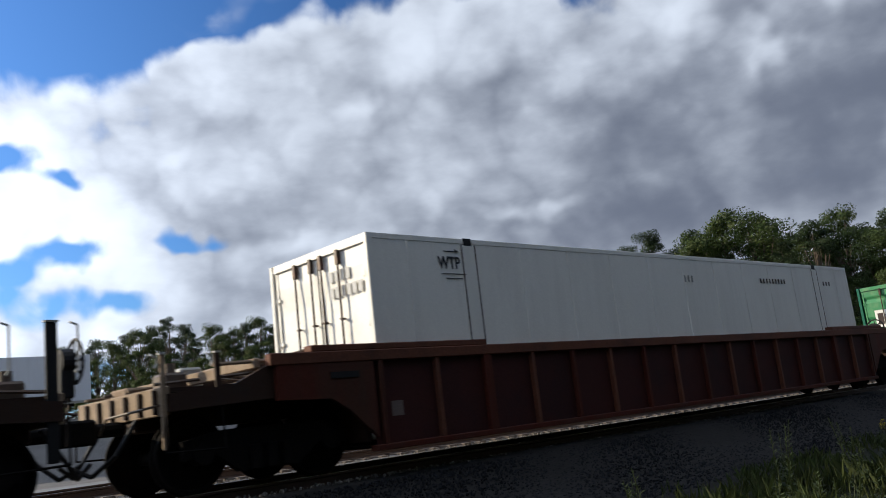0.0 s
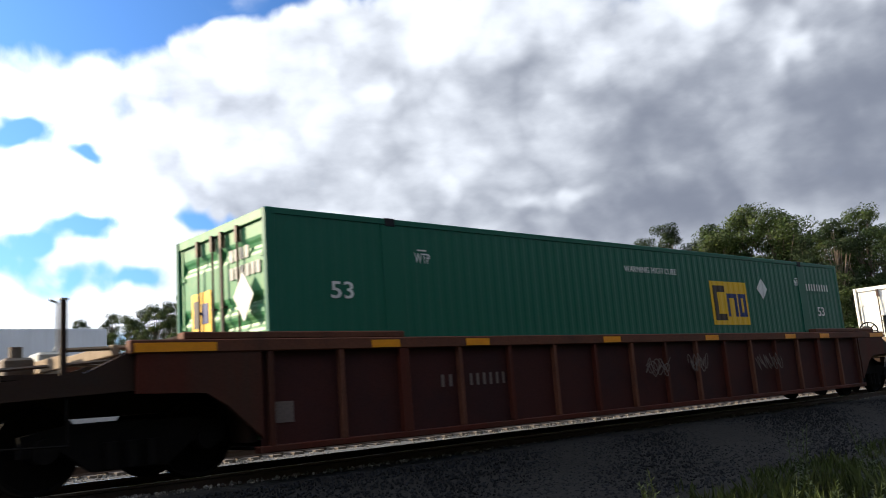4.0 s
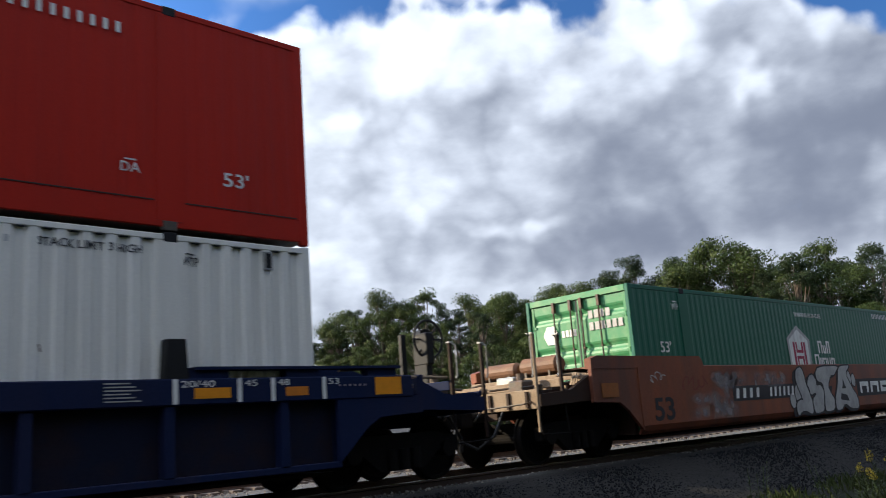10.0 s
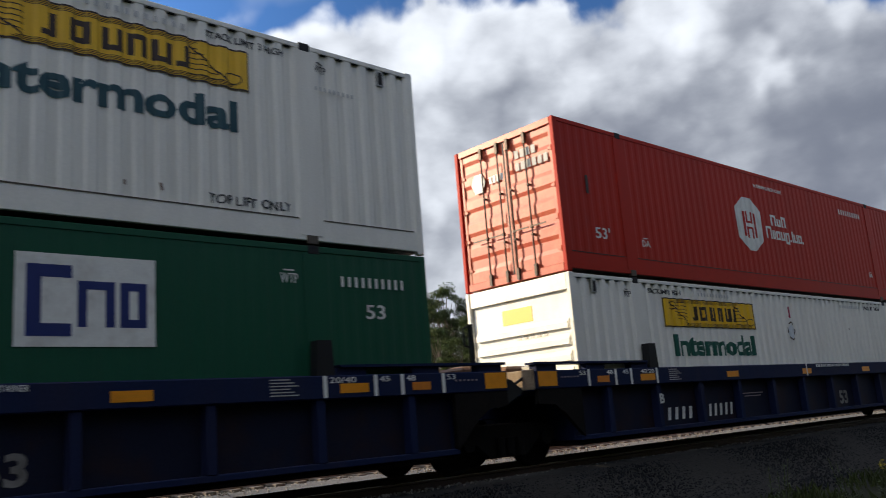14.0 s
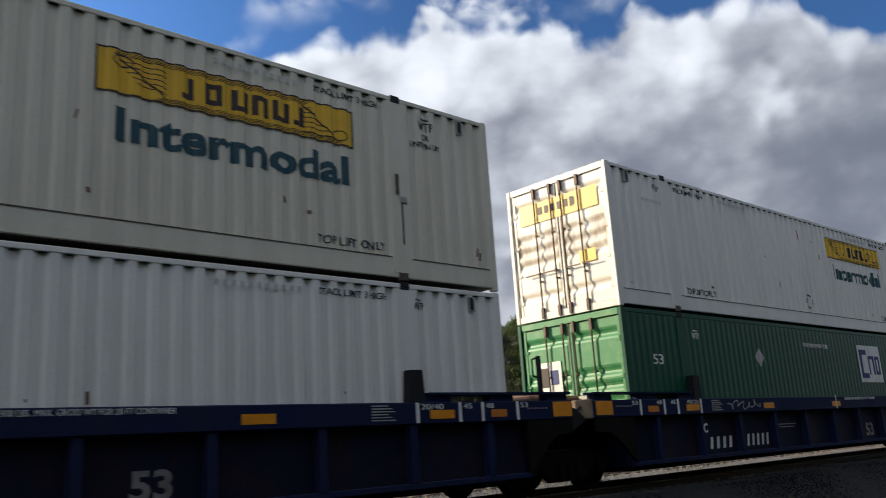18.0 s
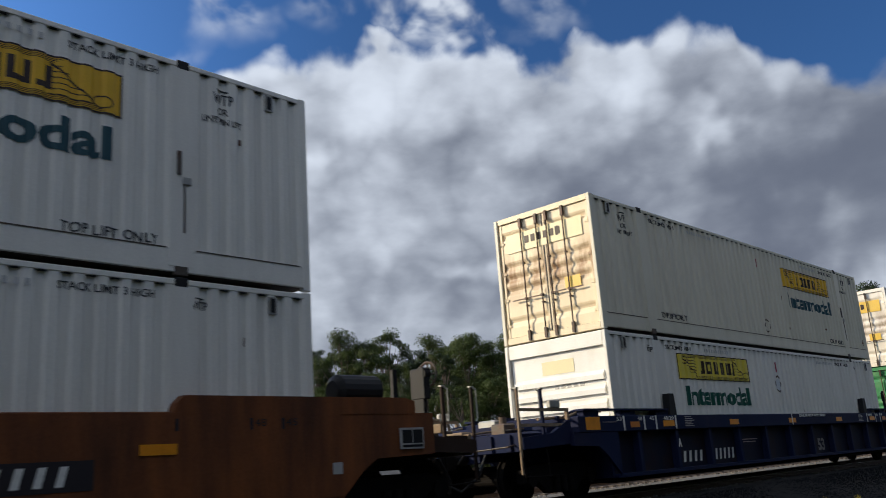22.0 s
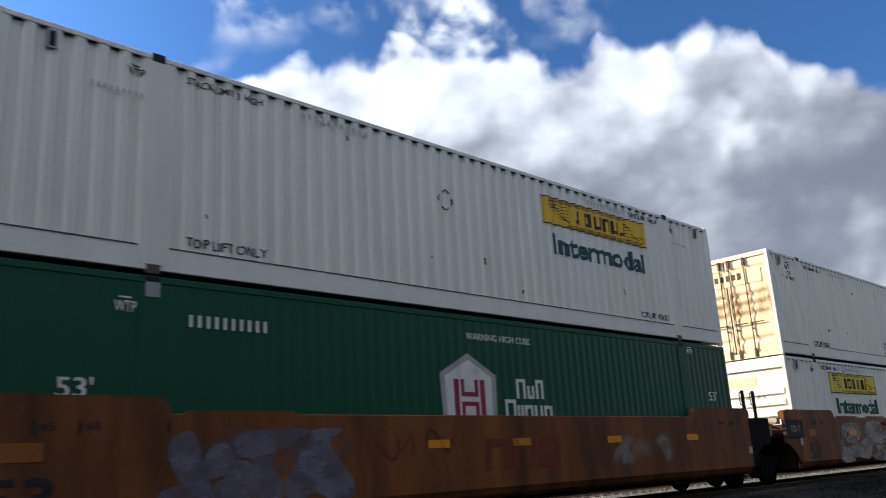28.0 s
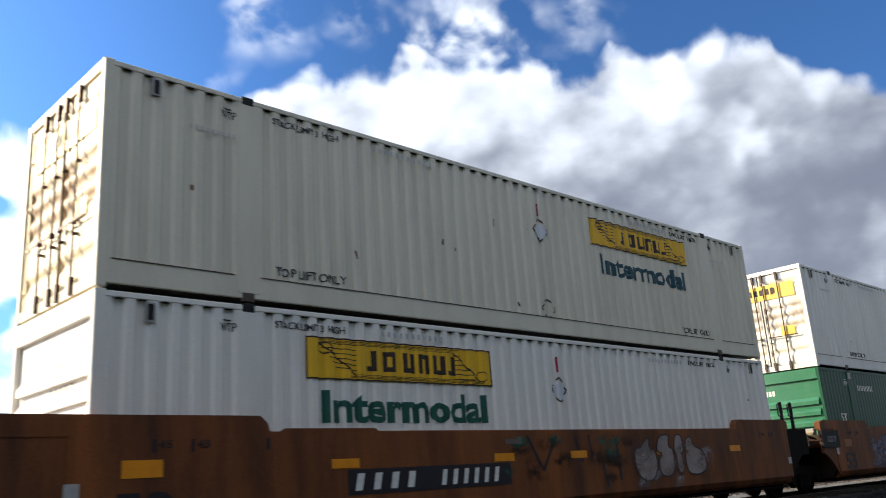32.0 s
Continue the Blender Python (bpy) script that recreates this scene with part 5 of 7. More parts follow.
    for s, kind in zip((-1, 1), ends):
        tx = well_end(car, s, kind, paint, style, post_top)
        if kind == "coupler" or s < 0:
            truck(car, s * tx)
    return car


w0 = well_car(CARS["c0"], "red-brown ribbed well car carrying a container", "ribbed", M_BROWN)
w1 = well_car(CARS["c1"], "rust-brown ribbed well car carrying a white container", "ribbed", M_BROWN, post_top=1.60)
w2 = well_car(CARS["c2"], "red-brown ribbed well car with yellow reflectors", "ribbed", M_BROWN)
w3 = well_car(CARS["c3"], "orange smooth-sided well car sprayed with grey graffiti", "smooth", M_ORANGE_FADED, post_top=2.16)
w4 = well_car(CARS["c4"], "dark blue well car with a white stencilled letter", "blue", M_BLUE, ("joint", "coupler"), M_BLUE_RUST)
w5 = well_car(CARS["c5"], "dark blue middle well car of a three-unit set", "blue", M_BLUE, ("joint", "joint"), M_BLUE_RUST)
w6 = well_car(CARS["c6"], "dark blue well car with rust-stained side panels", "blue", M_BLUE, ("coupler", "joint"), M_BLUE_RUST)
w7 = well_car(CARS["c7"], "orange smooth-sided well car with large graffiti", "smooth", M_ORANGE, ("joint", "coupler"))
w8 = well_car(CARS["c8"], "orange middle well car with mauve graffiti", "smooth", M_ORANGE, ("joint", "joint"))
w9 = well_car(CARS["c9"], "orange well car with faded graffiti", "smooth", M_ORANGE, ("coupler", "joint"))

# ---- marks painted on the containers ----
def plate(name, c, x0, x1, z0, z1, mat, y=FACE, proud=0.004, label=""):
    return boxed(name, (x0, x1, y - proud, y, z0, z1), mat, c, label)


def end_plate(name, c, y0, y1, z0, z1, mat, x=-LENGTH / 2 + 0.02, label=""):
    return boxed(name, (x - 0.006, x, y0, y1, z0, z1), mat, c, label)


def outline(name, c, points, mat, y=FACE, proud=0.004, label=""):
    bm = bmesh.new()
    slab(bm, points, y - proud, y)
    return part(name, bm, mat, c, label)


def words(c, body, x, z, wide, high, mat, y=FACE, bold=0.0, shear=0.0):
    return lettering(body, mat, c, x, z, wide, high, y, bold=bold, shear=shear)


def code_bars(c, x0, x1, z, high, count, mat, y=FACE, slant=0.0, name="number_bar"):
    """Plain bars for a number or a name, one for each character."""
    pitch = (x1 - x0) / count
    return bars(count, pitch * 0.38, high, pitch * 0.62, mat, c, x0, y - 0.002, z, name, slant)


def strokes(name, parent, rows, mat, y, proud=0.004):
    """Straight strokes: x0, z0, x1, z1, width."""
    bm = bmesh.new()
    for x0, z0, x1, z1, w in rows:
        d = Vector((x1 - x0, z1 - z0)).normalized()
        n = Vector((-d.y, d.x)) * w / 2
        q = [(x0 + n.x, z0 + n.y), (x0 - n.x, z0 - n.y), (x1 - n.x, z1 - n.y), (x1 + n.x, z1 + n.y)]
        slab(bm, q, y - proud, y)
    return part(name, bm, mat, parent)


def open_block(name, parent, x0, x1, z0, z1, st, kind, mat, y=FACE, proud=0.004, slant=0.0):
    """A plain upright block of strokes: 0 open above, 1 open below, 2 closed, 3 one bar with a foot, 4 one bar, 5 open to the side."""
    m = 0.9 * st
    rects = {0: ((x0, x0 + st, z0, z1), (x1 - st, x1, z0, z1), (x0 + st, x1 - st, z0, z0 + m)),
             1: ((x0, x0 + st, z0, z1), (x1 - st, x1, z0, z1), (x0 + st, x1 - st, z1 - m, z1)),
             2: ((x0, x0 + st, z0, z1), (x1 - st, x1, z0, z1), (x0 + st, x1 - st, z0, z0 + m), (x0 + st, x1 - st, z1 - m, z1)),
             3: ((x1 - st, x1, z0, z1), (x0, x1 - st, z0, z0 + m)),
             4: ((x0, x1, z0, z1),),
             5: ((x0, x0 + st, z0, z1), (x0 + st, x1, z0, z0 + m), (x0 + st, x1, z1 - m, z1))}[kind]
    bm = bmesh.new()
    for a, b, c, d in rects:
        e0, e1 = slant * (c - z0) / (z1 - z0), slant * (d - z0) / (z1 - z0)
        slab(bm, [(a + e0, c), (b + e0, c), (b + e1, d), (a + e1, d)], y - proud, y)
    return part(name, bm, mat, parent)


def carrier_sign(c, x, z, w, h, word_mat, word_z, word_h, word_w=3.20, paint=None):
    """A yellow carrier's panel with plain bars and scroll stripes, and the word below it."""
    board = plate("sign_panel", c, x, x + w, z, z + h, paint or M_LOGO_YELLOW, label="yellow sign panel with a dark border")
    y = FACE - 0.004
    bm = bmesh.new()
    t = 0.022
    for q in ((x, x + w, z, z + t), (x, x + w, z + h - t, z + h), (x, x + t, z + t, z + h - t), (x + w - t, x + w, z + t, z + h - t)):
        box(bm, q[0], q[1], y - 0.003, y, q[2], q[3])
    part("sign_border", bm, M_LOGO_BROWN, board)
    # the name as plain blocks
    a, z0, z1 = x + 0.285 * w, z + 0.25 * h, z + 0.75 * h
    for ww, gap, kind in ((0.045, 0.040, 3), (0.062, 0.040, 2), (0.066, 0.016, 0), (0.066, 0.016, 1), (0.072, 0.014, 0), (0.05, 0.0, 3)):
        open_block("sign_bar", board, a, a + ww * w, z0, z1, 0.021 * w, kind, M_LOGO_BROWN, y, 0.003)
        a += (ww + gap) * w
    rows = []
    for i in range(6):
        f = i / 5
        rows.append((x + (0.055 + 0.075 * f) * w, z + (0.86 - 0.55 * f) * h, x + 0.235 * w, z + (0.86 - 0.62 * f) * h, 0.012))
        rows.append((x + 0.765 * w, z + (0.78 - 0.62 * f) * h, x + (0.80 + 0.10 * f) * w, z + (0.78 - 0.62 * f) * h, 0.012))
    for i in range(3):
        rows.append((x + 0.06 * w, z + (0.93 - 0.035 * i) * h, x + (0.80 - 0.012 * i) * w, z + (0.93 - 0.035 * i) * h, 0.007))
        rows.append((x + (0.20 + 0.012 * i) * w, z + (0.07 + 0.035 * i) * h, x + 0.94 * w, z + (0.07 + 0.035 * i) * h, 0.007))
    rows += [(x + 0.06 * w, z + 0.86 * h, x + 0.235 * w, z + 0.12 * h, 0.022), (x + 0.765 * w, z + 0.84 * h, x + 0.92 * w, z + 0.14 * h, 0.022)]
    strokes("scroll_stripes", board, rows, M_LOGO_BROWN, y, 0.003)
    for cx, cz in ((x + 0.085 * w, z + 0.74 * h), (x + 0.935 * w, z + 0.26 * h)):
        ring = [(cx + math.cos(k * math.tau / 14) * 0.035 * w * 0.9, cz + math.sin(k * math.tau / 14) * 0.13 * h) for k in range(14)]
        strokes("scroll_curl", board, [(*p, *q, 0.016) for p, q in zip(ring, ring[1:] + ring[:1])], M_LOGO_BROWN, y, 0.003)
    words(c, "Intermodal", x + 0.24, word_z, word_w, word_h, word_mat, bold=0.032)


def diamond(c, x, z, w, h, mat, y=FACE):
    return outline("placard", c, [(x, z - h / 2), (x + w / 2, z), (x, z + h / 2), (x - w / 2, z)], mat, y)


def placard_frame(c, x, z, w=0.44, h=0.44):
    p = [(x, z - h / 2), (x + w / 2, z), (x, z + h / 2), (x - w / 2, z)]
    rows = []
    for a, b in zip(p, p[1:] + p[:1]):
        for f0, f1 in ((0.0, 0.22), (0.62, 0.95)):
            rows.append((a[0] + (b[0] - a[0]) * f0, a[1] + (b[1] - a[1]) * f0, a[0] + (b[0] - a[0]) * f1, a[1] + (b[1] - a[1]) * f1, 0.022))
    strokes("placard_holder", c, rows, M_STEEL, FACE, 0.012)
    if h > 0.4:
        diamond(c, x, z - 0.02, w * 0.8, h * 0.8, M_TRAILER)


def wtp(c, x, z, mat, s=1.0, body="WTP"):
    words(c, body, x, z, 0.26 * s, 0.13 * s, mat)
    plate("mark_bar", c, x + 0.05 * s, x + 0.2 * s, z + 0.16 * s, z + 0.18 * s, mat)


def carrier_common(c, upper):
    top = 2.52
    for sx in (-1, 1):
        boxed("vent", (sx * 7.42 - 0.06, sx * 7.42 + 0.06, FACE - 0.02, FACE + 0.03, 2.53, 2.76), M_GALV, c)
        boxed("vent_slot", (sx * 7.42 - 0.035, sx * 7.42 + 0.035, FACE - 0.024, FACE - 0.018, 2.55, 2.74), M_DARK, c)
        words(c, "STACK LIMIT 3 HIGH", -5.70 if sx < 0 else 4.62, 2.60, 1.14, 0.095, M_INK, bold=0.006)
        if c in (c6t, c7t):
            wtp(c, -6.98 if sx < 0 else 6.55, 2.44, M_INK, 1.15)
            words(c, "OR", -6.90 if sx < 0 else 6.63, 2.29, 0.15, 0.10, M_INK)
            words(c, "UNIT PIN LIFT", -7.10 if sx < 0 else 6.40, 2.15, 0.60, 0.09, M_INK)
        else:
            wtp(c, -6.50 if sx < 0 else 6.25, 2.50, M_INK, 0.85)
    code_bars(c, -3.9, -2.6, 2.61, 0.075, 11, M_FAINT)
    code_bars(c, 3.1, 4.4, 2.60, 0.075, 11, M_FAINT)
    if upper:
        words(c, "TOP LIFT ONLY", -5.90 if c is c7t else -5.68, 0.375 if c is c7t else 0.41, 1.18, 0.12, M_INK, bold=0.01)
        words(c, "TOP LIFT ONLY", 4.62, 0.365 if c is c7t else 0.41, 1.18, 0.12, M_INK, bold=0.01)
        for sx in () if c in (c6t, c7t) else (-1, 1):
            code_bars(c, sx * 6.6 - 0.35, sx * 6.6 + 0.35, 2.22, 0.06, 9, M_FAINT)
        # recessed edge of the bottom rail
        for a, b in ((-7.9, -6.3), (-5.9, 5.9), (6.3, 7.9)):
            boxed("rail_groove", (a, b, FACE - 0.001, FACE + 0.01, 0.335, 0.35), M_STEEL, c)


for c in (c4b, c6b, c7b, c9b):
    carrier_sign(c, -5.21, 1.955, 3.63, 0.58, M_LOGO_GREEN, 1.37, 0.44, paint=M_LOGO_LEMON if c in (c6b, c7b) else None)
    carrier_common(c, False)
for c in (c5t, c6t, c7t, c8t, c9t):
    if c in (c6t, c7t):
        carrier_sign(c, 1.62, 1.875, 3.68, 0.57, M_LOGO_TEAL, 1.29, 0.43, 3.32)
    else:
        carrier_sign(c, 1.61, 1.96, 3.62, 0.56, M_LOGO_TEAL, 1.38, 0.42)
    carrier_common(c, True)
for c, low in ((c5t, 0.64), (c6t, 0.62), (c7t, 0.62), (c9t, 0.5)):
    if c is c9t:
        placard_frame(c, 0.05, 1.98)
    placard_frame(c, 0.06, low, 0.40, 0.36)
    plate("red_tape", c, 0.025, 0.065, 2.26, 2.50, M_LOGO_MAGENTA)
for c in (c6b, c7b, c9b, c4b):
    placard_frame(c, 0.13, 1.95)
    plate("red_tape", c, 0.10, 0.145, 2.26, 2.53, M_LOGO_MAGENTA)
placard_frame(c8t, -1.0, 1.9, 0.4, 0.36)
for c in (c6t, c7t):        # a bent latch on the lifting post
    boxed("latch", (6.02, 6.08, FACE - 0.03, FACE, 1.30, 1.62), M_STEEL, c, bevel=0.01)
    boxed("latch_keeper", (6.10, 6.22, FACE - 0.025, FACE, 1.18, 1.28), M_GALV, c, bevel=0.01)
    boxed("latch_bar", (6.12, 6.14, FACE - 0.015, FACE, 0.55, 1.18), M_STEEL, c)

# scuffs where stacking guides and lifting gear have scraped the paint
rng = random.Random(31)
for c in (c5t, c6t, c7t, c8t, c9t, c4b, c6b, c7b, c9b):
    for _ in range(8):
        x, z = rng.uniform(-7.8, 7.8), rng.choice((rng.uniform(0.4, 0.9), rng.uniform(0.4, 2.6)))
        strokes("scuff_mark", c, [(x, z, x + rng.uniform(-0.03, 0.03), z + rng.uniform(0.03, 0.14), rng.uniform(0.015, 0.05))], M_RUSTY, FACE, 0.003)


def emblem_house(c, x, z0, mat_bar, w=1.24, tall=1.05):
    shape = outline("emblem", c, [(x, z0), (x + w, z0), (x + w + 0.03, z0 + 0.68 * tall), (x + w / 2, z0 + tall), (x - 0.03, z0 + 0.68 * tall)], M_TAG, label="white house-shaped emblem")
    y = FACE - 0.004
    inner = [(x + 0.10, z0), (x + w - 0.10, z0), (x + w - 0.08, z0 + 0.64 * tall), (x + w / 2, z0 + 0.90 * tall), (x + 0.08, z0 + 0.64 * tall)]
    outline("emblem_face", shape, inner, M_LETTER, y, 0.002)
    for a, b, zz0, zz1 in ((0.26, 0.38, 0.0, 0.63), (0.42, 0.50, 0.0, 0.28), (0.42, 0.50, 0.36, 0.63), (0.74, 0.82, 0.0, 0.28), (0.74, 0.82, 0.36, 0.63), (0.86, 0.98, 0.0, 0.63)):
        plate("emblem_bar", shape, x + a, x + b, z0 + zz0, z0 + zz1, mat_bar, y - 0.002, 0.002)
    plate("emblem_bar", shape, x + 0.50, x + 0.74, z0 + 0.36, z0 + 0.43, mat_bar, y - 0.002, 0.002)
    plate("emblem_bar", shape, x + 0.50, x + 0.74, z0 + 0.21, z0 + 0.28, mat_bar, y - 0.002, 0.002)


def name_blocks(c, x, z, sizes, mat, st=0.062):
    """A company's name as open blocks, one for each letter."""
    a = x
    for k, (ww, h0, h1) in enumerate(sizes):
        open_block("name_bar", c, a, a + ww, z + h0, z + h1, min(st, ww), 4 if ww < 0.12 else (1 if h1 > 0.26 else (2, 0)[k % 2]), mat)
        a += ww + 0.04


for c, dz in ((c3, 0.0), (c8b, -0.10)):
    emblem_house(c, -1.36, 1.20, M_LOGO_MAGENTA)
    name_blocks(c, 0.42, 1.55, ((0.24, 0, 0.33), (0.19, 0, 0.22), (0.21, 0, 0.33)), M_LETTER)
    name_blocks(c, 0.10, 1.20, ((0.27, 0, 0.33), (0.15, 0, 0.24), (0.22, 0, 0.24), (0.22, 0, 0.24), (0.22, 0, 0.24)), M_LETTER)
    words(c, "WARNING HIGH CUBE", -0.74, 2.48, 1.62, 0.11, M_LETTER)
    words(c, "53'", -7.15, 1.53 + dz, 0.40, 0.23, M_LETTER, bold=0.01)
    words(c, "53'", 7.05, 1.62, 0.36, 0.2, M_LETTER)
    wtp(c, -6.55, 2.42, M_LETTER)
    wtp(c, 6.32, 2.62, M_LETTER, 0.9)
code_bars(c3, 4.6, 5.8, 2.6, 0.14, 10, M_LETTER)
code_bars(c8b, -5.62, -4.45, 2.30, 0.15, 10, M_LETTER)
boxed("corner_casting", (-6.19, -6.01, FACE - 0.012, FACE, 2.62, 2.80), M_GALV, c8b, "bare metal casting")

# dark green containers with a square sign
sq = plate("sign_panel", c2, 2.07, 3.50, 1.39, 2.29, M_LOGO_YELLOW, label="yellow square sign panel")
open_block("sign_bar", sq, 2.16, 2.60, 1.48, 2.20, 0.15, 5, M_LOGO_BROWN, FACE - 0.004, 0.003)
open_block("sign_bar", sq, 2.66, 3.06, 1.56, 2.04, 0.10, 1, M_LOGO_BLUE, FACE - 0.004, 0.003)
open_block("sign_bar", sq, 3.12, 3.42, 1.56, 2.04, 0.10, 2, M_LOGO_BLUE, FACE - 0.004, 0.003)
diamond(c2, 4.20, 2.18, 0.46, 0.46, M_LETTER)
words(c2, "53", -7.14, 1.73, 0.36, 0.23, M_LETTER, bold=0.01)
words(c2, "53", 6.75, 1.60, 0.34, 0.22, M_LETTER, bold=0.01)
words(c2, "WARNING HIGH CUBE", -0.74, 2.36, 1.66, 0.11, M_LETTER)
wtp(c2, -5.68, 2.27, M_LETTER, 1.1)
wtp(c2, 5.75, 2.30, M_LETTER)
code_bars(c2, 6.3, 7.5, 2.2, 0.16, 9, M_LETTER)
sq = plate("sign_panel", c5b, 2.43, 3.92, 1.53, 2.52, M_LETTER, label="white square sign panel")
open_block("sign_bar", sq, 2.54, 3.00, 1.64, 2.40, 0.15, 5, M_LOGO_BLUE, FACE - 0.004, 0.003)
open_block("sign_bar", sq, 3.06, 3.46, 1.74, 2.24, 0.10, 1, M_LOGO_BLUE, FACE - 0.004, 0.003)
open_block("sign_bar", sq, 3.52, 3.82, 1.74, 2.24, 0.10, 2, M_LOGO_BLUE, FACE - 0.004, 0.003)
words(c5b, "53", 6.92, 1.92, 0.34, 0.2, M_LETTER, bold=0.01)
words(c5b, "53", -7.2, 1.82, 0.34, 0.2, M_LETTER, bold=0.01)
words(c5b, "WARNING HIGH CUBE", -0.74, 2.36, 1.4, 0.1, M_LETTER)
wtp(c5b, 5.58, 2.36, M_LETTER)
wtp(c5b, -5.72, 2.36, M_LETTER)
diamond(c5b, -3.0, 2.05, 0.42, 0.42, M_TAG)
code_bars(c5b, 6.52, 7.68, 2.35, 0.14, 10, M_LETTER)

# red container
hexa = outline("emblem", c4t, [(-1.30, 0.90), (-1.02, 0.90), (-0.58, 1.18), (-0.55, 1.90), (-0.98, 2.18), (-1.36, 2.18), (-1.77, 1.90), (-1.74, 1.18)], M_LETTER, label="white hexagon emblem")
for x0, x1, z0, z1 in ((-1.46, -1.36, 1.23, 1.82), (-1.31, -1.24, 1.20, 1.47), (-1.31, -1.24, 1.56, 1.84), (-1.08, -1.01, 1.20, 1.47), (-1.08, -1.01, 1.56, 1.84), (-0.96, -0.86, 1.23, 1.82), (-1.24, -1.08, 1.42, 1.47), (-1.24, -1.08, 1.56, 1.61)):
    plate("emblem_bar", hexa, x0, x1, z0, z1, M_RED, FACE - 0.004, 0.003)
name_blocks(c4t, -0.06, 1.62, ((0.26, 0, 0.27), (0.2, 0, 0.19), (0.22, 0, 0.27)), M_LETTER)
name_blocks(c4t, -0.37, 1.28, ((0.27, 0, 0.30), (0.15, 0, 0.22), (0.2, 0, 0.22), (0.2, 0, 0.22), (0.2, -0.07, 0.22), (0.06, 0, 0.05), (0.07, 0, 0.28), (0.2, 0, 0.22), (0.18, 0, 0.22), (0.06, 0, 0.06)), M_LETTER)
words(c4t, "53'", -7.15, 0.66, 0.44, 0.22, M_LETTER, bold=0.01)
words(c4t, "53'", 6.82, 0.66, 0.36, 0.19, M_LETTER, bold=0.01)
words(c4t, "WARNING HIGH CUBE", -0.70, 2.50, 1.44, 0.09, M_LETTER)
wtp(c4t, -5.68, 0.62, M_LETTER, 1.0, "DA")
wtp(c4t, 5.50, 0.66, M_LETTER, 0.9, "DA")
code_bars(c4t, 4.09, 5.58, 2.36, 0.14, 10, M_LETTER)
plate("dent_stain", c4t, -7.30, -7.22, 1.5, 1.85, M_LOGO_BROWN)
for a, b in ((-7.9, -6.3), (-5.9, 5.9), (6.3, 7.9)):
    boxed("rail_groove", (a, b, FACE - 0.001, FACE + 0.01, 0.355, 0.37), M_LOGO_BROWN, c4t)

# white insulated container
words(c1, "WTP", -6.76, 2.39, 0.46, 0.19, M_INK, bold=0.02)
strokes("mark_bar", c1, [(-6.62, 2.66, -6.35, 2.66, 0.016), (-6.4, 2.69, -6.32, 2.66, 0.02), (-6.70, 2.31, -6.20, 2.31, 0.014), (-6.62, 2.24, -6.28, 2.24, 0.014)], M_INK, FACE)
for xx in (-6.24, -5.95, 5.95, 6.24):
    boxed("post_groove", (xx - 0.012, xx + 0.012, FACE - 0.006, FACE + 0.004, 0.2, 2.78), M_STEEL, c1)
code_bars(c1, 0.0, 0.4, 2.32, 0.14, 3, M_GALV)
code_bars(c1, 3.2, 4.5, 2.36, 0.11, 9, M_STEEL)
code_bars(c1, 6.5, 7.0, 2.36, 0.10, 3, M_STEEL)

# marks on the ends
for c in (c5t, c6t, c7t, c8t, c9t):
    band = end_plate("door_sign", c, -1.02, 1.02, 2.04, 2.46, M_GLARE_YELLOW if c in (c6t, c7t) else M_DOOR_YELLOW, -LENGTH / 2 + 0.030, "yellow sign band across the doors")
    end_plate("sign_bar", band, -0.42, -0.34, 2.17, 2.37, M_LOGO_BROWN, -LENGTH / 2 + 0.023)
    for k in range(6):
        a = -0.5 + k * 0.17
        end_plate("sign_bar", band, -a - 0.11, -a, 2.19, 2.35, M_LOGO_BROWN, -LENGTH / 2 + 0.023)
    if c is not c7t:
        end_plate("notice", c, -0.85, -0.45, 0.98, 1.22, M_DOOR_YELLOW, -LENGTH / 2 + 0.030)
for c in (c4b, c6b, c7b, c9b):
    end_plate("end_sign", c, -0.42, 0.40, 2.14, 2.42, M_GLARE_YELLOW, -LENGTH / 2 + 0.074, "small yellow sign panel") if c is not c4b else end_plate("end_sign", c, -0.30, 0.45, 2.14, 2.42, M_DOOR_YELLOW, -LENGTH / 2 + 0.074, "small yellow sign panel")
    for k in range(5):
        end_plate("notice_bar", c, -0.62 + 0.16 * k, -0.52 + 0.16 * k, 1.83, 1.89, M_GALV, -LENGTH / 2 + 0.074)
for c, sign in ((c2, M_LOGO_YELLOW), (c5b, M_LETTER), (c0, M_LETTER)):
    end_plate("door_sign", c, 0.28, 0.88, 1.45, 2.05, sign, -LENGTH / 2 + 0.030)
    end_plate("sign_bar", c, 0.62, 0.80, 1.56, 1.94, M_LOGO_BROWN, -LENGTH / 2 + 0.023)
    end_plate("sign_bar", c, 0.36, 0.56, 1.60, 1.88, M_LOGO_BLUE, -LENGTH / 2 + 0.023)
bm = bmesh.new()
pts = [(-0.78, 1.48), (-0.52, 1.82), (-0.78, 2.12), (-1.04, 1.80)]
va = [bm.verts.new((-LENGTH / 2 - 0.06, y, z)) for y, z in pts]
vb = [bm.verts.new((-LENGTH / 2 - 0.05, y, z)) for y, z in pts]
bm.faces.new(va)
bm.faces.new(vb[::-1])
for i in range(4):
    bm.faces.new((va[i], va[(i + 1) % 4], vb[(i + 1) % 4], vb[i]))
part("placard", bm, M_LETTER, c2, "white diamond placard")
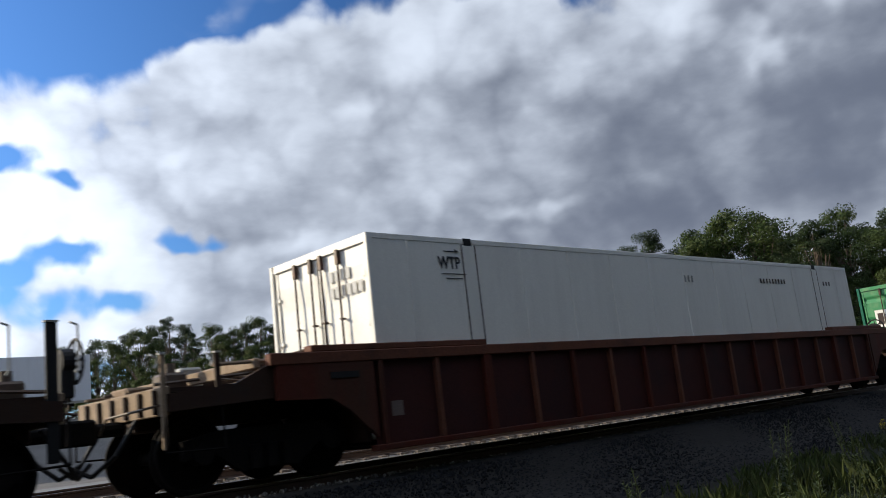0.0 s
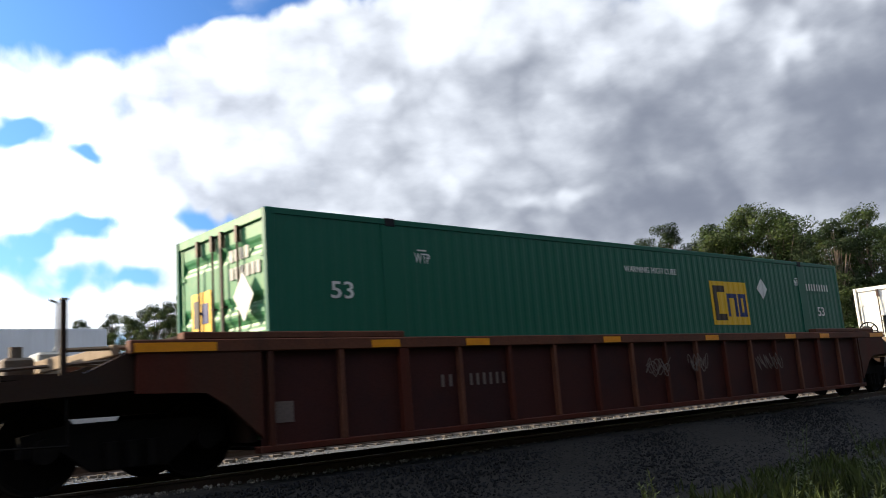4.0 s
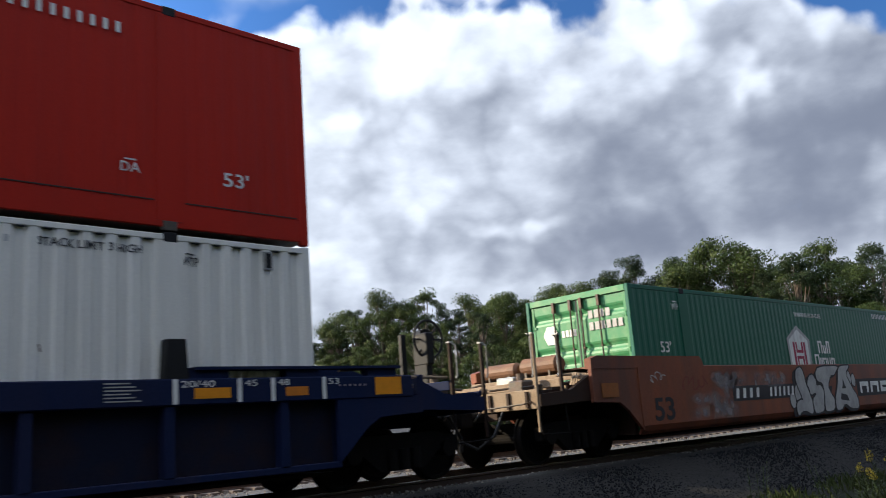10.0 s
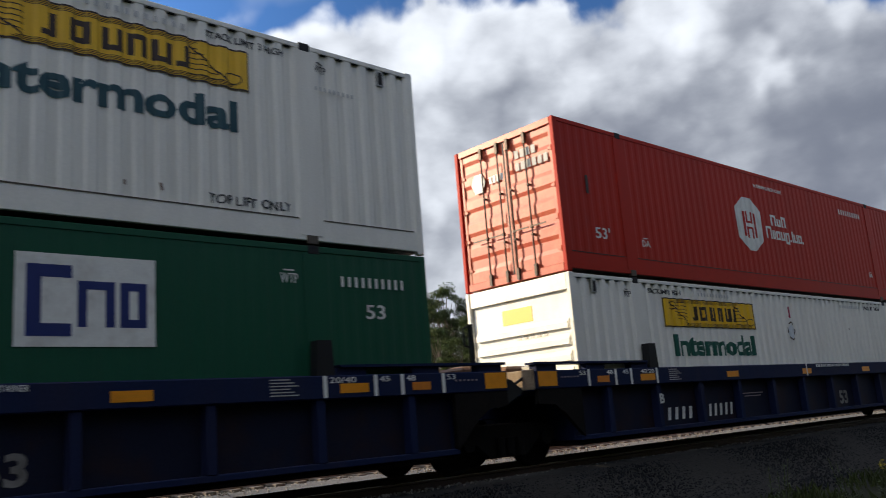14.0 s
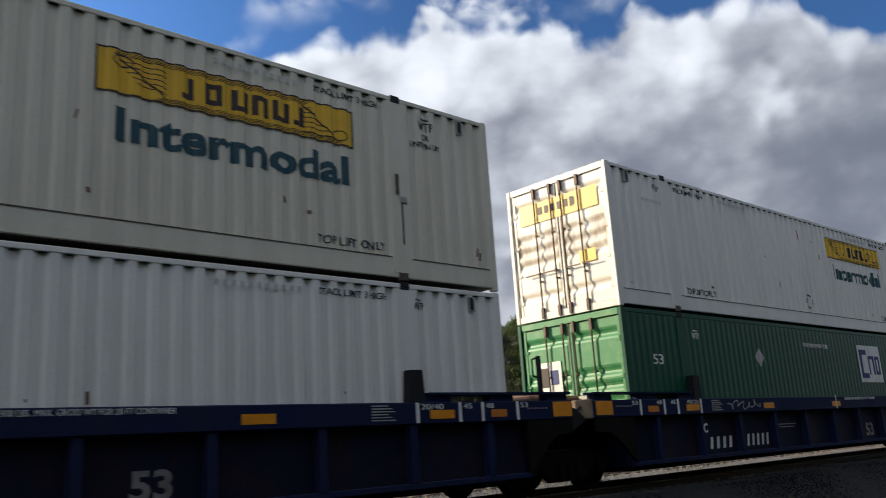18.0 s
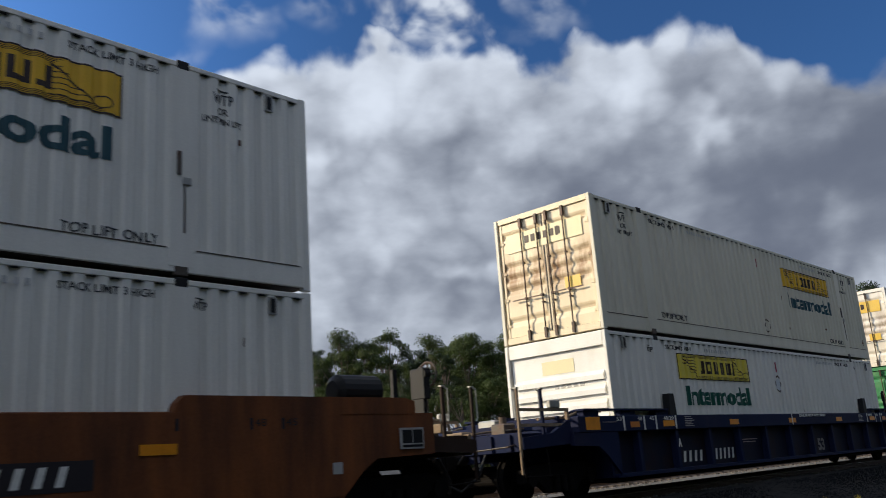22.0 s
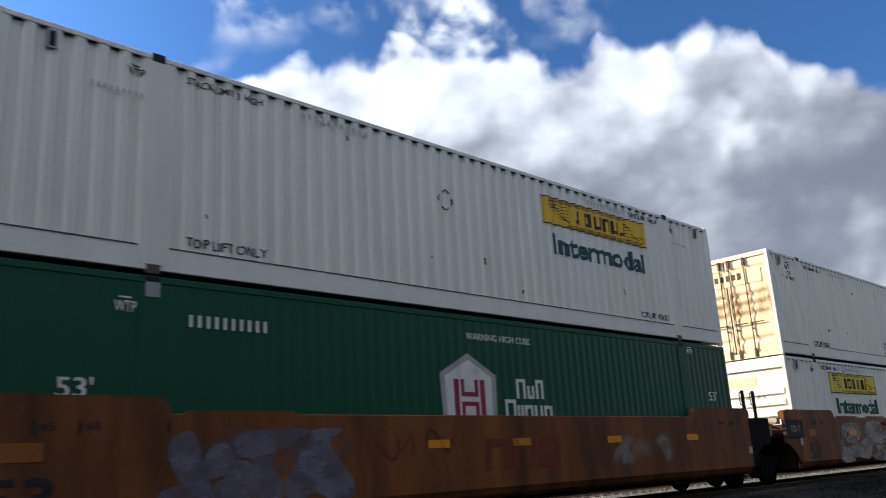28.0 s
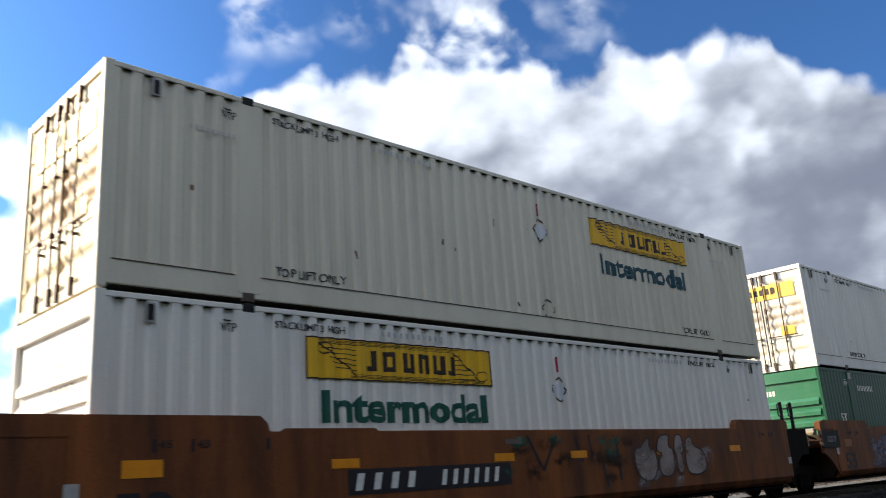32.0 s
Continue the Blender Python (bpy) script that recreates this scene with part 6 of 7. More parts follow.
for c in (c3, c4t, c2, c0, c1):
    for row, (zz, n) in enumerate(((2.32, 4), (2.08, 6))):
        for k in range(n):
            mat = M_FAINT if c is c1 else M_TAG
            end_plate("number_bar", c, -0.28 - 0.14 * (k + 1) + 0.04, -0.28 - 0.14 * k, zz, zz + 0.16, mat, -LENGTH / 2 + 0.030)
for c in (c3, c4t, c8b):
    xp = -LENGTH / 2 + (0.074 if c is c8b else 0.030)
    bm = bmesh.new()
    zc = 2.33 if c is c8b else 2.1
    ring = [(0.72 + math.cos(k * math.tau / 6) * 0.2, zc + math.sin(k * math.tau / 6) * 0.22) for k in range(6)]
    va = [bm.verts.new((xp - 0.006, y, z)) for y, z in ring]
    bm.faces.new(va)
    part("emblem", mesh_of("emblem", bm, M_LETTER, fix=False), M_LETTER, c, "white hexagon emblem")
    for k in range(4):
        end_plate("number_bar", c, 0.36 - 0.1 * k, 0.43 - 0.1 * k, zc - 0.08, zc + 0.06, M_LETTER, xp)



def press_on(c, pitch, depth):
    """Lays the painted marks of a side into its corrugation."""
    L = LENGTH / 2
    st = []
    for a, b in ((-L + 0.12, -POST - 0.16), (-POST + 0.16, POST - 0.16), (POST + 0.16, L - 0.12)):
        st += ripple(a, b, pitch)
    sx, sd = [q[0] for q in st], [q[1] * depth for q in st]
    kinds = ("sign_panel", "sign_border", "sign_bar", "scroll", "lettering", "letter", "emblem", "name_bar", "placard", "mark_bar", "scuff", "red_tape")
    for ob in c.children_recursive:
        if ob.type != "MESH" or not ob.name.startswith(kinds):
            continue
        me = ob.data
        xs = [v.co.x for v in me.vertices]
        if max(v.co.y for v in me.vertices) > -1.2 or max(xs) < -L + 0.1:
            continue
        bm = bmesh.new()
        bm.from_mesh(me)
        for q in sx:
            if min(xs) + 0.004 < q < max(xs) - 0.004:
                bmesh.ops.bisect_plane(bm, geom=bm.verts[:] + bm.edges[:] + bm.faces[:], plane_co=(q, 0, 0), plane_no=(1, 0, 0))
        for v in bm.verts:
            v.co.y += float(np.interp(v.co.x, sx, sd)) + 0.004
        bm.to_mesh(me)
        bm.free()


for c in (c4b, c6b, c7b, c9b, c5t, c6t, c7t, c8t, c9t):
    press_on(c, 0.275, 0.036)
press_on(c2, 0.21, 0.005)
for c in (c3, c5b, c8b):
    press_on(c, 0.21, 0.005)
press_on(c4t, 0.24, 0.007)

# ---- marks painted on the well cars ----
SIDE = -1.487


def reflector(car, x, z, w=0.47, h=0.12, mat=M_YELLOW, y=SIDE):
    return plate("reflector", car, x, x + w, z, z + h, mat, y, 0.004)


def blob(cx, cz, rx, rz, rng, n=22, rough=0.16):
    ph = [rng.uniform(0, 6.3) for _ in range(3)]
    out = []
    for k in range(n):
        a = k * math.tau / n
        r = 1 + rough * (math.sin(2 * a + ph[0]) + 0.6 * math.sin(3 * a + ph[1]) + 0.4 * math.sin(5 * a + ph[2]))
        out.append((cx + math.cos(a) * rx * r, cz + math.sin(a) * rz * r))
    return out




# the silver piece: letters in a unit box, and their dark counters
PIECE = {
    "stem": [(0.14, 0.95), (0.21, 0.99), (0.24, 0.85), (0.25, 0.61), (0.27, 0.53), (0.29, 0.37), (0.30, 0.29), (0.30, 0.08), (0.27, 0.01), (0.20, 0.09), (0.14, 0.09), (0.09, -0.00), (0.07, 0.11), (0.08, 0.29), (0.15, 0.35), (0.17, 0.33), (0.12, 0.61), (0.11, 0.80)],
    "arm": [(0.28, 0.53), (0.25, 0.61), (0.30, 0.81), (0.36, 0.84), (0.40, 0.69), (0.39, 0.60), (0.45, 0.62), (0.49, 0.48), (0.47, 0.30), (0.45, 0.06), (0.36, 0.02), (0.31, 0.04), (0.30, 0.33), (0.38, 0.45), (0.28, 0.38)],
    "bar": [(0.39, 0.84), (0.45, 0.99), (0.78, 1.00), (0.72, 0.87), (0.67, 0.77), (0.62, 0.78), (0.56, 0.57), (0.59, 0.41), (0.63, 0.31), (0.61, 0.06), (0.50, 0.03), (0.46, 0.08), (0.49, 0.48), (0.48, 0.63), (0.41, 0.66)],
    "peak": [(0.78, 1.00), (0.96, 1.01), (0.86, 0.82), (0.92, 0.55), (1.00, 0.31), (1.00, 0.04), (0.86, 0.05), (0.78, 0.18), (0.71, 0.04), (0.63, 0.05), (0.63, 0.28), (0.71, 0.62), (0.74, 0.89)],
}
COUNTERS = {"peak": [[(0.80, 0.70), (0.83, 0.50), (0.77, 0.50)], [(0.74, 0.40), (0.83, 0.36), (0.85, 0.23), (0.72, 0.27)]], "bar": [[(0.56, 0.56), (0.62, 0.57), (0.59, 0.42)]]}


def soften(pts, times=1):
    """Rounds the corners of an outline by cutting them."""
    for _ in range(times):
        cut = []
        for p, q in zip(pts, pts[1:] + pts[:1]):
            cut += [(p[0] * 0.78 + q[0] * 0.22, p[1] * 0.78 + q[1] * 0.22), (p[0] * 0.22 + q[0] * 0.78, p[1] * 0.22 + q[1] * 0.78)]
        pts = cut
    return pts


def rim(bm, shape, half, y0, y1):
    """A sprayed line along a closed outline."""
    for (ax, az), (bx, bz) in zip(shape, shape[1:] + shape[:1]):
        d = Vector((bx - ax, bz - az))
        if d.length < 1e-4:
            continue
        d.normalize()
        n, e = Vector((-d.y, d.x)) * half, d * half * 0.5
        slab(bm, [(ax - e.x + n.x, az - e.y + n.y), (ax - e.x - n.x, az - e.y - n.y), (bx + e.x - n.x, bz + e.y - n.y), (bx + e.x + n.x, bz + e.y + n.y)], y0, y1)


def silver_piece(car, x0, x1, z0, z1):
    """A silver piece of four bodies that overlap, each with a black rim, a black drop shade and dark counters."""
    def put(pts):
        return [(x0 + u * (x1 - x0), max(z0, min(z1 + 0.02, z0 + v * (z1 - z0)))) for u, v in pts]
    for k, (name, pts) in enumerate(PIECE.items()):
        shape = put(soften(pts))
        body, line, shade = bmesh.new(), bmesh.new(), bmesh.new()
        slab(body, shape, SIDE - 0.0060 - 0.0006 * k, SIDE - 0.002)
        rim(line, shape, 0.019, SIDE - 0.0095, SIDE - 0.003)
        slab(shade, [(x - 0.17 if k < 2 else x - 0.10, max(z0, z - 0.05)) for x, z in shape], SIDE - 0.0045, SIDE - 0.001)
        g = part("graffiti_letter", body, M_TAG, car, "large silver graffiti letter with a black outline")
        part("letter_outline", line, M_TAG_LINE, g)
        part("letter_shadow", shade, M_TAG_LINE, g)
        for hole in COUNTERS.get(name, ()):
            bm = bmesh.new()
            slab(bm, put(hole), SIDE - 0.0098, SIDE - 0.006)
            part("letter_hole", bm, M_TAG_LINE, g)
    for u, v, r in ((0.045, 0.33, 0.17), (0.12, 0.45, 0.19), (0.90, 0.72, 0.16), (0.97, 0.67, 0.15)):
        (bx, bz), = put([(u, v)])
        outline("graffiti_bubble", car, blob(bx, bz, r * 0.8 + 0.035, r * 1.1 + 0.035, random.Random(3), 20, 0.03), M_TAG_LINE, SIDE, 0.0050)
        outline("graffiti_bubble", car, blob(bx, bz, r * 0.8, r * 1.1, random.Random(3), 20, 0.03), M_TAG, SIDE, 0.0056)


# a faded piece of five letters, some in two strokes, and a smaller round one
OLD_PIECE = [
    [(0.015, 0.70), (0.06, 0.92), (0.16, 0.93), (0.20, 0.76), (0.17, 0.45), (0.07, 0.44)],
    [(0.0, 0.36), (0.16, 0.40), (0.24, 0.55), (0.29, 0.72), (0.31, 0.55), (0.28, 0.25), (0.25, 0.05), (0.18, 0.10), (0.13, 0.16), (0.11, 0.02), (0.01, 0.02)],
    [(0.30, 0.90), (0.38, 0.98), (0.45, 0.95), (0.42, 0.75), (0.54, 0.75), (0.55, 0.62), (0.44, 0.38), (0.36, 0.42), (0.29, 0.62)],
    [(0.36, 0.37), (0.46, 0.37), (0.53, 0.52), (0.45, 0.22), (0.54, 0.32), (0.56, 0.10), (0.50, 0.0), (0.36, 0.0), (0.32, 0.12), (0.40, 0.22)],
    [(0.555, 0.80), (0.61, 0.95), (0.585, 0.66), (0.60, 0.40), (0.585, 0.05), (0.565, 0.40), (0.57, 0.66)],
    [(0.62, 0.92), (0.74, 0.93), (0.76, 0.70), (0.72, 0.55), (0.76, 0.40), (0.75, 0.10), (0.72, 0.0), (0.64, 0.0), (0.62, 0.15), (0.66, 0.25), (0.66, 0.50), (0.61, 0.62)],
    [(0.78, 0.80), (0.82, 0.92), (0.85, 0.85), (0.865, 0.60), (0.85, 0.46), (0.80, 0.42), (0.80, 0.28), (0.84, 0.22), (0.87, 0.35), (0.88, 0.05), (0.82, 0.0), (0.775, 0.10), (0.765, 0.45)],
    [(0.885, 0.60), (0.93, 0.90), (0.985, 0.90), (1.0, 0.70), (0.955, 0.60), (0.945, 0.30), (0.955, 0.02), (0.905, 0.02), (0.895, 0.35)],
]
ROUND_PIECE = [
    [(0.0, 0.55), (0.04, 0.72), (0.10, 0.70), (0.14, 0.85), (0.22, 0.92), (0.20, 0.70), (0.28, 0.66), (0.30, 0.35), (0.24, 0.08), (0.12, 0.04), (0.03, 0.22)],
    [(0.31, 0.75), (0.36, 0.95), (0.50, 0.97), (0.46, 0.72), (0.53, 0.66), (0.52, 0.22), (0.44, 0.10), (0.33, 0.15), (0.32, 0.45), (0.38, 0.58), (0.31, 0.62)],
    [(0.54, 0.70), (0.58, 0.96), (0.66, 0.96), (0.68, 0.66), (0.64, 0.55), (0.66, 0.25), (0.62, 0.14), (0.56, 0.20), (0.57, 0.50)],
    [(0.70, 0.60), (0.72, 0.88), (0.80, 0.92), (0.82, 0.72), (0.98, 0.60), (0.99, 0.20), (0.85, 0.10), (0.72, 0.14), (0.69, 0.35)],
]


def faded_piece(car, x0, x1, z0, z1, shapes, fill, line, label, grow=1.0):
    """Old sprayed letters in a unit box, each a thin coat, with a thin dark outline where it has one."""
    for k, pts in enumerate(shapes.values() if isinstance(shapes, dict) else shapes):
        mu = sum(p[0] for p in pts) / len(pts)
        shape = [(x0 + (mu + grow * (u - mu)) * (x1 - x0), z0 + v * (z1 - z0)) for u, v in soften(pts)]
        body = bmesh.new()
        slab(body, shape, SIDE - 0.0072 - 0.0004 * k, SIDE - 0.0066)
        letter = part("graffiti_letter", body, fill, car, label)
        if line:
            bm = bmesh.new()
            rim(bm, shape, 0.014, SIDE - 0.0100, SIDE - 0.0070)
            part("letter_outline", bm, line, letter)


def mist(car, x0, x1, z0, z1, count, seed, mat, name="spray_haze", size=1.0):
    rng = random.Random(seed)
    for i in range(count):
        bm = bmesh.new()
        rim = blob(rng.uniform(x0, x1), rng.uniform(z0, z1), rng.uniform(0.25, 0.6) * size, rng.uniform(0.14, 0.28) * size, rng, 18, 0.12)
        bm.faces.new([bm.verts.new((px, SIDE - 0.0035 - 0.00015 * i, min(max(pz, 0.42), 1.54))) for px, pz in rim])
        part(name, bm, mat, car)


def scribble(car, x, z, w, h, n, seed, mat, width=0.02):
    """One looping line of thin spray paint."""
    rng = random.Random(seed)
    p1, p2, q = rng.uniform(0, 6), rng.uniform(0, 6), rng.uniform(0.7, 1.3)
    m = n * 5
    pts = []
    for k in range(m + 1):
        f = k / m
        a = f * n * 2.2 + p1
        pts.append(Vector((x + w * f + 0.07 * math.sin(a * 1.07 * q + p2), z + h * (0.32 * math.sin(a) + 0.18 * math.sin(a * 0.37 + p2)))))
    bm = bmesh.new()
    prev = None
    for k, p in enumerate(pts):
        d = (pts[min(k + 1, m)] - pts[max(k - 1, 0)]).normalized()
        nrm = Vector((-d.y, d.x)) * width * 0.5
        e = [bm.verts.new((c.x, SIDE - 0.004, c.y)) for c in (p + nrm, p - nrm)]
        if prev:
            bm.faces.new((prev[0], prev[1], e[1], e[0]))
        prev = e
    part("scribble", bm, mat, car)


def stencil_53(car, x, z, mat, w=0.70, h=0.44, y=SIDE):
    words(car, "53", x, z, w, h, mat, y, bold=0.02)


def car_plate(car, x0, x1, z0, z1, back=True, slant=0.05):
    if back:
        plate("number_plate", car, x0, x1, z0, z1, M_TAG_LINE, SIDE, 0.003, "black panel with slanting white bars")
    h = (z1 - z0) * 0.66
    a = x0 + 0.12
    w = (x1 - x0 - 0.3)
    code_bars(car, a, a + 0.42 * w, z0 + 0.17 * (z1 - z0), h, 4, M_LETTER, SIDE - 0.002, slant)
    code_bars(car, a + 0.54 * w, a + w, z0 + 0.17 * (z1 - z0), h, 6, M_LETTER, SIDE - 0.002, slant)


for x, w in ((-9.82, 0.95), (-6.68, 0.47), (-4.99, 0.47), (-1.82, 0.47), (1.35, 0.47), (4.55, 0.47), (6.22, 0.47), (9.0, 0.8)):
    reflector(w2, x, 1.415, w, 0.10)
scribble(w2, -0.7, 0.95, 0.7, 0.34, 26, 1, M_TAG_FADE)
scribble(w2, 0.7, 1.0, 0.6, 0.34, 26, 2, M_TAG_FADE)
scribble(w2, 3.2, 0.95, 1.0, 0.34, 34, 3, M_TAG_FADE)
code_bars(w2, -5.45, -5.15, 0.85, 0.17, 2, M_TAG_FADE, -1.40)
code_bars(w2, -4.9, -4.1, 0.85, 0.17, 6, M_TAG_FADE, -1.40)
plate("notice_plate", w2, -8.1, -7.85, 0.55, 0.80, M_TAG_FADE, -1.40)
plate("notice_plate", w1, -8.0, -7.8, 0.65, 0.85, M_TAG_FADE, -1.40)
for xx in (-7.6, -6.6):
    boxed("side_opening", (xx - 1.4, xx - 0.95, SIDE, SIDE + 0.02, 1.20, 1.28), M_DARK, w1)
    break

# orange car with the grey piece
car_plate(w3, -4.85, -1.6, 0.83, 1.15)
plate("name_plate", w3, 2.02, 4.58, 0.74, 1.20, M_TAG_LINE, SIDE, 0.003)
for k in range(3):
    x = 2.22 + 0.76 * k
    open_block("name_bar", w3, x, x + 0.60, 0.82, 1.12, 0.13, (1, 1, 2)[k], M_LETTER, SIDE - 0.003, 0.004, 0.04)
silver_piece(w3, -2.18, 1.97, 0.36, 1.57)
mist(w3, -5.6, -2.1, 1.22, 1.40, 12, 8, M_HAZE, size=1.2)
mist(w3, -6.2, -4.9, 0.6, 1.2, 8, 9, M_HAZE, size=1.3)
scribble(w3, -8.0, 1.38, 0.5, 0.2, 8, 10, M_TAG)
scribble(w3, 4.7, 1.30, 0.9, 0.22, 12, 11, M_TAG_DIM)
scribble(w3, -6.9, 1.25, 1.0, 0.3, 12, 12, M_TAG_RED, 0.03)
stencil_53(w3, -7.94, 0.56, M_TAG_LINE)
reflector(w3, -9.55, 1.05, 0.5, 0.25, M_DULL_REFL)

# blue three-unit set
PANEL = -1.487 + 0.18
for car, letter in ((w4, "B"), (w5, "C"), (w6, "A")):
    for x in (-6.58, -3.52, -0.09, 3.34, 6.28):
        reflector(car, x, 1.27, 0.46, 0.12)
    for x in (-7.85, 7.5):
        reflector(car, x, 1.27, 0.33, 0.11, M_ORANGE_REFL)
    for s in (-1, 1):
        for k, x in enumerate((6.05, 6.86, 7.32, 8.08)):
            plate("gauge_tick", car, s * x - 0.03, s * x + 0.03, 1.215, 1.495, M_LETTER, SIDE, 0.003)
            words(car, ("20/40" if s > 0 else "40/20", "45", "48", "53")[k], s * x + (0.07 if s > 0 else (-0.50 if k == 0 else -0.25)), 1.40, 0.42 if k == 0 else 0.17, 0.075, M_LETTER, SIDE)
        reflector(car, s * 8.92 - (0.0 if s > 0 else 0.46), 1.245, 0.46, 0.235, M_YELLOW)
        code_bars(car, s * 8.56 - 0.25, s * 8.56 + 0.25, 1.37, 0.025, 6, M_TAG_DIM, SIDE)
        bm = bmesh.new()
        for k in range(6):
            box(bm, s * 5.45 - 0.2, s * 5.45 + 0.2 - 0.06 * (k % 3), SIDE - 0.003, SIDE, 1.26 + 0.038 * k, 1.275 + 0.038 * k)
        part("notice_bar", bm, M_TAG, car)
    plate("gauge_tick", car, 0.11, 0.16, 1.22, 1.53, M_LETTER, SIDE - 0.004, 0.003)
    words(car, "52,900 LBS. MAX. GROSS WT FOR 20 FT CONTAINER", 0.66, 1.405, 1.88, 0.075, M_LETTER, SIDE)
    words(car, letter, -6.04 + 0.03, 0.84, 0.14, 0.18, M_LETTER, -1.459, bold=0.03)
    code_bars(car, -5.60, -4.62, 0.52, 0.23, 4, M_LETTER, PANEL, 0.05)
    code_bars(car, -4.33, -3.08, 0.52, 0.24, 6, M_LETTER, PANEL, 0.05)
    words(car, "53", 2.11, 0.50, 0.48, 0.33, M_DIM_LETTER, PANEL, bold=0.03)
    strokes("notice_bar", car, [(-2.7, 0.92, -1.8, 0.92, 0.02), (-2.6, 0.86, -1.9, 0.86, 0.02)], M_TAG_DIM, PANEL)
scribble(w5, -5.0, 1.36, 1.3, 0.2, 14, 21, M_TAG)

# orange three-unit set
for car, seed in ((w7, 61), (w8, 62), (w9, 63)):
    for s in (-1, 1):
        for x in (5.95, 6.95, 7.42):
            plate("gauge_tick", car, s * x - 0.02, s * x + 0.02, 1.38, 1.52, M_TAG_LINE, SIDE, 0.003)
        words(car, "48", s * 6.95 + 0.05, 1.42, 0.17, 0.09, M_TAG_LINE, SIDE)
        words(car, "45", s * 7.42 + 0.05, 1.42, 0.17, 0.09, M_TAG_LINE, SIDE)
    stencil_53(car, -7.86, 0.54, M_TAG_LINE, 0.68, 0.42)
    reflector(car, -7.78, 1.11, 0.47, 0.19, M_YELLOW if car is w9 else M_DULL_REFL)
    for x in (-5.0, -1.9, 0.0, 2.65, 5.5):
        reflector(car, x, 1.12, 0.45, 0.12, y=SIDE - 0.0085 if car is w7 else SIDE)
    for x0 in (-5.8, -3.55, -0.9, 2.1, 4.6):
        q = [(x0, 1.58), (x0 + 0.10, 1.635), (x0 + 1.55, 1.635), (x0 + 1.65, 1.58)]
        if x0 + 1.65 < 5.8 and car is w7 or x0 == -5.8:
            outline("guide_plate", car, q[::-1], M_ORANGE, SIDE + 0.03, 0.028)
    if car is not w9:
        boxed("connector_panel", (-9.13, -8.10, SIDE - 0.012, SIDE + 0.05, 1.10, 1.53), M_DARK, car, "black panel with white lettering")
        words(car, "125 T", -8.82, 1.24, 0.52, 0.15, M_TAG, SIDE - 0.012)
    plate("notice_plate", car, -8.38, -8.22, 0.92, 1.08, M_TAG, SIDE, 0.004)
    plate("notice_plate", car, 8.2, 8.36, 0.78, 0.93, M_TAG, SIDE, 0.004)
    if car is not w7:
        continue
    boxed("box_frame", (9.44, 9.90, SIDE - 0.02, SIDE + 0.01, 1.06, 1.36), M_TAG, car)
    for a, b, c, d in ((9.47, 9.66, 1.14, 1.33), (9.68, 9.87, 1.14, 1.33), (9.47, 9.87, 1.085, 1.12)):
        boxed("box_face", (a, b, SIDE - 0.024, SIDE - 0.02, c, d), M_DARK, car)
car_plate(w7, 1.85, 5.0, 0.79, 1.10)
faded_piece(w7, -5.65, 1.40, 0.36, 1.56, OLD_PIECE, M_TAG_FAINT, None, "faded pale grey graffiti letter sprayed over the side", grow=1.22)
for u, v, a, b in ((0.700, 0.70, 0.10, 0.07), (0.705, 0.28, 0.12, 0.10), (0.825, 0.66, 0.10, 0.10), (0.955, 0.76, 0.07, 0.06)):
    outline("letter_hole", w7, blob(-5.65 + 7.05 * u, 0.36 + 1.2 * v, a, b, random.Random(5), 14, 0.1), M_ORANGE, SIDE, 0.0095)
words(w7, "DWG33", -2.37, 1.37, 0.46, 0.10, M_TAG_LINE, SIDE - 0.009)
mist(w7, -5.7, 1.2, 0.45, 1.4, 30, 74, M_HAZE, size=1.1)
scribble(w7, 1.0, 1.2, 0.8, 0.6, 12, 73, M_TAG, 0.03)
words(w7, "B", 1.25, 0.80, 0.22, 0.2, M_TAG_LINE, SIDE, bold=0.02)
mist(w8, -6.1, -3.6, 0.55, 1.35, 14, 85, M_HAZE_MAUVE)
faded_piece(w8, -6.3, -3.3, 0.48, 1.42, PIECE, M_TAG_MAUVE, None, "worn mauve and grey graffiti letter")
mist(w8, 3.0, 4.8, 0.75, 1.15, 9, 82, M_HAZE)
scribble(w8, -3.1, 1.15, 0.9, 0.35, 12, 83, M_TAG_RED, 0.04)
scribble(w8, -2.0, 1.2, 0.7, 0.4, 5, 84, M_TAG_LINE, 0.03)
for k in range(3):
    x = -0.70 + 0.66 * k
    open_block("name_bar", w8, x, x + 0.56, 0.76, 1.24, 0.13, (1, 1, 2)[k], M_TAG_RED, SIDE, 0.004, 0.05)
car_plate(w9, -4.75, -1.55, 0.77, 1.10)
faded_piece(w9, 1.85, 4.45, 0.60, 1.52, ROUND_PIECE, M_TAG_PINK, M_TAG_LINE, "worn pinkish grey rounded graffiti letter")
mist(w9, 1.7, 4.6, 0.6, 1.4, 10, 95, M_HAZE)
mist(w9, -1.5, 1.8, 0.7, 1.4, 12, 92, M_HAZE_DARK, size=0.8)
mist(w9, -2.0, 1.5, 0.9, 1.4, 3, 93, M_HAZE_TEAL, size=0.6)
mist(w9, -1.4, 1.6, 1.35, 1.48, 6, 96, M_HAZE_TEAL, size=0.7)
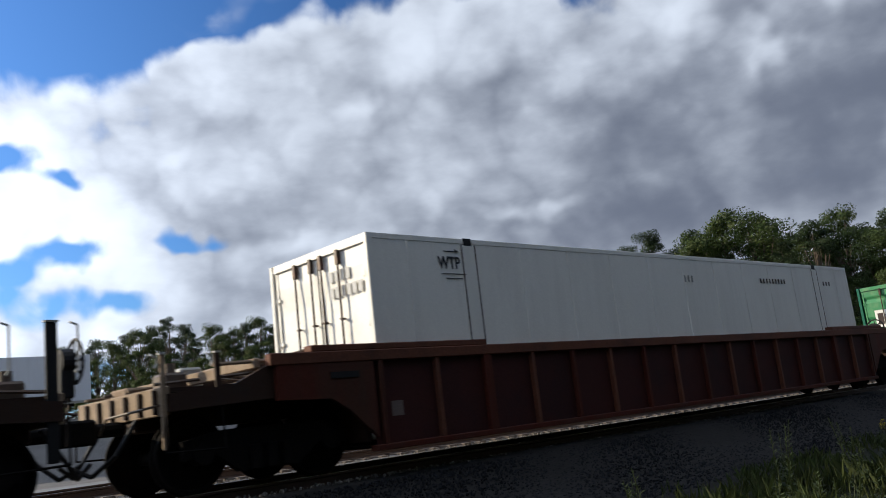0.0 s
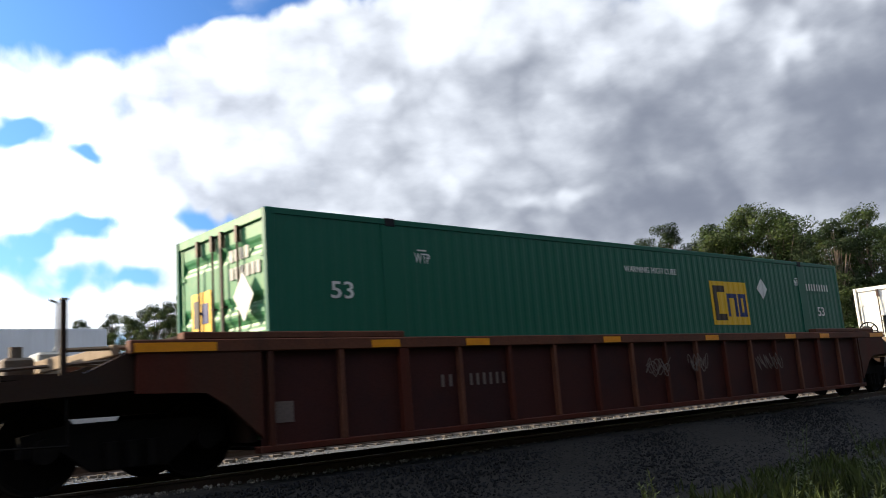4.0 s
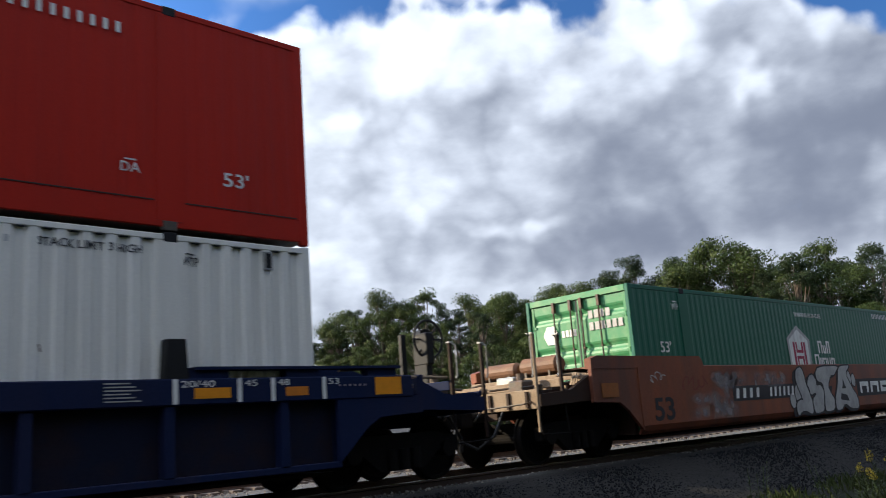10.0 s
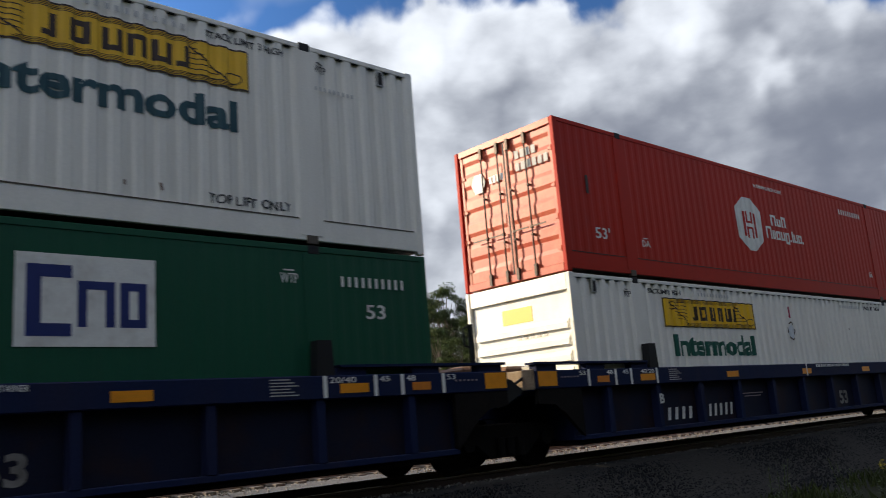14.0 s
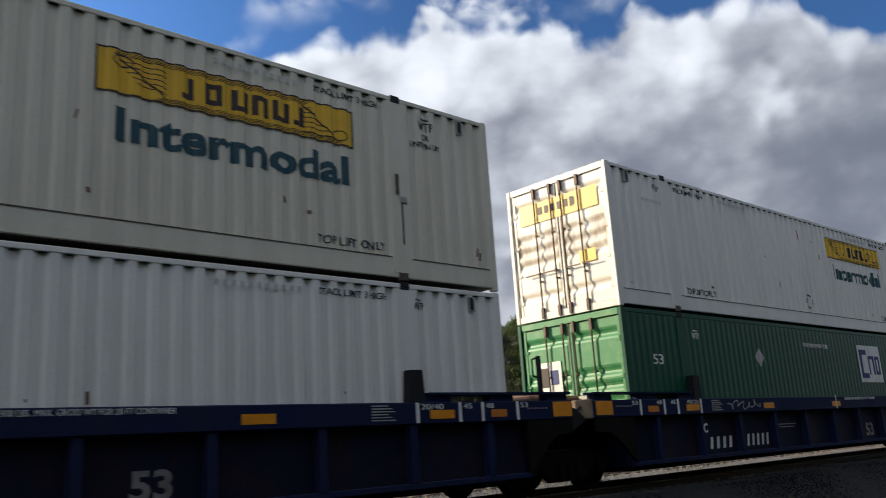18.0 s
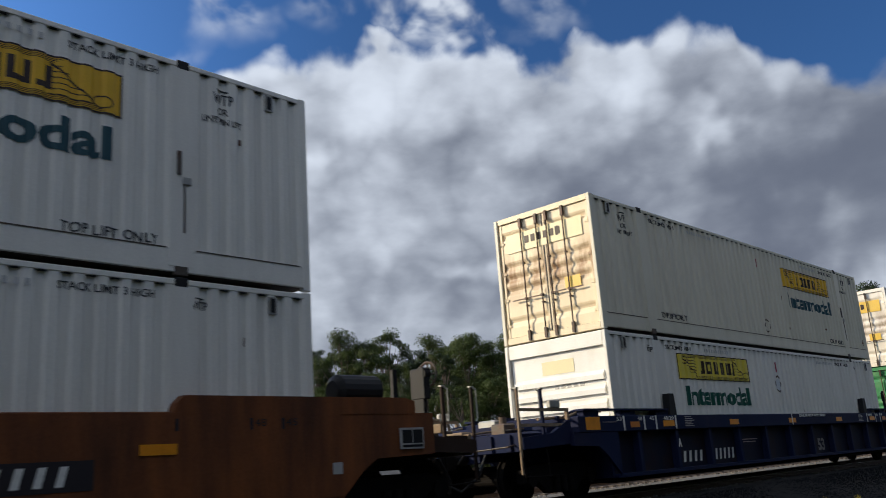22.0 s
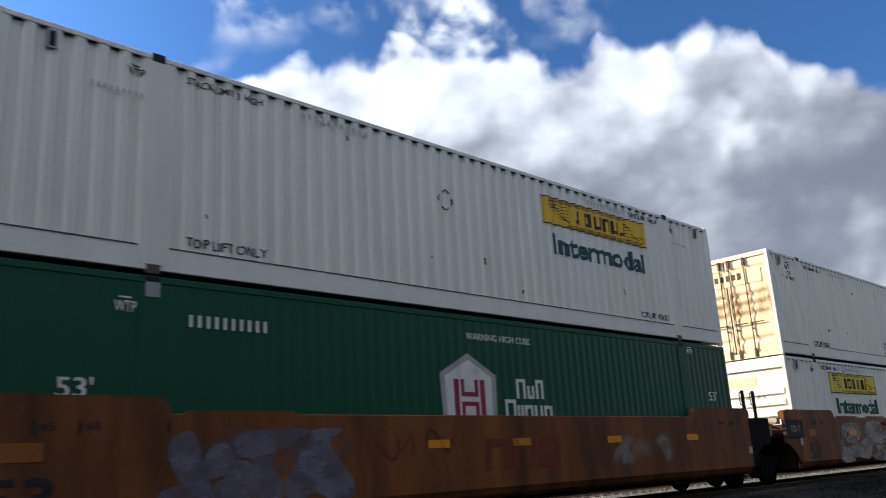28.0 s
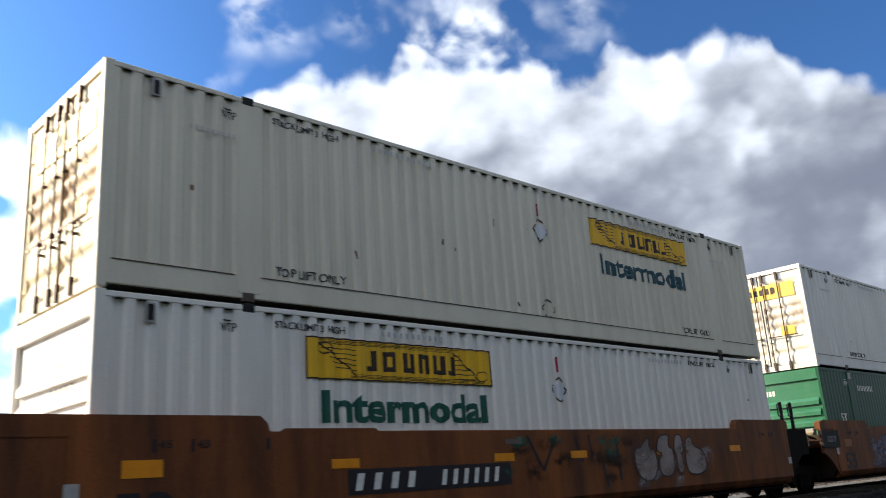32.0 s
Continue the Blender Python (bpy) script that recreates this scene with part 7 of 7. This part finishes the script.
strokes("spray_strokes", w9, [(-1.1, 1.50, -0.75, 0.95, 0.06), (-0.75, 0.95, -0.35, 1.50, 0.06), (0.15, 1.50, 0.32, 1.05, 0.05), (0.55, 1.5, 0.6, 1.1, 0.05), (1.35, 1.45, 1.4, 0.7, 0.07), (0.9, 1.0, 1.0, 0.6, 0.05)], M_TAG_LINE, SIDE, 0.003)
plate("notice_plate", w9, -1.62, -1.25, 1.38, 1.46, M_TAG_FADE, SIDE)

# ---- trees ----
def leaf_cloud(bm, centre, radii, count, size, rng, outward=None):
    """Many small leaf sprays in the shell of an uneven clump. outward: takes the way out of the clump at each leaf."""
    for _ in range(count):
        d = Vector((rng.gauss(0, 1), rng.gauss(0, 1), rng.gauss(0, 1))).normalized()
        r = rng.random() ** 0.4
        p = Vector(centre) + Vector((d.x * radii[0] * r, d.y * radii[1] * r, d.z * radii[2] * r))
        s = size * rng.uniform(0.5, 1.3)
        u = Vector((rng.gauss(0, 1), rng.gauss(0, 1), rng.gauss(0, 0.7))).normalized()
        w = u.orthogonal().normalized()
        w.rotate(Matrix.Rotation(rng.uniform(0, 6.3), 3, u))
        n = u.cross(w)
        a = [p - u * s * 0.5, p + w * s * 0.28 + n * s * 0.1, p + u * s * 0.55, p - w * s * 0.28 + n * s * 0.08]
        if outward is not None:
            if (a[1] - a[0]).cross(a[3] - a[0]).dot(d) < 0:
                a.reverse()
            way = (d + 0.6 * u + Vector((0, 0, 0.2))).normalized()
            outward += [way] * 4
        bm.faces.new([bm.verts.new(q) for q in a])


def tree_meshes(height, spread, seed, clumps, leaves, leaf_size, low=0.25):
    rng = random.Random(seed)
    tb, lb, outward = bmesh.new(), bmesh.new(), []
    p = Vector((0, 0, -0.6))
    r = height * 0.016 + 0.06
    pts = [p.copy()]
    for i in range(6):
        p = p + Vector((rng.uniform(-0.3, 0.3), rng.uniform(-0.3, 0.3), height * 0.145))
        pts.append(p.copy())
    for i, (a, b) in enumerate(zip(pts, pts[1:])):
        tube(tb, a, b, r * (1 - i * 0.14), 7, r * (1 - (i + 1) * 0.14))
    for k in range(clumps):
        f = low + (0.98 - low) * (k + rng.random()) / clumps
        wide = spread * math.sin(math.pi * min(0.97, 0.18 + 0.80 * (f - low) / (1 - low))) ** 0.7
        ang = rng.uniform(0, math.tau)
        rad = wide * rng.uniform(0.25, 1.0)
        c = Vector((math.cos(ang) * rad, math.sin(ang) * rad, height * f))
        base = pts[min(5, max(1, int(f * 6 * 0.8)))]
        tube(tb, base, base.lerp(c, 0.9), r * 0.33, 5, r * 0.07)
        q = spread * rng.uniform(0.18, 0.38)
        leaf_cloud(lb, c, (q, q, q * rng.uniform(0.48, 0.75)), leaves, leaf_size, rng, outward)
    crown = mesh_of("crown", lb, M_LEAF, fix=False)
    crown.shade_smooth()
    crown.normals_split_custom_set(outward)
    return mesh_of("trunk", tb, M_BARK), crown


KINDS = [tree_meshes(13, 3.4, 11, 50, 450, 0.165), tree_meshes(14, 2.8, 12, 46, 440, 0.155), tree_meshes(12, 3.9, 13, 54, 450, 0.165),
         tree_meshes(15, 2.5, 14, 40, 450, 0.15, low=0.38), tree_meshes(8, 3.2, 15, 36, 440, 0.155, low=0.06), tree_meshes(4, 2.8, 16, 24, 420, 0.15, low=0.02)]
for i, (t, crown) in enumerate(KINDS):
    if i in (1, 3):
        crown.materials[0] = M_LEAF_DARK


def tree(kind, az, dist, top_el, label):
    """A tree whose top stands at a given bearing and height over the horizon."""
    heights = (13, 14, 12, 15, 8, 4)
    x, y = dist * math.cos(radians(az)), dist * math.sin(radians(az))
    foot = 2.6 if y > 47 else 2.6 * max(0.0, min(1.0, (y - 40) / 7)) - 0.45
    want = 0.7 + dist * math.tan(radians(top_el)) - foot
    s = want / (heights[kind] * 1.04)
    t = thing("tree", label, "tree", "trees beyond the tracks", pose(x, y, foot - 0.05, 0, 0, random.uniform(0, 360)))
    t.scale = (s * random.uniform(0.9, 1.1),) * 2 + (s,)
    part("trunk", KINDS[kind][0], M_BARK, t)
    part("crown", KINDS[kind][1], M_LEAF, t)
    return t


ROW_TOPS = [(10, 9.0), (19, 9.4), (22.5, 9.8), (26.2, 10.2), (29, 10.5), (31.2, 9.4), (33.4, 10.3), (36, 9.4), (40, 8.2), (43, 8.8), (45.6, 9.5), (49.1, 9.2), (52, 9.2), (54.4, 8.0), (58.5, 7.9), (61, 8.0), (65.5, 8.1), (69, 7.2), (71.7, 6.3), (74, 5.4), (78, 5.2), (90, 6)]
rng = random.Random(5)
az = 11.0
while az < 84:
    want = np.interp(az, [a for a, _ in ROW_TOPS], [e for _, e in ROW_TOPS])
    dist = 74 + rng.uniform(-5, 5)
    tree(rng.choice((0, 1, 2, 3)), az, dist, want * rng.uniform(0.84, 1.06), "leafy broad-leaved tree in full summer green")
    tree(rng.choice((0, 1, 2)), az + rng.uniform(0.3, 1.2), dist + 12, want * rng.uniform(0.86, 1.02), "leafy broad-leaved tree standing in the second row")
    tree(4, az + rng.uniform(-0.6, 0.6), dist - 7, want * rng.uniform(0.5, 0.75), "low spreading tree at the wood's edge")
    tree(5, az + rng.uniform(-0.8, 0.8), dist - 11, want * rng.uniform(0.18, 0.30), "bushy undergrowth at the wood's edge")
    az += 1.7

# unseen trees and bushes, added behind the camera to shade the train's near side
for k in range(34):
    x = -46 + k * 3.3 + rng.uniform(-1, 1)
    t = thing("tree", "unseen leafy tree added behind the camera to shade the train", "tree", "trees of the near wood", pose(x, -8.5 - rng.uniform(0, 3) - 5 * (k % 2), -0.9, 0, 0, rng.uniform(0, 360)))
    t.scale = (1.1, 1.1, 1.06)
    part("trunk", KINDS[k % 3][0], M_BARK, t)
    part("crown", KINDS[k % 3][1], M_LEAF, t)
for k in range(28):
    x = -42 + k * 3.6
    t = thing("bush", "unseen leafy bush added behind the camera to shade the train", "bush", "bushes of the near wood", pose(x, -6.5 - rng.uniform(0, 2), -0.9, 0, 0, rng.uniform(0, 360)))
    part("stem", KINDS[5][0], M_BARK, t)
    part("crown", KINDS[5][1], M_LEAF, t)

# ---- the far side of the yard ----
shed = thing("trailer", "pale grey box trailer parked beyond the tracks", "trailer", at=pose(11.7, 52.0, 2.60, 0, 0, 0))
boxed("box_body", (-7.2, 6.7, -1.3, 1.3, 1.10, 3.75), M_TRAILER, shed, bevel=0.03)
boxed("chassis", (-6.4, 6.0, -0.5, 0.5, 0.85, 1.10), M_DARK, shed)
boxed("side_rail", (-7.2, 6.7, -1.32, -1.28, 0.98, 1.10), M_GALV, shed)
boxed("landing_leg", (3.9, 4.1, -0.9, -0.7, 0.0, 0.9), M_DARK, shed)
boxed("landing_leg", (3.9, 4.1, 0.7, 0.9, 0.0, 0.9), M_DARK, shed)
for xx in (-5.4, -4.2):
    for sy in (-1.0, 1.0):
        bm = bmesh.new()
        tube(bm, (xx, sy - 0.14, 0.5), (xx, sy + 0.14, 0.5), 0.5, 20)
        part("wheel", bm, M_DARK, shed)


# ---- weeds ----
def weed(x, y, z, h, seed, flower=False):
    rng = random.Random(seed)
    w = thing("weed", "tall green weed with yellow flower heads on the verge" if flower else "tall leafy green weed growing on the verge", "weed", "weeds on the verge", pose(x, y, z))
    sb, lb = bmesh.new(), bmesh.new()
    for k in range(rng.randint(3, 5)):
        lean = Vector((rng.uniform(-0.22, 0.22), rng.uniform(-0.22, 0.22), 1)) * h * rng.uniform(0.7, 1.0)
        foot = Vector((rng.uniform(-0.10, 0.10), rng.uniform(-0.10, 0.10), -0.05))
        tube(sb, foot, foot + lean, 0.006, 5, 0.003)
        for i in range(44):
            f = 0.12 + 0.86 * i / 44
            p = foot + lean * f
            a = rng.uniform(0, 6.3)
            d = Vector((math.cos(a), math.sin(a), rng.uniform(0.1, 0.7))).normalized()
            s = 0.13 * (1.15 - 0.8 * f)
            side = d.cross(Vector((0, 0, 1))).normalized() * s * 0.14
            vs = [lb.verts.new(q) for q in (p, p + d * s * 0.5 + side, p + d * s, p + d * s * 0.5 - side)]
            lb.faces.new(vs)
        if flower:
            fb = bmesh.new()
            leaf_cloud(fb, foot + lean, (0.05, 0.05, 0.08), 90, 0.022, rng)
            part("flower_head", mesh_of("flower_head", fb, M_FLOWER, fix=False), M_FLOWER, w, "small bright yellow flowers")
    part("stem", sb, M_WEED, w)
    part("leaves", mesh_of("leaves", lb, M_WEED, fix=False), M_WEED, w)


for i, (x, y, h, fl) in enumerate([(9.6, 4.9, 1.0, False), (10.3, 4.3, 0.9, False), (10.6, 3.7, 0.9, True), (11.2, 4.0, 0.8, False), (11.8, 4.4, 0.75, True), (10.1, 3.4, 0.8, False), (12.6, 4.9, 0.6, False),
                              (5.9, 4.3, 0.86, False), (6.2, 4.6, 0.73, False), (6.1, 3.4, 0.71, False), (6.6, 3.5, 0.72, False), (6.1, 3.0, 0.72, False), (6.6, 3.1, 0.76, False), (6.3, 2.8, 0.74, False), (6.6, 2.7, 0.79, False), (6.3, 2.5, 0.79, False), (6.7, 2.4, 0.84, False), (6.9, 2.4, 0.82, True), (6.6, 2.1, 0.82, False), (5.7, 2.6, 0.65, False), (5.8, 2.3, 0.69, False)]):
    weed(x, y, -0.78, h, 40 + i, fl)

# rank grass and herbs between the weeds
def verge_grass(count, x0, x1, y0, y1, seed):
    rng = random.Random(seed)
    ys, zs = [p[0] for p in ground_profile], [p[1] for p in ground_profile]
    verts, faces = [], []
    for _ in range(count):
        x, y = rng.uniform(x0, x1), y1 - (y1 - y0) * rng.random()
        if noise.noise(Vector((x * 0.7, y * 0.7, 4.0))) < -0.05 - 0.25 * (y < 4.5):
            continue
        z = float(np.interp(y, ys, zs)) - 0.04
        h, a = rng.uniform(0.12, 0.42) * (1.0 if y < 5.2 else 0.6), rng.uniform(0, math.tau)
        bend, wide = Vector((math.cos(a), math.sin(a), 0)) * h * rng.uniform(0.15, 0.6), Vector((-math.sin(a), math.cos(a), 0)) * rng.uniform(0.006, 0.020)
        p = Vector((x, y, z))
        k = len(verts)
        mid = p + bend * 0.35 + Vector((0, 0, h * 0.6))
        verts += [p - wide, p + wide, mid + wide * 0.8, p + bend + Vector((0, 0, h)), mid - wide * 0.8]
        faces.append((k, k + 1, k + 2, k + 3, k + 4))
    me = bpy.data.meshes.new("verge_grass")
    me.from_pydata(verts, [], faces)
    me.materials.append(M_WEED)
    tagged(new("verge_grass", me), "dark green rank grass and herbs on the verge", "grass", kind="stuff")


verge_grass(16000, 3.0, 22.0, 0.6, 6.4, 77)

# ---- what moves ----
def run_at(t):
    return float(np.interp(t, [r[0] for r in RUN], [r[1] for r in RUN]))


def motions():
    for ob, x, y, z in MOVING:
        walk(ob, [(t, pose(x + s, y, z)) for t, s in RUN])
    for i, (w, x) in enumerate(WHEELS):
        start = (i * 47) % 360
        walk(w, [(k / 10, pose(x, 0, WHEEL_R, 0, start + math.degrees(run_at(k / 10) / WHEEL_R), 0)) for k in range(int(SECONDS * 10) + 1)])


motions()
